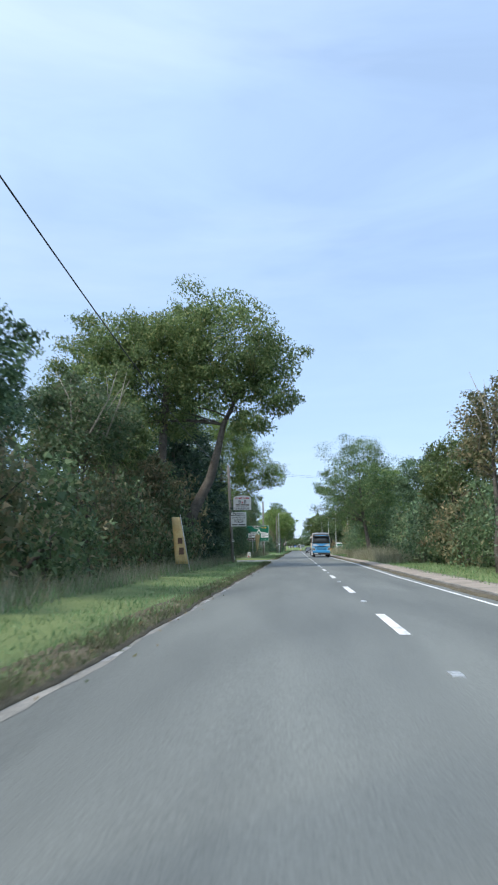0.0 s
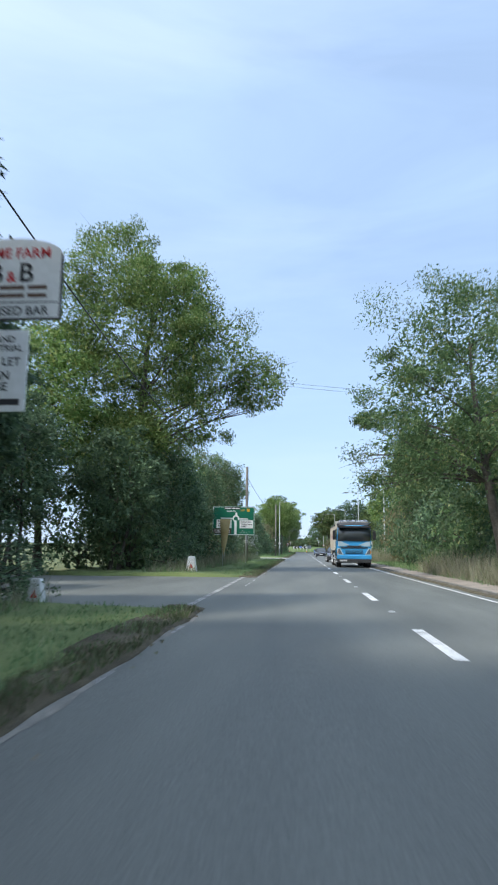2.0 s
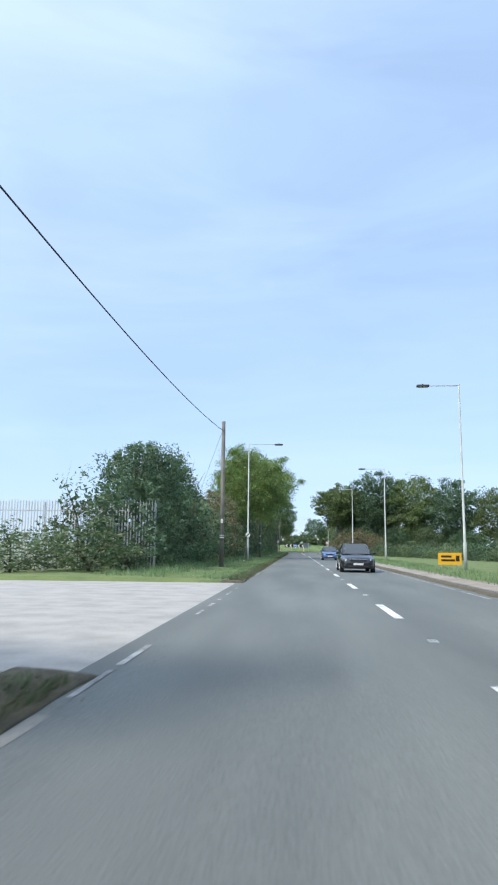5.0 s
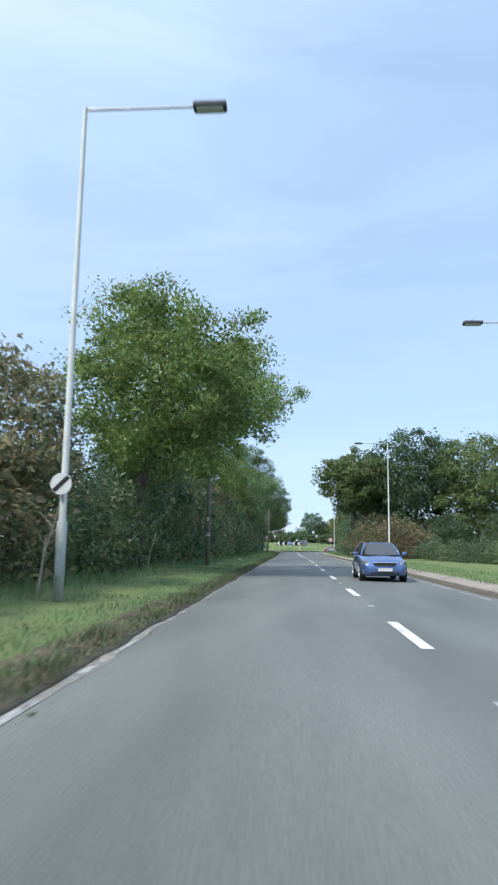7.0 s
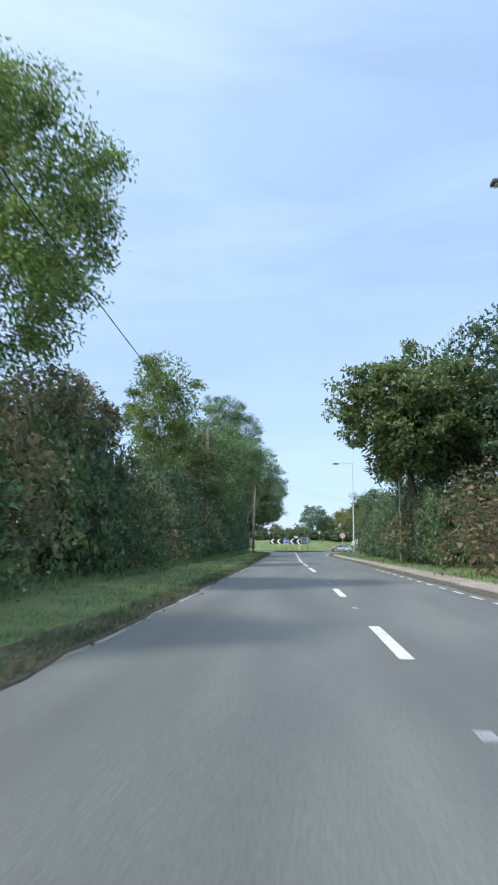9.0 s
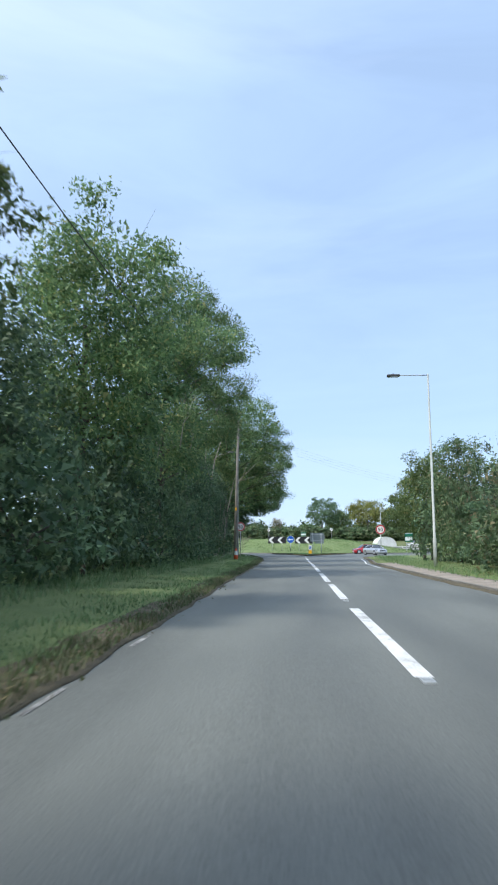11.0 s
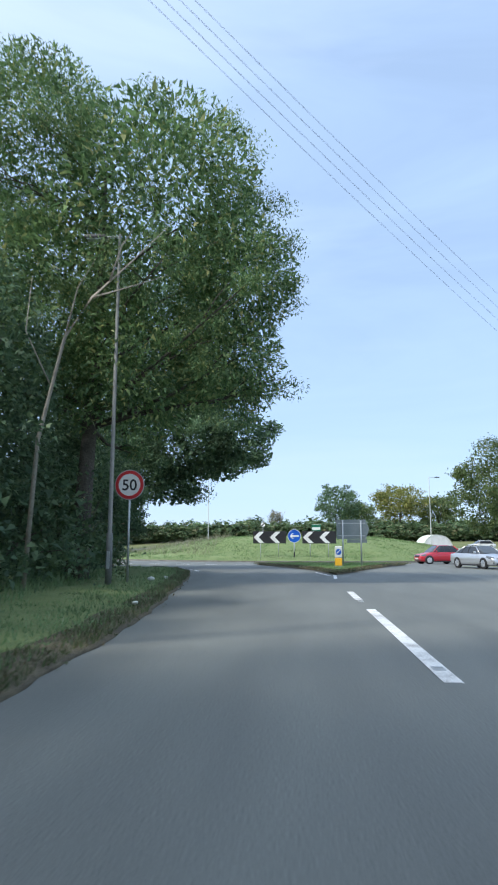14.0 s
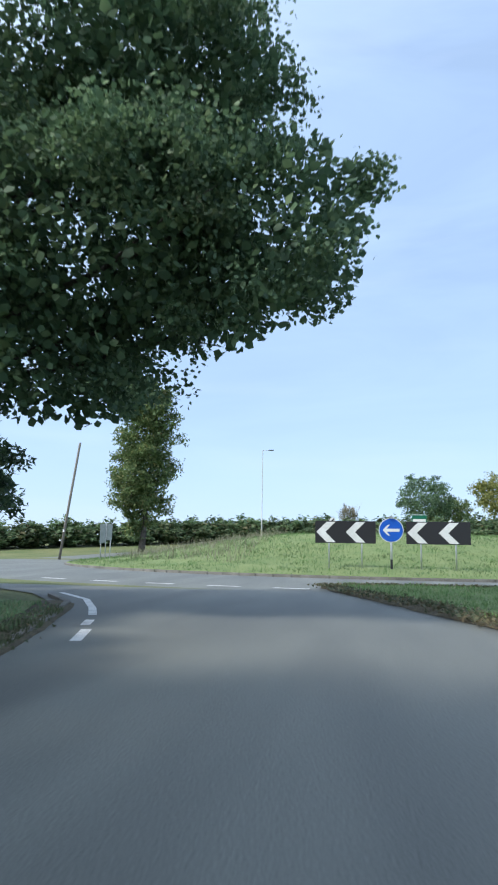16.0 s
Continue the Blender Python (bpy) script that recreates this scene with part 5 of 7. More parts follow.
lo = np.interp(sp[:, 1], [338, 344.6, 353.2, 357], [1.5, 0.6, -2.3, -3.0])
hi = np.interp(sp[:, 1], [338, 346, 352, 357], [1.7, 3.5, 5.3, 7.0])
blades("grass", sp[(sp[:, 0] > lo) & (sp[:, 0] < hi)], 0.11, 0.014, rs, MEADOW_BLADES, "grass on the splitter island")

# ---- poles, lamps, cables ----
def street_lamp(x, y, h, arm, side, base=0.1, label="tall grey street lamp on the verge with a flat lantern", finish_mat=None):
    t = thing("street_lamp", x, y, base, 0, label, "street lamp", "street lamps")
    bm = tube(bmesh.new(), [(0, 0, -0.1), (0, 0, 1.6), (0, 0, 1.62), (0, 0, h + 0.1), (0, 0, h + 0.13)], [0.105, 0.105, 0.075, 0.05, 0.03], 12)
    part("column", bm, finish_mat or LAMP_PAINT, t, smooth=True)
    part("access_door", boxes((-0.05, 0.05, -0.115, -0.09, 0.5, 1.05), bevel=0.006), GREY_PAINT, t)
    bm = tube(bmesh.new(), [(0, 0, h + 0.05), (side * 0.35, 0, h + 0.052), (side * (arm - 0.8), 0, h + 0.055), (side * (arm - 0.55), 0, h + 0.055)], [0.036, 0.034, 0.03, 0.028], 8)
    part("arm", bm, GALV, t, smooth=True)
    a, b = side * (arm - 0.75), side * arm
    lo, hi = min(a, b), max(a, b)
    la = part("lantern", boxes((lo, hi, -0.16, 0.16, h - 0.02, h + 0.11), bevel=0.04), DARK_STEEL, t)
    part("diffuser", boxes((lo + 0.08, hi - 0.08, -0.12, 0.12, h - 0.045, h - 0.018), bevel=0.008), LAMP_GLASS, la)
    part("photocell", tube(bmesh.new(), [((lo + hi) / 2, 0, h + 0.1), ((lo + hi) / 2, 0, h + 0.18)], 0.035, 8), PLASTIC, la)
    return t


def wooden_pole(x, y, h, lean=(0, 0), label="weathered wooden telephone pole on the verge", irons=0, plate=True):
    t = thing("telephone_pole", x, y, 0.1, 0, label, "telephone pole", "telephone poles")
    part("shaft", tube(bmesh.new(), [(0, 0, -0.2), (lean[0] * 0.5, lean[1] * 0.5, h * 0.5), (lean[0], lean[1], h - 0.04), (lean[0], lean[1], h)], [0.132, 0.122, 0.112, 0.095], 12), POLE_WOOD, t, smooth=True)
    if not irons:
        part("band", tube(bmesh.new(), [(0, 0, 1.72), (0, 0, 1.80)], 0.136, 12), SIGN_WHITE, t)
        part("band", tube(bmesh.new(), [(0, 0, 1.86), (0, 0, 1.91)], 0.136, 12), SIGN_WHITE, t)
    z = 4.3 if irons else 2.6
    if plate:
        part("notice_plate", boxes((-0.07 + lean[0] * z / h, 0.07 + lean[0] * z / h, -0.14, -0.12, z, z + 0.25)), SIGN_YELLOW if irons else SIGN_WHITE, t)
    for i in range(irons):
        s = 1 if i % 2 else -1
        z = h - 0.35 - 0.22 * i
        p = part("insulator_arm", tube(bmesh.new(), [(lean[0], lean[1], z), (lean[0] + s * 0.22, lean[1], z + 0.02), (lean[0] + s * 0.25, lean[1], z + 0.12)], 0.018, 6), DARK_STEEL, t)
        part("insulator", tube(bmesh.new(), [(lean[0] + s * 0.25, lean[1], z + 0.1), (lean[0] + s * 0.25, lean[1], z + 0.16), (lean[0] + s * 0.25, lean[1], z + 0.24)], [0.05, 0.06, 0.03], 10), PLASTIC, p)
    return t


def cable(a, b, sag, r=0.018, label="black overhead telephone cable"):
    bm = bmesh.new()
    a, b = Vector(a), Vector(b)
    tube(bm, [a.lerp(b, i / 24) - Vector((0, 0, sag * 4 * (i / 24) * (1 - i / 24))) for i in range(25)], r, 5)
    return tagged(part("cable", bm, CABLE, None, smooth=True), label, "cable")


street_lamp(-4.65, 176.2, 10.75, 3.2, 1, label="tall grey street lamp carrying a small speed sign")
for yy, xx, hh, arm in ((122, 10.1, 12.0, 3.1), (154, 9.6, 10.9, 2.5), (188.5, 9.5, 9.9, 2.8), (226, 9.0, 10.9, 3.1), (256, 8.0, 10.9, 2.5), (291, 7.95, 11.1, 2.4)):
    street_lamp(xx, yy, hh, arm, -1)
for x, y, h in ((-17.0, 428.0, 13.6), (20.0, 411.0, 11.5), (12.0, 480.0, 12.0), (34, 420, 11)):
    street_lamp(x, y, h, 1.6, 1, land(x, y) - 0.05, "tall street lamp beyond the roundabout")
street_lamp(-6.25, 325.8, 11.5, 1.2, -1, label="grey street lamp standing under the trees", finish_mat=DULL_STEEL)
wooden_pole(-5.1, 46.4, 8.15, (-0.34, 0), "wooden pole with two notice boards", plate=False)
wooden_pole(-5.12, 98.6, 8.65, label="weathered wooden telephone pole beside the direction sign")
wooden_pole(-4.6, 154.0, 8.8)
wooden_pole(-4.95, 202.5, 9.6)
wooden_pole(-6.3, 262.0, 10.5)
wooden_pole(-5.35, 312.0, 12.5, (0.3, 0), "tall wooden pole with insulators and tangled wires", 6)
cable((-5.2, 46.4, 7.35), (-5.12, 98.6, 7.85), 1.6)
cable((-5.12, 98.6, 7.85), (-4.6, 154.0, 8.3), 1.1)
cable((-4.95, 202.5, 9.3), (-6.3, 262.0, 10.2), 1.0)
cable((-4.6, 154.0, 8.5), (-8.8, 161.0, 0.1), 0.05, 0.009, "slanting stay wire of the pole")
cable((-6.3, 262.0, 10.2), (-5.05, 312.0, 12.1), 0.7)
wooden_pole(-4.9, -10.5, 9.2)
cable((-4.9, -10.5, 8.95), (-5.2, 46.4, 7.35), 1.1)
for i in range(4):
    cable((-5.0, 312.0, 11.9 - 0.25 * i), (24.0, 352.0 + i, 9.6 - 0.2 * i), 0.7, 0.0045, "thin overhead wire crossing the road")
for i in range(2):
    cable((-9.5, 72.0, 11.1 - 0.2 * i), (15.0, 76.0, 9.7 - 0.2 * i), 0.3, 0.008, "thin overhead wire crossing the road")
cable((-5.1, 312.0, 12.0), (-9.9, 316.3, 0.3), 0.1, 0.009, "slanting stay wire of the pole")
wooden_pole(-31.8, 395.0, 11.5, (1.5, 0), "leaning pole before the far field hedge")

# ---- signs ----
def post(bm, x, z0, z1, y=0.0, r=0.038):
    return tube(bm, [(x, y, z0), (x, y, z1)], r, 10)


def plate(t, name, material, x0, x1, z0, z1, y, thick=0.004, label=""):
    return part(name, boxes((x0, x1, y, y + thick, z0, z1)), material, t, label)


# green direction sign
SX, SZ, PX = -7.46, 4.70, 193.4
ds = thing("direction_sign", 0, 92.7, 0.0, 0, "large green roundabout direction sign on two posts", "road sign")
ux = lambda c: SX + (c - 45) / PX
uz = lambda c: SZ - (c - 68) / PX
for c in (238, 585):
    part("post", post(bmesh.new(), ux(c), -0.1, uz(120), 0.075, 0.055), GALV, ds, smooth=True)
part("board", boxes((ux(45), ux(720), 0.0, 0.03, uz(522), uz(66)), bevel=0.008), SIGN_GREEN, ds)
part("backing_rail", boxes((ux(70), ux(700), 0.031, 0.06, uz(180), uz(165)), (ux(70), ux(700), 0.031, 0.06, uz(430), uz(415))), GALV, ds)
bm = bmesh.new()
for a, b, c, d in ((50, 714, 72, 79), (50, 714, 509, 516), (50, 57, 79, 509), (707, 714, 79, 509)):
    box(bm, ux(a), ux(b), -0.004, -0.0005, uz(d), uz(c))
part("border", bm, SIGN_WHITE, ds)
bm = bmesh.new()
for i in range(44):
    a0, a1 = math.radians(-32 + 7.5 * i), math.radians(-32 + 7.5 * (i + 1))
    if i >= 42:
        break
    f = [bm.verts.new((ux(420) + r * math.cos(a), -0.006, uz(258) + r * math.sin(a))) for r, a in ((0.166, a0), (0.285, a0), (0.285, a1), (0.166, a1))]
    bm.faces.new(f)
bmesh.ops.recalc_face_normals(bm, faces=bm.faces[:])
part("roundabout_symbol", bm, SIGN_WHITE, ds)
bm = prism(bmesh.new(), [(ux(410), uz(212)), (ux(441), uz(212)), (ux(441), uz(178)), (ux(426), uz(152)), (ux(410), uz(178))], -0.005, -0.001)
part("arm_symbol", bm, SIGN_WHITE, ds)
part("arm_symbol", prism(bmesh.new(), [(ux(372), uz(266)), (ux(372), uz(247)), (ux(190), uz(243)), (ux(174), uz(253)), (ux(190), uz(263))], -0.005, -0.001), SIGN_WHITE, ds)
part("arm_symbol", prism(bmesh.new(), [(ux(470), uz(254)), (ux(470), uz(272)), (ux(606), uz(274)), (ux(620), uz(264)), (ux(606), uz(255))], -0.005, -0.001), SIGN_WHITE, ds)
plate(ds, "arm_symbol", SIGN_WHITE, ux(397), ux(433), uz(506), uz(305), -0.005)
pl_a = plate(ds, "destination_panel", SIGN_WHITE, ux(110), ux(352), uz(408), uz(275), -0.007, 0.006)
pl_b = plate(ds, "destination_panel", SIGN_WHITE, ux(480), ux(695), uz(412), uz(284), -0.007, 0.006)
pl_c = plate(ds, "destination_panel", SIGN_BROWN, ux(62), ux(347), uz(500), uz(418), -0.007, 0.006, "brown tourist panel")
pl_d = plate(ds, "patch_panel", SIGN_BLACK, ux(232), ux(488), uz(115), uz(78), -0.007, 0.006, "black patch panel")
lettering("Coventry", ux(268), uz(150), -0.004, 0.205, SIGN_WHITE, ds)
lettering("A423", ux(495), uz(138), -0.004, 0.17, SIGN_YELLOW, ds)
for s, c in (("Bubbenhall", 312), ("Leamington", 351), ("A445", 388)):
    lettering(s, ux(130), uz(c), -0.010, 0.215, SIGN_BLACK, pl_a)
for s, c in (("Ryton-on-", 322), ("Dunsmore", 362), ("A445", 397)):
    lettering(s, ux(499), uz(c), -0.010, 0.215, SIGN_BLACK, pl_b)
for s, c in (("Ryton Pools", 452), ("Country Park", 482)):
    lettering(s, ux(78), uz(c), -0.010, 0.165, SIGN_WHITE, pl_c)
part("tree_symbol", boxes((ux(285), ux(291), -0.011, -0.008, uz(488), uz(455)), (ux(299), ux(305), -0.011, -0.008, uz(488), uz(450)), (ux(313), ux(319), -0.011, -0.008, uz(488), uz(455)), (ux(278), ux(326), -0.011, -0.008, uz(452), uz(440))), SIGN_WHITE, pl_c)
part("route_square", boxes((ux(594), ux(640), -0.008, -0.001, uz(146), uz(104))), SIGN_YELLOW, ds)
part("square_mark", boxes((ux(602), ux(632), -0.010, -0.0085, uz(139), uz(111))), SIGN_BLACK, ds)
part("square_mark", boxes((ux(607), ux(627), -0.012, -0.0105, uz(134), uz(116))), SIGN_YELLOW, ds)
part("text_bar", boxes((ux(242), ux(340), -0.010, -0.0075, uz(104), uz(92)), (ux(350), ux(402), -0.010, -0.0075, uz(104), uz(92)), (ux(412), ux(478), -0.010, -0.0075, uz(105), uz(93))), SIGN_WHITE, pl_d)
scrawl = [(ux(490 + 150 * f), -0.006, uz(470 + 26 * math.sin(f * 19) * (1 - 0.3 * f))) for f in (i / 44 for i in range(45))]
part("graffiti", tube(bmesh.new(), scrawl, 0.007, 5), SIGN_WHITE, ds, "scrawled white graffiti")

# notice boards on the wooden pole
bb = thing("notice_board", -5.1, 46.225, 0.0, 0, "arched white guest house board on the wooden pole", "sign board")
arch = [(0.0, 4.45), (1.5, 4.45), (1.5, 5.42)] + [(0.75 + 0.75 * math.cos(a), 5.42 + 0.24 * math.sin(a)) for a in (math.pi * i / 14 for i in range(1, 14))] + [(0.0, 5.42)]
part("board", prism(bmesh.new(), [(x + 0.08, z) for x, z in arch], 0.0, 0.03), SIGN_WHITE, bb)
part("frame", boxes((0.06, 1.60, -0.006, 0.034, 4.43, 4.455), (1.575, 1.60, -0.006, 0.034, 4.455, 5.40), (0.06, 0.085, -0.006, 0.034, 4.455, 5.40)), DARK_STEEL, bb)
part("bracket", boxes((-0.22, 0.5, 0.03, 0.085, 4.62, 4.68), (-0.22, 0.5, 0.03, 0.085, 5.2, 5.26)), DARK_STEEL, bb)
lettering("HOME FARM", 0.83, 5.36, -0.004, 0.21, SIGN_RED, bb, "CENTER", label="red lettering")
lettering("B", 0.50, 5.00, -0.004, 0.40, SIGN_BLACK, bb)
lettering("&", 0.775, 5.00, -0.004, 0.22, SIGN_RED, bb)
lettering("B", 0.95, 5.00, -0.004, 0.40, SIGN_BLACK, bb)
lettering("LICENSED BAR", 0.83, 4.50, -0.004, 0.18, SIGN_BLACK, bb, "CENTER")
for z in (4.88, 4.76):
    part("text_bar", boxes((0.30, 0.62, -0.003, 0.0005, z, z + 0.06), (0.68, 1.05, -0.003, 0.0005, z, z + 0.06), (1.1, 1.38, -0.003, 0.0005, z, z + 0.06)), SIGN_BROWN, bb)
part("rule", boxes((0.1, 1.56, -0.003, 0.0005, 4.68, 4.695)), SIGN_BLACK, bb)
st = thing("notice_board", -5.1, 46.23, 0.0, 0, "square white storage notice board on the wooden pole", "sign board")
part("board", boxes((-0.12, 1.16, 0.0, 0.025, 3.10, 4.28), bevel=0.004), SIGN_WHITE, st)
part("bracket", boxes((-0.22, 0.5, 0.025, 0.085, 3.35, 3.41), (-0.22, 0.5, 0.025, 0.085, 4.0, 4.06)), DARK_STEEL, st)
for s, z, size in (("STORAGE AND", 4.10, 0.13), ("LIGHT INDUSTRIAL", 3.97, 0.13), ("UNITS TO LET", 3.76, 0.17), ("CARAVAN", 3.56, 0.17), ("STORAGE", 3.40, 0.17)):
    lettering(s, 0.52, z, -0.004, size, SIGN_BLACK, st, "CENTER")
part("text_bar", boxes((-0.04, 0.42, -0.003, 0.0005, 3.19, 3.28), (0.5, 1.08, -0.003, 0.0005, 3.19, 3.28)), SIGN_BLACK, st)


def round_sign(x, y, z, d, text="", height_base=0.1, ring=SIGN_RED, label="", back=True, tilt=0.0, size=None):
    t = thing("speed_sign", x, y, height_base, tilt, label or "round red and white fifty speed limit sign on a post", "road sign")
    zc = z - height_base
    part("post", post(bmesh.new(), 0, -0.15, zc + d * 0.3, 0.06), GALV, t, smooth=True)
    if back:
        part("backing", disc(bmesh.new(), 0, zc, 0.0, d * 0.53, 0.012), GREY_PAINT, t)
    part("clip", boxes((-0.06, 0.06, 0.012, 0.09, zc - 0.2, zc - 0.16), (-0.06, 0.06, 0.012, 0.09, zc + 0.16, zc + 0.2)), GALV, t)
    r = part("plate", disc(bmesh.new(), 0, zc, -0.005, d / 2, 0.004), ring, t)
    part("face", disc(bmesh.new(), 0, zc, -0.0095, d * 0.385, 0.004), SIGN_WHITE, r)
    if text:
        lettering(text, 0, zc - (size or d * 0.44) * 0.35, -0.012, size or d * 0.44, SIGN_BLACK, r, "CENTER")
    return t


round_sign(-6.1, 327.5, 3.39, 0.98, "50", size=0.53)
round_sign(9.2, 325.3, 3.02, 0.98, "50", size=0.53)


def derestriction(x, y, z, d, base, post_too=True, label="small round white sign with a black diagonal bar"):
    t = thing("speed_sign", x, y, base, 0, label, "road sign")
    zc = z - base
    if post_too:
        part("post", post(bmesh.new(), 0, -0.15, zc + d * 0.3, 0.05), GALV, t, smooth=True)
    p = part("plate", disc(bmesh.new(), 0, zc, 0.0, d / 2, 0.012), SIGN_WHITE, t)
    c, s = math.cos(math.radians(45)), math.sin(math.radians(45))
    l, w = d * 0.47, d * 0.11
    part("bar", prism(bmesh.new(), [(c * a - s * b, zc + s * a + c * b) for a, b in ((-l, -w), (l, -w), (l, w), (-l, w))], -0.004, -0.001), SIGN_BLACK, p)
    return t


derestriction(-4.65, 176.0, 2.45, 0.44, 0.1, False, "small round white sign with a black diagonal on the lamp column")
derestriction(-6.5, 420.0, 5.2, 0.75, land(-6.5, 420) - 0.1)
derestriction(9.6, 432.0, 5.6, 0.75, land(9.6, 432) - 0.1)

# chevron boards and the blue arrow
def chevron_board(x0, x1, y, z0, z1, base, n, label):
    t = thing("chevron_board", (x0 + x1) / 2, y, base, 0, label, "road sign", "chevron boards on the mound")
    w = x1 - x0
    for f in (-0.27, 0.27):
        part("post", post(bmesh.new(), f * w, -0.2, z1 - base - 0.05, 0.06), GALV, t, smooth=True)
    b = part("board", boxes((-w / 2, w / 2, 0.0, 0.025, z0 - base, z1 - base), bevel=0.006), SIGN_BLACK, t)
    h = z1 - z0
    for i in range(n):
        ax = -w / 2 + 0.06 + i * w / n * 0.98
        zc = (z0 + z1) / 2 - base
        tw, ln = 0.46, h * 0.46
        part("chevron", prism(bmesh.new(), [(ax, zc), (ax + ln, zc + h * 0.46), (ax + ln + tw, zc + h * 0.46), (ax + tw, zc), (ax + ln + tw, zc - h * 0.46), (ax + ln, zc - h * 0.46)], -0.004, -0.001), SIGN_WHITE, b)
    return t


gz_b = 0.36
chevron_board(-4.57, -1.52, 367.4, 1.68, 2.80, gz_b, 2, "long black board with two white chevrons")
chevron_board(-0.02, 3.08, 367.4, 1.68, 2.80, gz_b, 2, "long black board with two white chevrons")
ar = thing("arrow_sign", -0.76, 367.3, gz_b, 0, "round blue arrow sign on a banded post", "road sign")
part("post", post(bmesh.new(), 0, -0.2, 2.3, 0.07, 0.055), GALV, ar, smooth=True)
part("band", post(bmesh.new(), 0, 0.05, 0.55, 0.07, 0.06), SIGN_BLACK, ar)
p = part("rim", disc(bmesh.new(), 0, 2.0, 0.0, 0.61, 0.012, 48), SIGN_WHITE, ar)
q = part("face", disc(bmesh.new(), 0, 2.0, -0.005, 0.575, 0.004, 48), SIGN_BLUE, p)
part("arrow", prism(bmesh.new(), [(-0.42, 2.0), (-0.16, 2.27), (-0.05, 2.27), (-0.22, 2.075), (0.42, 2.075), (0.42, 1.925), (-0.22, 1.925), (-0.05, 1.73), (-0.16, 1.73)], -0.010, -0.006), SIGN_WHITE, p)
part("top_lamp", boxes((-0.12, 0.12, -0.12, 0.12, 2.62, 2.68), bevel=0.01), GREY_PAINT, ar)

# back of a sign on the splitter island
bk = thing("direction_sign", 3.2, 350.0, 0.12, 0, "plain grey back of a sign on two posts", "road sign")
bk.scale = (1.14, 1.0, 1.1)
part("board", prism(bmesh.new(), [(-0.90, 1.58), (0.78, 1.58), (0.98, 2.15), (0.78, 2.74), (-0.90, 2.74)], 0.0, 0.02), SIGN_GREY, bk)
for x in (-0.55, 0.5):
    part("post", post(bmesh.new(), x, -0.15, 2.7, -0.05, 0.045), GALV, bk, smooth=True)
part("rail", boxes((-0.8, 0.75, -0.02, -0.001, 2.5, 2.55), (-0.8, 0.75, -0.02, -0.001, 1.75, 1.8)), GALV, bk)
part("lower_board", boxes((-0.3, 0.85, 0.0, 0.02, 1.36, 1.56)), SIGN_GREY, bk)

# keep-left bollard on the nose
bo = thing("bollard", 2.1, 347.0, 0.12, 0, "white and yellow lit traffic bollard on the island nose", "bollard")
bo.scale = (1.08, 1.08, 1.2)
part("base", boxes((-0.22, 0.22, -0.14, 0.14, -0.05, 0.06), bevel=0.02), CONCRETE, bo)
part("lower_shell", boxes((-0.2, 0.2, -0.11, 0.11, 0.06, 0.45), bevel=0.03), SIGN_YELLOW, bo)
part("upper_shell", boxes((-0.2, 0.2, -0.12, 0.12, 0.45, 1.05), bevel=0.05), SIGN_WHITE, bo)
dd = part("arrow_disc", disc(bmesh.new(), 0, 0.76, -0.13, 0.15, 0.006, 32), SIGN_BLUE, bo)
part("arrow", prism(bmesh.new(), [(-0.09, 0.69), (-0.09, 0.77), (-0.06, 0.745), (0.06, 0.85), (0.085, 0.82), (-0.035, 0.715), (-0.01, 0.69)], -0.136, -0.131), SIGN_WHITE, dd)

# small signs and structures beyond
for x, y, z, w, h, base, m, words in ((1.6, 381.0, 3.55, 1.0, 0.75, mound(1.6, 381) - 0.1, SIGN_GREEN, "small green sign standing on the mound"), (19.0, 366.5, 2.7, 1.3, 1.5, 0.0, SIGN_GREEN, "green direction sign beside the exit road"),
                                   (8.95, 131.0, 2.0, 1.15, 0.85, 0.1, SIGN_WHITE, "white notice with a green foot behind the footway")):
    t = thing("road_sign", x, y, base, 0, words, "road sign")
    zc = z - base
    for f in (-0.3, 0.3):
        part("post", post(bmesh.new(), f * w, -0.15, zc + h * 0.4, 0.06), GALV, t, smooth=True)
    b = part("board", boxes((-w / 2, w / 2, 0.0, 0.02, zc - h / 2, zc + h / 2), bevel=0.004), m, t)
    part("panel", boxes((-w / 2 + 0.06, w / 2 - 0.06, -0.004, -0.0005, zc - h * 0.35, zc + h * 0.05)), SIGN_WHITE if m is SIGN_GREEN else SIGN_GREEN, b)
    part("border", boxes((-w / 2 + 0.02, w / 2 - 0.02, -0.004, -0.0005, zc + h * 0.42, zc + h * 0.46)), SIGN_WHITE if m is SIGN_GREEN else SIGN_BLACK, b)
ps = thing("sign_cluster", -21.2, 380.5, 0.1, 25, "pair of tall grey signs seen edge-on", "road sign")
for x in (-0.35, 0.0, 0.35):
    part("post", post(bmesh.new(), x, -0.2, 2.9), GREY_PAINT, ps, smooth=True)
part("board", boxes((-0.45, -0.05, -0.05, -0.02, 1.5, 2.9)), SIGN_GREY, ps)
part("board", boxes((0.05, 0.45, -0.05, -0.02, 1.7, 2.9)), SIGN_GREY, ps)
yn = thing("notice", 8.85, 154.6, 0.1, 0, "yellow temporary road works notice", "notice board")
part("board", boxes((-0.68, 0.68, 0.0, 0.012, 0.3, 1.0)), SIGN_YELLOW, yn)
part("text_bar", boxes((-0.5, 0.1, -0.003, -0.0005, 0.72, 0.84), (-0.5, 0.3, -0.003, -0.0005, 0.5, 0.62)), SIGN_BLACK, yn)
part("symbol", boxes((0.35, 0.55, -0.003, -0.0005, 0.5, 0.84)), SIGN_BLACK, yn)
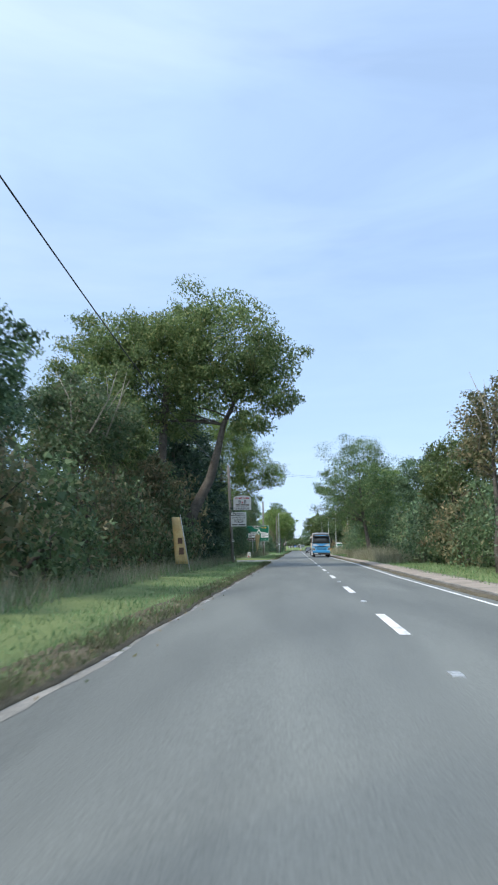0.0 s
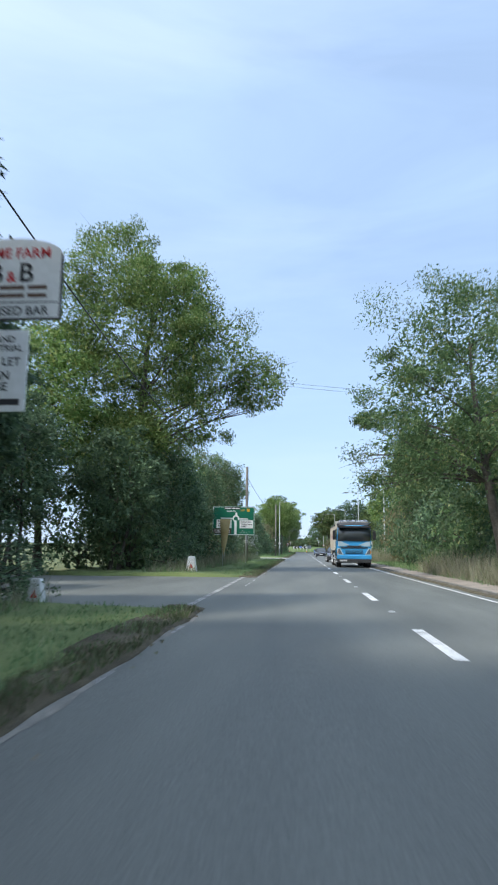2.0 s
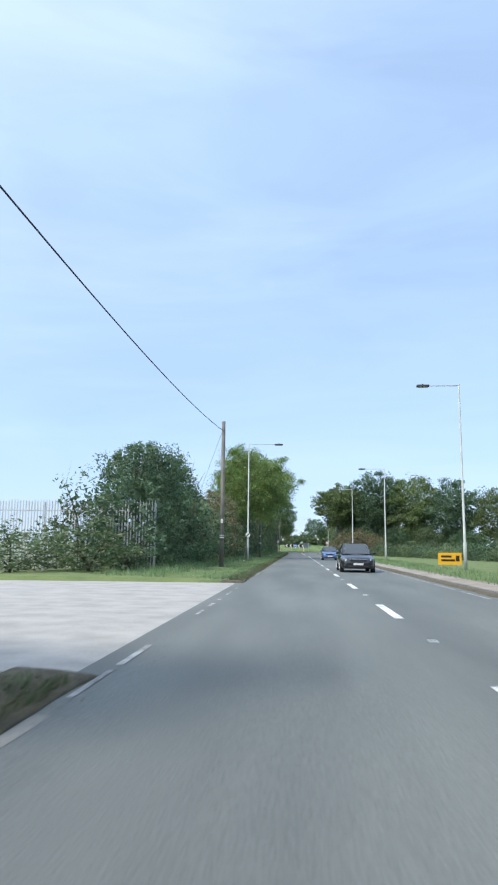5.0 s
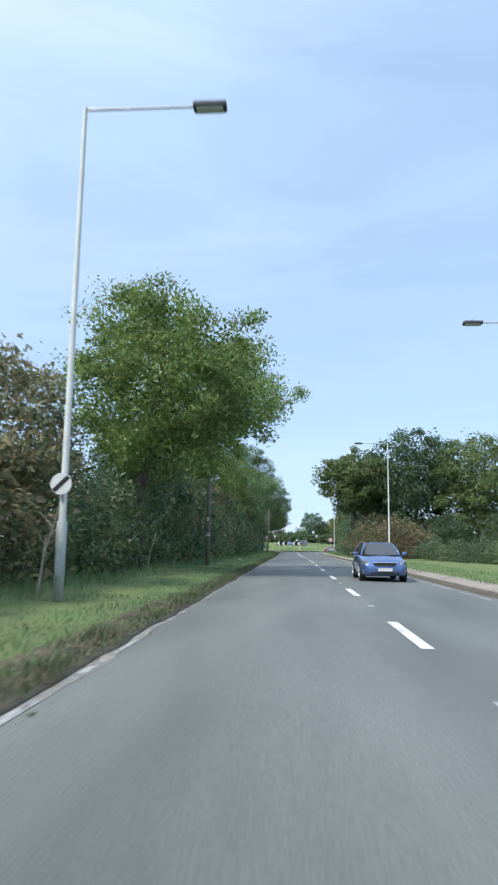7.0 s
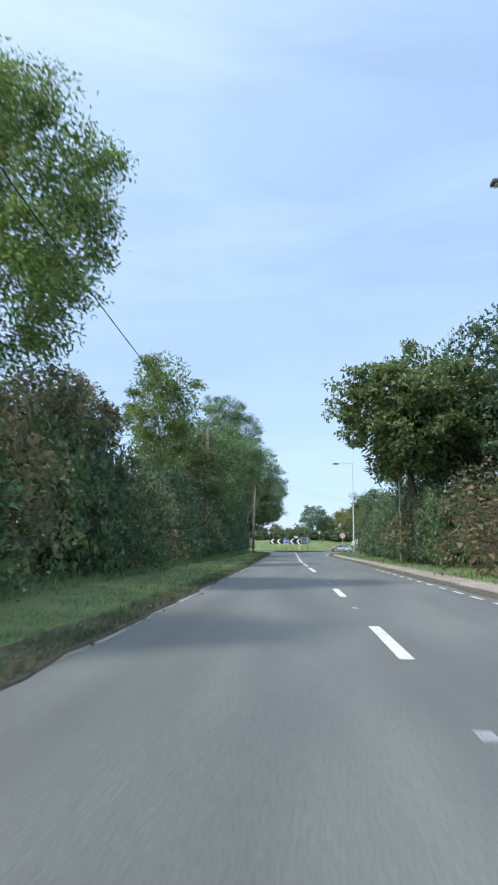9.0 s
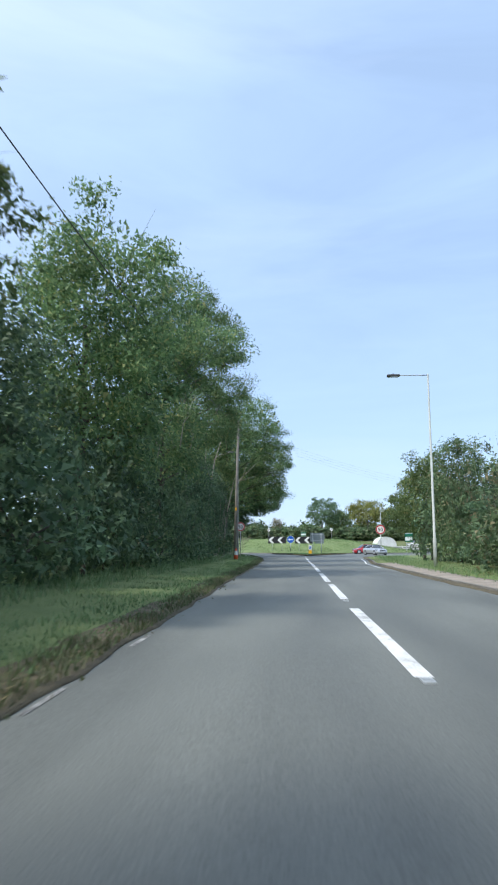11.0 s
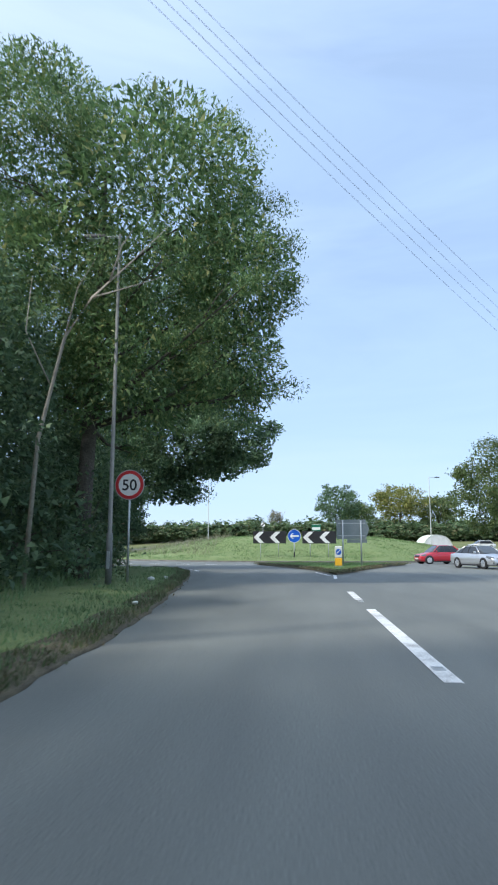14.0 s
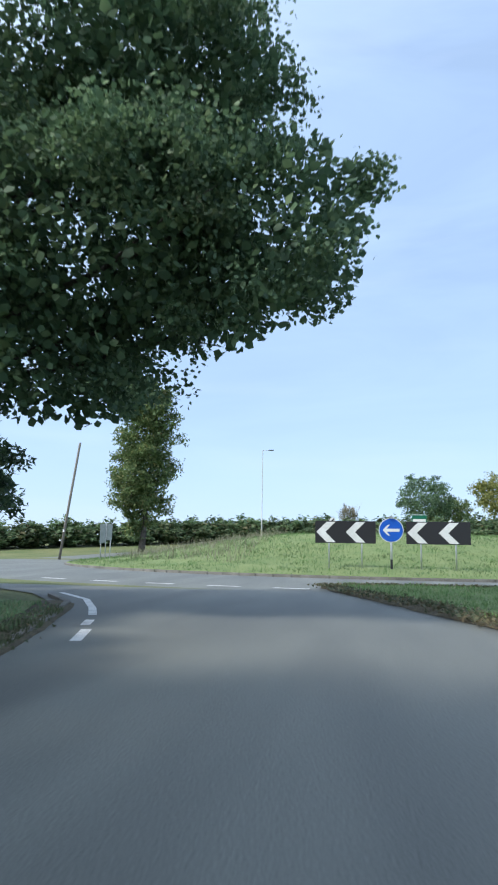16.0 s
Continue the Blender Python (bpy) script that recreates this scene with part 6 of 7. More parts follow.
for s in (-0.5, 0.5):
    part("leg", tube(bmesh.new(), [(s, 0.02, -0.1), (s, 0.02, 0.95)], 0.02, 6), GALV, yn)
    part("stay", tube(bmesh.new(), [(s, 0.45, -0.08), (s, 0.03, 0.9)], 0.015, 6), GALV, yn)

# feather flags and a painted marker
fl = thing("banner_flag", -5.3, 25.1, 0.1, 0, "leaning faded ochre banner on a thin pole", "banner")
part("pole", tube(bmesh.new(), [(0.05, 0, -0.1), (-0.2, 0, 1.2), (-0.52, 0, 2.95)], 0.022, 8), GALV, fl, smooth=True)
bm = bmesh.new()
sheet(bm, [[(-0.05 - 0.48 * f + 0.02 * math.sin(9 * g), 0.03 * math.sin(7 * f + 5 * g), 0.42 + 2.4 * f) if g == 0 else (-0.05 - 0.48 * f - g * (0.68 - 0.24 * f), 0.05 * math.sin(5 * f + 4 * g), 0.42 + 2.4 * f) for g in (0, 0.33, 0.66, 1)] for f in (i / 10 for i in range(11))])
bn = part("banner", bm, BANNER, fl, smooth=True)
for mod in (bn.modifiers.new("thick", "SOLIDIFY"),):
    mod.thickness = 0.006
part("text_bar", boxes((-0.55, -0.30, -0.075, -0.062, 0.9, 1.25), (-0.62, -0.38, -0.075, -0.062, 1.45, 1.75)), SIGN_BROWN, fl)
f2 = thing("banner_flag", -5.15, 80.5, 0.1, 0, "pointed faded ochre pennant on a thin pole", "banner")
part("pole", tube(bmesh.new(), [(0.0, 0, -0.1), (0.03, 0, 3.05)], 0.02, 8), GALV, f2, smooth=True)
bm = bmesh.new()
sheet(bm, [[(-0.03 - 0.16 * f + g * (0.08 + 0.6 * f ** 0.8), -0.03 + 0.04 * math.sin(5 * f + 4 * g), 0.72 + 2.3 * f) for g in (0, 0.5, 1)] for f in (i / 10 for i in range(11))])
bn = part("banner", bm, BANNER, f2, smooth=True)
mod = bn.modifiers.new("thick", "SOLIDIFY")
mod.thickness = 0.006
mk = thing("marker_block", -5.45, 70.2, 0.08, 0, "white painted tapered concrete block with a red triangle", "marker")
bm = bmesh.new()
rows = []
for z, hx, hy in ((-0.05, 0.27, 0.24), (0.12, 0.262, 0.23), (0.5, 0.2, 0.17), (0.74, 0.16, 0.135), (0.79, 0.135, 0.11)):
    c = 0.035
    ring = [(hx - c, -hy), (hx, -hy + c), (hx, hy - c), (hx - c, hy), (-hx + c, hy), (-hx, hy - c), (-hx, -hy + c), (-hx + c, -hy)]
    rows.append([(x + 0.012 * noise.noise((x * 5, z * 4, 1)), y + 0.012 * noise.noise((y * 5, z * 4, 2)), z) for x, y in ring + ring[:1]])
sheet(bm, rows)
bm.faces.new([bm.verts.new(p) for p in rows[-1][:8]])
bmesh.ops.remove_doubles(bm, verts=bm.verts[:], dist=0.001)
bmesh.ops.recalc_face_normals(bm, faces=bm.faces[:])
part("block", bm, SIGN_WHITE, mk)
bm = prism(bmesh.new(), [(-0.11, 0.22), (0.11, 0.22), (0.0, 0.44)], -0.006, 0.004)
for v in bm.verts:
    v.co.y += -0.243 + 0.158 * (v.co.z - 0.12)
part("triangle", bm, SIGN_RED, mk, "red triangle")
copy_thing(mk, pose(-5.5, 51.0, 0.08) @ Matrix.Scale(0.66, 4))


def traffic_cone(x, y, rz):
    t = thing("traffic_cone", x, y, 0.075, rz, "tall orange traffic cone with a white band in the grass", "traffic cone", "traffic cones by the pole")
    part("base", boxes((-0.23, 0.23, -0.23, 0.23, -0.02, 0.04), bevel=0.02), RUBBER, t, "black rubber base")
    part("body", tube(bmesh.new(), [(0, 0, 0.03), (0, 0, 0.36), (0, 0, 0.98), (0, 0, 1.0)], [0.19, 0.148, 0.045, 0.03], 20), CONE_RED, t, smooth=True)
    part("sleeve", tube(bmesh.new(), [(0, 0, 0.40), (0, 0, 0.76)], [0.146, 0.088], 20, False), SIGN_WHITE, t, "white reflective sleeve", smooth=True)
    return t


traffic_cone(-5.1, 310.2, 12)
traffic_cone(-5.35, 313.6, 40)

# palisade fence of the yard
fe = thing("palisade_fence", -7.4, 148.0, 0.05, 0, "grey steel palisade fence behind brambles", "fence")
pale = finish(prism(bmesh.new(), [(-0.035, 0.05), (0.035, 0.05), (0.035, 3.45), (0.0, 3.6), (-0.035, 3.45)], 0.0, 0.012), "pale", GALV)
for i in range(95):
    o = new("pale", pale)
    o.parent = fe
    o.location = (-0.155 * i, 0, 0)
for z in (0.7, 3.0):
    part("rail", boxes((-14.9, 0.1, 0.015, 0.06, z, z + 0.05)), GALV, fe)
for i in range(6):
    part("fence_post", boxes((-2.9 * i - 0.05, -2.9 * i + 0.05, 0.065, 0.16, -0.1, 3.45)), GALV, fe)

# white tent and rails beyond the roundabout
te = thing("tent", 21.5, 417.0, land(21.5, 417) - 0.05, 10, "low pale green canvas tent beyond the roundabout", "tent")
bm = bmesh.new()
sheet(bm, [[(2.4 * math.cos(a), yv, 2.3 * math.sin(a) ** 0.8 if math.sin(a) > 0 else 0.0) for a in (math.pi * i / 12 for i in range(13))] for yv in (-2.0, -1.0, 0, 1.0, 2.0)])
tc = part("canopy", bm, mat("canvas", (0.55, 0.62, 0.50), 0.8, 0, (0.66, 0.70, 0.60), 1.0, 0.1, 9.0), te, smooth=True)
md = tc.modifiers.new("thick", "SOLIDIFY")
md.thickness = 0.03
bm = bmesh.new()
bm.faces.new([bm.verts.new((2.36 * math.cos(a), -1.95, 2.25 * math.sin(a) ** 0.8 if math.sin(a) > 0 else 0.0)) for a in (math.pi * i / 12 for i in range(13))])
part("end_wall", bm, SIGN_WHITE, te)
rl = thing("rail_fence", 30.0, 400.0, land(30, 400), -12, "white painted rail fence beside the exit road", "fence")
for i in range(9):
    part("post", boxes((i * 2.2 - 9, i * 2.2 - 8.9, -0.05, 0.05, -0.2, 1.15)), SIGN_WHITE, rl)
for z in (0.5, 1.0):
    part("rail", boxes((-9, 8.7, -0.075, -0.052, z, z + 0.1)), SIGN_WHITE, rl)

# ---- vehicles ----
def loft(bm, stations):
    """A closed body through rounded sections (y, bottom, top, half width)."""
    rings = []
    for y, zb, zt, w in stations:
        h = zt - zb
        sec = [(-0.86 * w, zb), (-0.97 * w, zb + 0.10 * h), (-w, zb + 0.35 * h), (-0.985 * w, zb + 0.68 * h), (-0.93 * w, zb + 0.90 * h), (-0.80 * w, zt - 0.01 * h), (-0.4 * w, zt + 0.015), (0.0, zt + 0.022)]
        sec = sec + [(-x, z) for x, z in sec[-2::-1]]
        rings.append([bm.verts.new((x, y, z)) for x, z in sec])
    for a, b in zip(rings, rings[1:]):
        n = len(a)
        for k in range(n):
            bm.faces.new((a[k], a[(k + 1) % n], b[(k + 1) % n], b[k]))
    bm.faces.new(rings[0][::-1])
    bm.faces.new(rings[-1])
    bmesh.ops.recalc_face_normals(bm, faces=bm.faces[:])
    return bm


def wheel(parent, x, y, r, w, side):
    t = part("wheel", tube(bmesh.new(), [(x - w / 2, y, r), (x - w / 2 + 0.03, y, r), (x + w / 2 - 0.03, y, r), (x + w / 2, y, r)], [r * 0.9, r, r, r * 0.9], 28), RUBBER, parent, smooth=False)
    xo = x + side * (w / 2 + 0.004)
    part("rim", tube(bmesh.new(), [(xo - side * 0.03, y, r), (xo, y, r), (xo + side * 0.006, y, r)], [r * 0.66, r * 0.66, r * 0.60], 24), ALLOY, t)
    bm = bmesh.new()
    for i in range(5):
        a = 2 * math.pi * i / 5 + 0.3
        tube(bm, [(xo + side * 0.012, y + 0.1 * r * math.cos(a), r + 0.1 * r * math.sin(a)), (xo + side * 0.012, y + 0.58 * r * math.cos(a), r + 0.58 * r * math.sin(a))], [0.02, 0.03], 6)
    part("spokes", bm, GALV, t)
    return t


def car(name, label, x, y, rz, paint, L=4.6, W=1.8, H=1.45, rear="saloon", grille=CHROME, rails=False, base=0.004):
    """A car with its nose towards -y."""
    t = thing(name, x, y, crown_z(x, y) if y < 300 else base, rz, label, "car")
    w = W / 2
    rb = {"saloon": 0.90, "estate": 0.975, "hatch": 0.965}[rear]
    rr = {"saloon": 0.70, "estate": 0.90, "hatch": 0.80}[rear]
    back = 0.99 if rear != "hatch" else 0.97
    # sections (along, bottom, shoulder, crown, half width): a bonnet that falls to a rounded nose
    secs = ((0.0, 0.34, 0.50, 0.56, 0.66), (0.008, 0.27, 0.58, 0.66, 0.78), (0.025, 0.22, 0.65, 0.74, 0.87), (0.055, 0.20, 0.70, 0.795, 0.935), (0.11, 0.19, 0.755, 0.86, 0.975), (0.18, 0.19, 0.81, 0.915, 0.995), (0.25, 0.19, 0.865, 0.96, 1.0), (0.29, 0.19, 0.90, 0.975, 1.0),
            (0.5, 0.19, 0.935, 0.985, 1.0), (0.75, 0.19, back - 0.05, back, 1.0), (0.90, 0.22, back - 0.06, back - 0.005, 0.975), (0.965, 0.26, back - 0.10, back - 0.06, 0.93), (0.99, 0.33, 0.80, 0.86, 0.88), (1.0, 0.42, 0.70, 0.76, 0.82))
    bm = bmesh.new()
    rings = []
    for f, zb, zs, zt, k in secs:
        q, m = k * w, zb + 0.55 * (zs - zb)
        half = [(0.84 * q, zb), (0.95 * q, zb + 0.12 * (zs - zb)), (0.985 * q, zb + 0.3 * (zs - zb)), (q, m), (0.985 * q, zs - 0.06), (0.955 * q, zs), (0.88 * q, zs + 0.45 * (zt - zs)), (0.66 * q, zs + 0.84 * (zt - zs)), (0.58 * q, zs + 0.86 * (zt - zs)), (0.3 * q, zt)]
        rings.append([bm.verts.new((-a, f * L, z)) for a, z in half] + [bm.verts.new((0, f * L, zt + 0.012))] + [bm.verts.new((a, f * L, z)) for a, z in half[::-1]])
    for a, b in zip(rings, rings[1:]):
        for i in range(len(a)):
            bm.faces.new((a[i], a[(i + 1) % len(a)], b[(i + 1) % len(a)], b[i]))
    bm.faces.new(rings[0][::-1])
    bm.faces.new(rings[-1])
    bmesh.ops.recalc_face_normals(bm, faces=bm.faces[:])
    part("body", bm, paint, t, smooth=True)
    # greenhouse: belt line, mid line and roof line, each from the screen back to the tail
    belt = [(0.70 * w, 0.245 * L, 0.965), (0.86 * w, 0.29 * L, 0.955), (0.93 * w, 0.40 * L, 0.945), (0.935 * w, 0.70 * L, 0.955), (0.86 * w, (rb - 0.05) * L, 0.965), (0.70 * w, rb * L, 0.97)]
    roof = [(0.50 * w, 0.425 * L, H - 0.045), (0.615 * w, 0.435 * L, H - 0.06), (0.69 * w, 0.49 * L, H - 0.045), (0.69 * w, 0.64 * L, H - 0.04), (0.64 * w, (rr - 0.02) * L, H - 0.075), (0.54 * w, rr * L, H - 0.06)]
    mid = [((a[0] + b[0]) / 2 + 0.03 * w, a[1] + (b[1] - a[1]) * 0.47, (a[2] + b[2]) / 2 + 0.012) for a, b in zip(belt, roof)]
    bm = bmesh.new()
    loops = [[bm.verts.new((-a, b, c)) for a, b, c in ln] + [bm.verts.new((a, b, c)) for a, b, c in ln[::-1]] for ln in (belt, mid, roof)]
    for lo, hi in zip(loops, loops[1:]):
        for i in range(12):
            bm.faces.new((lo[i], lo[(i + 1) % 12], hi[(i + 1) % 12], hi[i]))
    bm.faces.new(loops[2])
    bmesh.ops.recalc_face_normals(bm, faces=bm.faces[:])
    part("windows", bm, CAR_GLASS, t, "dark tinted glass")
    # the windscreen lies on the glass; its paler colour stands in for reflected sky and lit interior
    bm = bmesh.new()
    sheet(bm, [[(s * a * 0.97, b - 0.012, c + 0.012) for s, (a, b, c) in ((-1, ln[1]), (-1, ln[0]), (1, ln[0]), (1, ln[1]))] for ln in (belt, mid, roof)])
    part("windscreen", bm, SCREEN_GLASS, t).modifiers.new("thick", "SOLIDIFY").thickness = 0.006
    bm = bmesh.new()
    sheet(bm, [[(s * a * k, b + (0.02 if i == 0 else 0), c + 0.014 + 0.035 * (1 - k * k)) for s, k in ((-1, 1.02), (-1, 0.85), (-1, 0.5), (1, 0.0), (1, 0.5), (1, 0.85), (1, 1.02))] for i, (a, b, c) in enumerate(roof)])
    rf = part("roof", bm, paint, t, smooth=True)
    rf.modifiers.new("thick", "SOLIDIFY").thickness = 0.03
    for s in (-1, 1):
        for i, thick in ((1, 0.032), (3, 0.022), (4, 0.05)):
            part("pillar", tube(bmesh.new(), [(s * q[i][0], q[i][1], q[i][2]) for q in (belt, mid, roof)], thick, 6), paint if i != 3 else PLASTIC, t, smooth=True)
        part("pillar", tube(bmesh.new(), [(s * 0.938 * w, 0.54 * L, 0.95), (s * 0.845 * w, 0.54 * L, (H + 0.95) / 2), (s * 0.70 * w, 0.54 * L, H - 0.04)], 0.022, 6), PLASTIC, t)
        x0, x1 = sorted((s * (w - 0.01), s * (w + 0.17)))
        part("wing_mirror", boxes((x0, x1, 0.325 * L, 0.325 * L + 0.11, 0.95, 1.08), bevel=0.04), paint, t, smooth=True)
        # swept headlamp, flush with the corner of the nose
        lamp = []
        for f, zlo, zhi, k0, k1 in ((0.022, 0.595, 0.70, 0.50, 0.80), (0.040, 0.60, 0.735, 0.58, 0.90), (0.075, 0.635, 0.765, 0.80, 0.955), (0.12, 0.70, 0.785, 0.94, 0.985)):
            lamp.append([(s * k0 * w, (f - 0.012) * L, zlo), (s * k1 * w, f * L, zlo + 0.015), (s * k1 * 0.985 * w, f * L, zhi), (s * k0 * w, (f + 0.004) * L, zhi + 0.012)])
        bm = bmesh.new()
        sheet(bm, [r + r[:1] for r in lamp])
        bm.faces.new([bm.verts.new(p) for p in lamp[0]])
        bm.faces.new([bm.verts.new(p) for p in lamp[-1]])
        bmesh.ops.remove_doubles(bm, verts=bm.verts[:], dist=0.002)
        bmesh.ops.recalc_face_normals(bm, faces=bm.faces[:])
        hl = part("headlight", bm, HEADLAMP, t)
        part("reflector", tube(bmesh.new(), [(s * 0.70 * w, 0.012 * L, 0.652), (s * 0.70 * w, 0.0165 * L, 0.652)], 0.042, 16), LAMP_GLASS, hl)
        part("fog_lamp", boxes((s * 0.70 * w - 0.12, s * 0.70 * w + 0.12, 0.006 * L, 0.03 * L, 0.35, 0.41), bevel=0.015), grille if rails else DARK_STEEL, t)
        part("tail_lamp", boxes((s * 0.78 * w - 0.09, s * 0.78 * w + 0.09, 0.965 * L, 0.99 * L, 0.70, 0.88), bevel=0.02), TAIL_RED, t)
        part("sill", boxes((s * w * 0.96 - 0.02, s * w * 0.96 + 0.02, 0.25 * L, 0.72 * L, 0.18, 0.26), bevel=0.01), PLASTIC, t)
        for z, y0, y1 in ((0.86, 0.41, 0.52), (0.87, 0.60, 0.70)):
            xh = sorted((s * 0.985 * w, s * 1.008 * w))
            part("door_handle", boxes((xh[0], xh[1], (y1 - 0.035) * L, y1 * L, z - 0.06, z - 0.035), bevel=0.005), paint, t)
        for yy in (0.185 * L, 0.785 * L):
            # solid black disc stands in for the shaded hollow of the arch
            part("wheel_arch_shade", tube(bmesh.new(), [(s * w * 0.90, yy, 0.34), (s * (w + 0.004), yy, 0.34)], 0.365, 28), PLASTIC, t)
            wheel(t, s * (w - 0.10), yy, 0.325, 0.22, s)
    if rails:
        gr = part("grille", prism(bmesh.new(), [(-0.44 * w, 0.735), (0.44 * w, 0.735), (0.38 * w, 0.50), (0.30 * w, 0.475), (-0.30 * w, 0.475), (-0.38 * w, 0.50)], -0.03, 0.05), PLASTIC, t)
        for i, z in enumerate((0.535, 0.595, 0.655)):
            part("grille_bar", boxes((-(0.36 + 0.025 * i) * w, (0.36 + 0.025 * i) * w, -0.05, -0.031, z - 0.014, z + 0.014), bevel=0.005), grille, gr)
        part("grille_surround", tube(bmesh.new(), [(-0.44 * w, -0.035, 0.735), (0.44 * w, -0.035, 0.735), (0.38 * w, -0.035, 0.50), (0.30 * w, -0.035, 0.475), (-0.30 * w, -0.035, 0.475), (-0.38 * w, -0.035, 0.50), (-0.44 * w, -0.035, 0.735)], 0.016, 6), grille, gr)
        for s in (-1, 1):
            part("roof_rail", tube(bmesh.new(), [(s * 0.62 * w, 0.47 * L, H - 0.02), (s * 0.64 * w, 0.49 * L, H + 0.035), (s * 0.63 * w, 0.82 * L, H + 0.02), (s * 0.60 * w, 0.85 * L, H - 0.05)], 0.016, 6), CHROME, t)
        part("lower_trim", boxes((-0.62 * w, 0.62 * w, -0.012, 0.01, 0.255, 0.275), bevel=0.004), CHROME, t)
        part("badge", tube(bmesh.new(), [(0, -0.06, 0.61), (0, -0.051, 0.61)], 0.07, 16), CHROME, gr)
    else:
        gr = part("grille", prism(bmesh.new(), [(-0.50 * w, 0.69), (0.50 * w, 0.69), (0.44 * w, 0.585), (0.36 * w, 0.565), (-0.36 * w, 0.565), (-0.44 * w, 0.585)], -0.012, 0.05), PLASTIC, t)
        part("grille_surround", tube(bmesh.new(), [(-0.50 * w, -0.016, 0.695), (-0.1 * w, -0.03, 0.705), (0.1 * w, -0.03, 0.705), (0.50 * w, -0.016, 0.695)], 0.013, 6), CHROME, gr)
        for i in range(-6, 7):
            part("grille_bar", boxes((i * 0.062 * w - 0.005, i * 0.062 * w + 0.005, -0.02, -0.013, 0.58, 0.68)), DARK_STEEL, gr)
    part("lower_grille", boxes((-0.60 * w, 0.60 * w, -0.012, 0.08, 0.27, 0.36), bevel=0.015), PLASTIC, t)
    part("number_plate", boxes((-0.26, 0.26, -0.052, -0.035, 0.385, 0.495)), PLATE_BAR, t)
    part("wiper", tube(bmesh.new(), [(-0.45 * w, 0.255 * L, 0.99), (0.25 * w, 0.268 * L, 1.01)], 0.01, 5), PLASTIC, t)
    return t


car("estate_car", "slate grey estate car with a chrome grille and roof rails", 3.35, 106.0, 0, SLATE_PAINT, 4.85, 1.85, 1.47, "estate", rails=True)
car("estate_car", "black estate car on the oncoming lane", 3.1, 150.0, 0, BLACK_PAINT, 4.6, 1.84, 1.55, "estate")
car("hatchback_car", "metallic blue hatchback on the oncoming lane", 3.45, 188.0, 0, BLUE_PAINT, 4.3, 1.72, 1.46, "hatch", PLASTIC)
car("hatchback_car", "bright red small hatchback on the roundabout", 9.3, 361.3, -76, RED_PAINT, 3.75, 1.70, 1.52, "hatch", PLASTIC)
car("saloon_car", "silver saloon leaving the roundabout", 12.2, 347.5, 20, SILVER_PAINT, 4.7, 1.81, 1.44, "saloon")

car("hatchback_car", "white car parked beside the tent", 26.8, 416.0, -80, WHITE_PAINT, 4.3, 1.78, 1.5, "hatch", PLASTIC, base=land(24.8, 416) - 0.02)

# tipper lorry
tk = thing("tipper_lorry", 3.62, 86.0, 0.02, 0, "blue and grey tipper lorry on the oncoming lane", "lorry")
part("cab", loft(bmesh.new(), [(0.0, 0.75, 2.92, 1.12), (0.10, 0.62, 3.0, 1.22), (0.5, 0.60, 3.08, 1.24), (1.95, 0.60, 3.08, 1.24), (2.05, 0.7, 3.0, 1.2)]), CAB_BLUE, tk, smooth=False)
bm = bmesh.new()
sheet(bm, [[(-1.17, -0.035, 1.88), (-0.5, -0.06, 1.88), (0.5, -0.06, 1.88), (1.17, -0.035, 1.88)], [(-1.14, -0.03, 2.76), (-0.5, -0.05, 2.78), (0.5, -0.05, 2.78), (1.14, -0.03, 2.76)]])
ws = part("windscreen", bm, SCREEN_GLASS, tk, smooth=True)
ws.modifiers.new("thick", "SOLIDIFY").thickness = 0.02
part("sun_visor", boxes((-1.18, 1.18, -0.24, 0.02, 2.78, 2.94), bevel=0.03), PLASTIC, tk)
part("black_panel", boxes((-0.95, 0.95, -0.035, 0.03, 1.36, 1.43), bevel=0.008), PLASTIC, tk)
gr = part("grille", boxes((-0.62, 0.62, -0.04, 0.03, 0.98, 1.22), bevel=0.015), PLASTIC, tk)
for z in (1.02, 1.09, 1.16):
    part("grille_bar", boxes((-0.6, 0.6, -0.055, -0.041, z, z + 0.035), bevel=0.005), CAB_BLUE, gr)
part("bonnet_flash", prism(bmesh.new(), [(-1.14, 1.84), (-0.95, 1.84), (-0.30, 1.60), (-0.75, 1.50), (-1.14, 1.50)], -0.03, 0.0), CAB_PALE, tk)
part("bonnet_flash", prism(bmesh.new(), [(1.14, 1.84), (0.95, 1.84), (0.30, 1.60), (0.75, 1.50), (1.14, 1.50)], -0.03, 0.0), CAB_PALE, tk)
part("badge_bar", boxes((-0.5, 0.5, -0.05, 0.0, 1.46, 1.54), bevel=0.01), DARK_STEEL, tk)
part("bumper", boxes((-1.22, 1.22, -0.08, 0.4, 0.60, 0.88), bevel=0.05), CAB_BLUE, tk)
part("lower_bumper", boxes((-1.18, 1.18, -0.06, 0.4, 0.34, 0.595), bevel=0.03), DARK_STEEL, tk)
part("number_plate", boxes((-1.02, -0.5, -0.095, -0.081, 0.44, 0.56)), PLATE_BAR, tk)
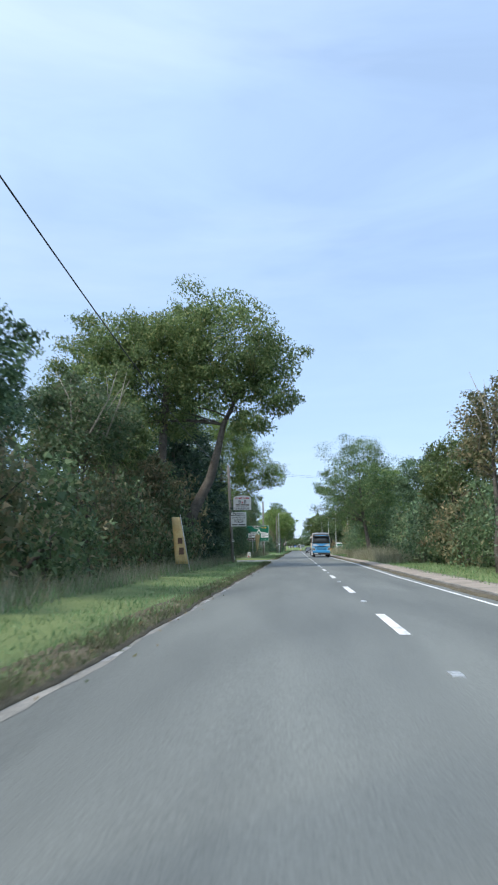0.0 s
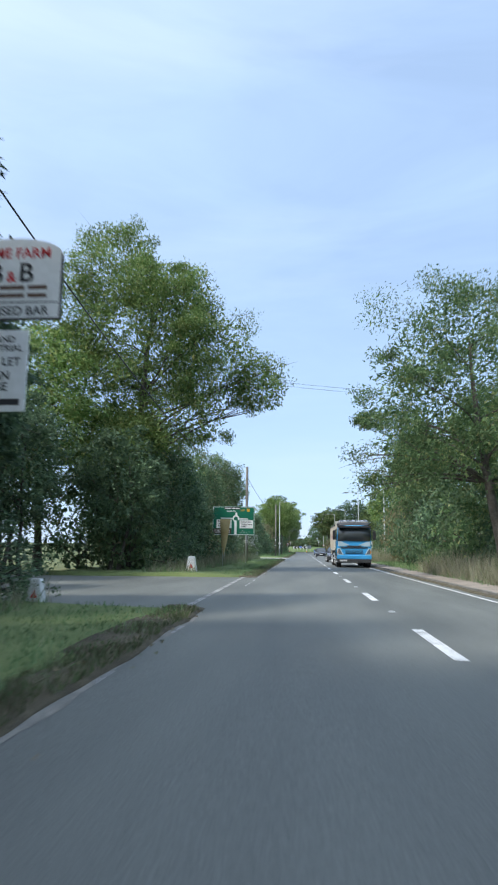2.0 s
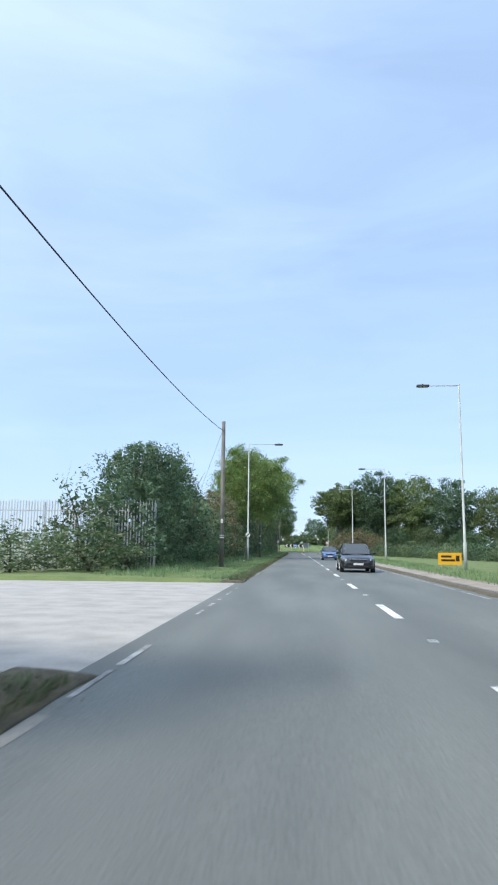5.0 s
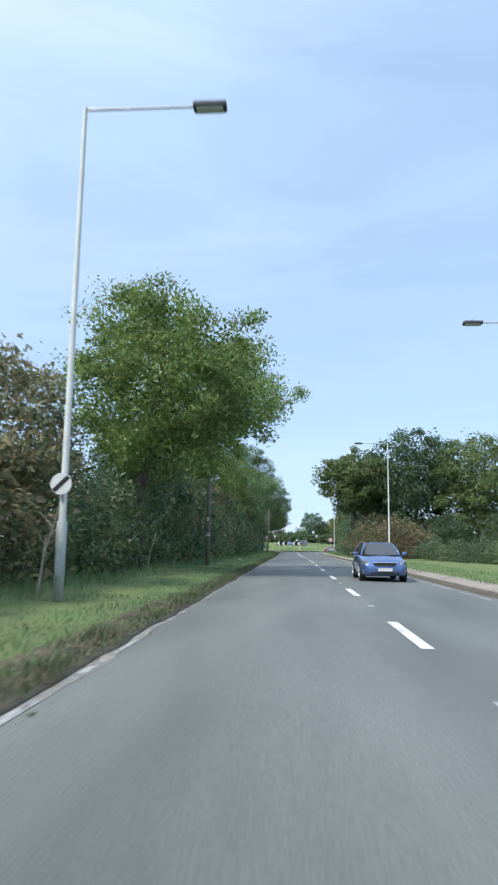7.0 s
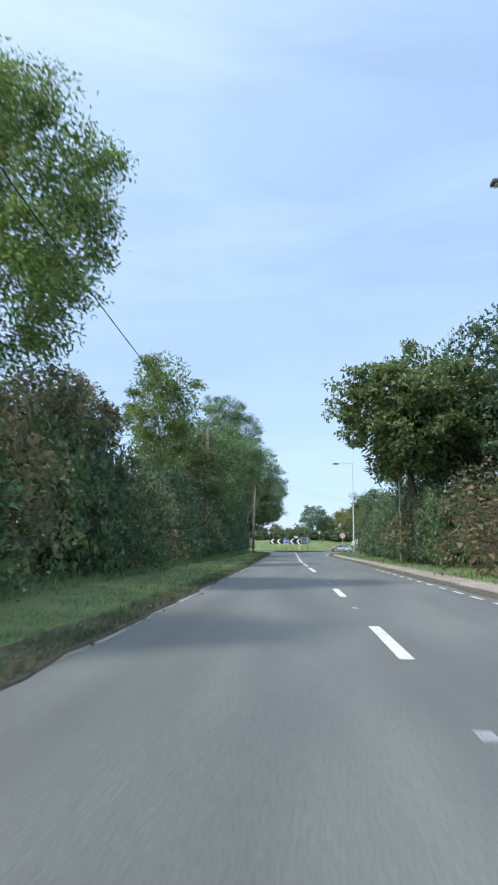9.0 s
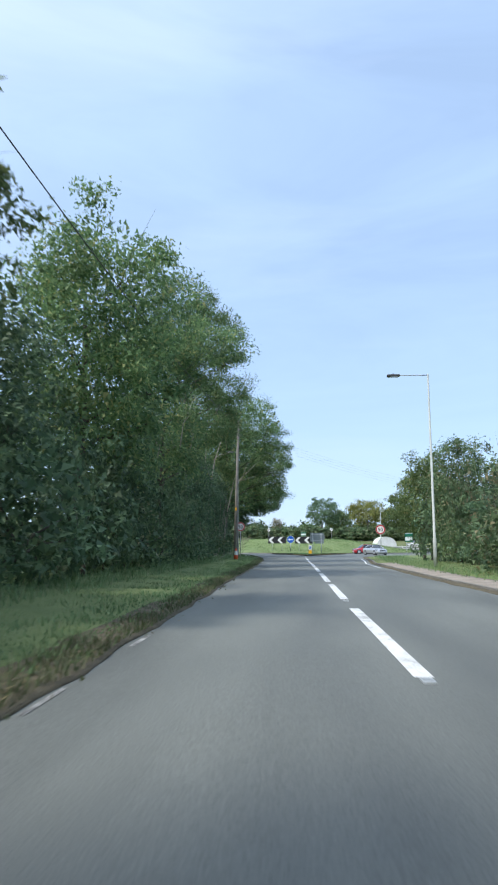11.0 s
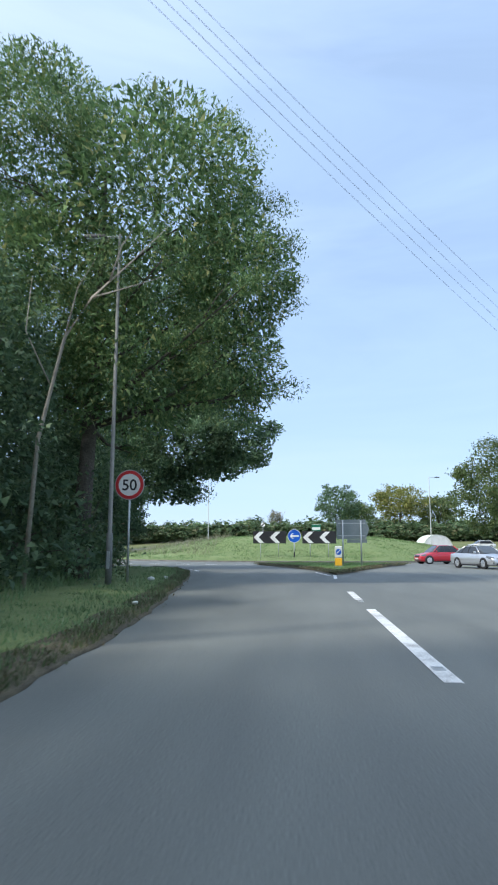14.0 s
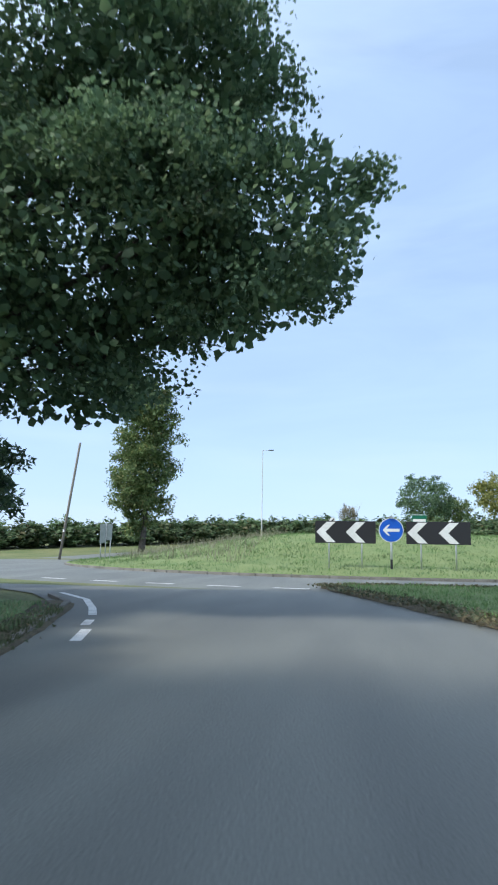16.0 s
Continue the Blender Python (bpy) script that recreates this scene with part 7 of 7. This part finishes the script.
for s in (-1, 1):
    part("headlight_surround", prism(bmesh.new(), [(s * 0.74, 0.90), (s * 1.19, 0.90), (s * 1.21, 1.36), (s * 0.98, 1.36)], -0.03, 0.1), CAB_PALE, tk)
    part("headlight", prism(bmesh.new(), [(s * 0.84, 0.95), (s * 1.12, 0.97), (s * 1.13, 1.30), (s * 1.02, 1.30)], -0.045, -0.03), HEADLAMP, tk)
    part("indicator", boxes((s * 1.16 - 0.03, s * 1.16 + 0.03, -0.05, 0.02, 1.0, 1.2), bevel=0.01), AMBER, tk)
    part("door", boxes((s * 1.243 - 0.012, s * 1.243 + 0.012, 0.42, 1.65, 0.92, 1.90), bevel=0.01), CAB_BLUE, tk)
    part("side_window", boxes((s * 1.246 - 0.012, s * 1.246 + 0.012, 0.35, 1.45, 1.95, 2.72), bevel=0.01), CAR_GLASS, tk)
    part("door_mirror", boxes((s * 1.42 - 0.1, s * 1.42 + 0.1, -0.16, -0.02, 1.95, 2.6), bevel=0.04), PLASTIC, tk)
    part("mirror_arm", tube(bmesh.new(), [(s * 1.2, 0.1, 2.65), (s * 1.42, -0.08, 2.62), (s * 1.42, -0.08, 2.55)], 0.025, 6), PLASTIC, tk)
    part("step", boxes((s * 1.15 - 0.12, s * 1.15 + 0.12, 0.35, 0.75, 0.40, 0.46)), GALV, tk)
    for yy in (1.05, 2.95, 6.7, 8.0):
        wheel(tk, s * 1.05, yy, 0.52, 0.34, s)
        part("mudguard", tube(bmesh.new(), [(s * 0.88, yy, 0.62), (s * 1.23, yy, 0.62)], 0.56, 20), PLASTIC, tk) if yy < 2 else part("mudguard", boxes((s * 1.02 - 0.2, s * 1.02 + 0.2, yy - 0.55, yy + 0.55, 1.1, 1.16), bevel=0.02), PLASTIC, tk)
    part("side_tank", boxes((s * 1.0 - 0.2, s * 1.0 + 0.2, 3.7, 4.7, 0.5, 1.0), bevel=0.06), GALV, tk)
    part("side_guard", boxes((s * 1.2 - 0.02, s * 1.2 + 0.02, 4.8, 6.1, 0.55, 0.65), (s * 1.2 - 0.02, s * 1.2 + 0.02, 4.8, 6.1, 0.85, 0.95)), GALV, tk)
    part("stripe", boxes((s * 1.285 - 0.006, s * 1.285 + 0.006, 3.0, 8.2, 2.0, 2.45)), TIPPER_RED, tk)
    for yy in (2.7, 4.1, 5.5, 6.9, 8.3):
        part("body_rib", boxes((s * 1.30 - 0.03, s * 1.30 + 0.03, yy - 0.06, yy + 0.06, 1.35, 3.0), bevel=0.01), TIPPER_GREY, tk)
    part("top_rail", boxes((s * 1.25 - 0.06, s * 1.25 + 0.06, 2.4, 8.6, 2.98, 3.1), bevel=0.015), DARK_STEEL, tk)
part("chassis", boxes((-0.45, 0.45, 0.4, 8.5, 0.62, 0.95)), DARK_STEEL, tk)
for yy in (1.05, 2.95, 6.7, 8.0):
    part("axle", tube(bmesh.new(), [(-0.95, yy, 0.52), (0.95, yy, 0.52)], 0.09, 8), DARK_STEEL, tk)
tb = bmesh.new()
box(tb, -1.27, 1.27, 2.4, 8.6, 1.2, 3.0, 0.03)
part("tipper_body", tb, TIPPER_GREY, tk)
part("headboard", boxes((-1.2, 1.2, 2.25, 2.38, 1.1, 3.35), bevel=0.02), TIPPER_GREY, tk)
part("load_cover", loft(bmesh.new(), [(2.4, 2.95, 3.1, 1.1), (3.0, 2.95, 3.32, 1.15), (8.0, 2.95, 3.30, 1.15), (8.6, 2.95, 3.1, 1.1)]), mat("green_tarpaulin", (0.12, 0.17, 0.13), 0.8, 0, (0.18, 0.23, 0.18), 2.0, 0.2, 14.0), tk)
part("tail_frame", boxes((-1.27, 1.27, 8.6, 8.66, 0.9, 3.05)), TIPPER_GREY, tk)
part("roof_fairing", loft(bmesh.new(), [(0.06, 2.96, 3.02, 1.0), (0.3, 2.98, 3.2, 1.14), (1.3, 2.98, 3.24, 1.16), (1.95, 2.98, 3.16, 1.12)]), DARK_STEEL, tk, "dark roof fairing", smooth=True)
bm = bmesh.new()
for x in (-0.95, -0.3, 0.3, 0.95):
    tube(bm, [(x, 0.45, 3.1), (x, 0.4, 3.34)], 0.022, 6)
for z in (3.26, 3.35):
    tube(bm, [(-1.08, 0.42, z - 0.05), (-1.0, 0.4, z), (1.0, 0.4, z), (1.08, 0.42, z - 0.05)], 0.026, 6)
part("light_bar", bm, CHROME, tk)
for x in (-0.62, 0.0, 0.62):
    part("beacon", boxes((x - 0.1, x + 0.1, 0.34, 0.42, 3.24, 3.33), bevel=0.02), LAMP_GLASS, tk)

# litter and leaves on the verge
rng = random.Random(90)
for x, y, s in ((-4.3, 219.0, 0.10), (-5.6, 329.0, 0.13), (-5.3, 330.2, 0.08), (-3.6, 318.5, 0.07), (-4.7, 172.0, 0.09)):
    t = tagged(new("litter", None), "crumpled pale litter lying in the verge grass", "litter")
    t.location = (x, y, 0.16)
    bm = bmesh.new()
    bmesh.ops.create_icosphere(bm, subdivisions=2, radius=s)
    for v in bm.verts:
        v.co = Vector((v.co.x, v.co.y * 0.7, v.co.z * 0.55)) * (1 + 0.5 * noise.noise(v.co * 9 + Vector((x, y, 0))))
    part("crumpled_sheet", bm, SIGN_WHITE, t)
n = 5000
fy = rs.uniform(-9, 346, n)
fx = np.array([left_edge(v) for v in fy]) - 0.25 + rs.normal(0, 0.22, n)
lv = gaps(np.stack([fx, fy, np.where(fx > np.array([left_edge(v) for v in fy]) - 0.1, 0.02, 0.09)], 1))
tagged(new("leaf_litter", leaf_sheet("leaf_litter", lv, 0.07, rs, BROWN, None, 0.7, 0.0, 3.0)), "fallen brown leaves along the road edge", "leaf litter", kind="stuff")
e = []
for p, q in zip(SPLIT, SPLIT[1:] + SPLIT[:1]):
    k = int(170 * math.hypot(q[0] - p[0], q[1] - p[1]))
    f = rs.uniform(0, 1, k)[:, None]
    e.append(np.array([*p, 0.13]) * (1 - f) + np.array([*q, 0.13]) * f + np.concatenate([rs.normal(0, 0.22, (k, 2)), rs.uniform(-0.02, 0.04, (k, 1))], 1))
tagged(new("leaf_litter", leaf_sheet("leaf_litter", np.vstack(e), 0.11, rs, BROWN, None, 0.6, 0.0, 2.0)), "dead leaves and twigs along the splitter island edge", "leaf litter", kind="stuff")

# dead wood at the foot of the hedge
def dead_wood(label, x, y, ends, seed):
    """Pale leafless stems that rise from one foot to the ends given."""
    rn = random.Random(seed)
    t = thing("dead_branch", x, y, 0.12, 0, label, "branch")
    for e in ends:
        e = Vector(e)
        m = e * 0.5 + Vector((rn.uniform(-0.1, 0.1), rn.uniform(-0.1, 0.1), rn.uniform(-0.05, 0.15)))
        part("stem", tube(bmesh.new(), [(0, 0, -0.05), m * 0.5, m, e * 0.8, e], [0.024, 0.021, 0.018, 0.012, 0.005], 6), TWIG, t, smooth=True)
        for k in range(3):
            a = m.lerp(e, 0.25 * k)
            part("twig", tube(bmesh.new(), [a, a + Vector((rn.uniform(-0.35, 0.35), rn.uniform(-0.2, 0.2), rn.uniform(0.15, 0.5)))], [0.012, 0.004], 5), TWIG, t)
    return t


dead_wood("pale dead sapling leaning against the lamp column", -4.95, 175.8, ((0.28, 0.2, 1.9), (0.05, 0.2, 1.3)), 1)
dead_wood("pale dead branch fallen at the hedge foot", -6.4, 303.5, ((0.9, 2.0, 0.4), (0.3, 1.8, 0.5)), 2)
dead_wood("pale bare stems at the foot of the hedge", -6.0, 165.5, ((0.2, 0.2, 1.6), (-0.3, 0.3, 1.2)), 3)
dead_wood("pale bare stems at the foot of the hedge", -5.7, 189.5, ((0.25, 0.2, 1.7),), 4)
dead_wood("bare grey stems in the hedge bottom", -7.0, 301.0, ((0.6, 0.4, 2.2), (-0.4, 0.3, 2.6), (0.1, 0.2, 3.0)), 5)
# a tall dead tree that stands out of the hedge
t = thing("dead_tree", -7.9, 312.6, 0.1, 0, "slim dead tree with bare curving limbs behind the pole", "tree")
part("trunk", tube(bmesh.new(), [(0, 0, -0.2), (0.1, 0, 5.5), (0.6, 0, 8.9), (1.15, 0, 10.6), (1.45, 0, 11.0), (1.65, 0, 10.5), (1.75, 0, 9.8)], [0.09, 0.07, 0.05, 0.036, 0.03, 0.02, 0.008], 7), TWIG, t, smooth=True)
part("limb", tube(bmesh.new(), [(0.7, 0, 9.2), (1.2, 0.1, 9.5), (1.7, 0.1, 9.55), (2.3, 0.1, 9.95)], [0.03, 0.024, 0.016, 0.006], 6), TWIG, t, smooth=True)
part("limb", tube(bmesh.new(), [(0.3, 0, 7.0), (-0.3, 0.2, 8.8), (-0.2, 0.2, 10.4), (0.3, 0.2, 11.4)], [0.035, 0.026, 0.016, 0.006], 6), TWIG, t, smooth=True)
dead_wood("tall pale bare stems standing in the hedge", -7.4, 316.5, ((0.9, 0.3, 6.4), (0.3, 0.2, 7.2), (-0.5, 0.4, 6.8), (1.3, 0.1, 5.2), (0.6, -0.3, 4.6)), 6)
t = thing("dead_tree", -7.4, 322.0, 0.1, 0, "dead forked sapling with pale bare limbs in the hedge", "tree")
part("trunk", tube(bmesh.new(), [(0, 0, -0.2), (0.2, 0, 4.0), (0.8, 0, 6.8), (1.5, 0, 7.9), (2.6, 0.1, 9.0), (3.7, 0.1, 10.1)], [0.07, 0.055, 0.042, 0.032, 0.02, 0.007], 7), TWIG, t, smooth=True)
for a, b, c in (((0.8, 0, 6.8), (1.1, 0, 8.2), (1.9, 0, 9.6)), ((1.5, 0, 7.9), (2.6, 0, 8.2), (3.6, 0, 8.5)), ((2.0, 0, 8.4), (2.3, 0, 9.4), (2.9, 0, 10.3)), ((0.5, 0, 5.4), (-0.3, 0, 7.0), (-0.2, 0, 8.6))):
    part("limb", tube(bmesh.new(), [a, b, c], [0.026, 0.017, 0.005], 6), TWIG, t, smooth=True)
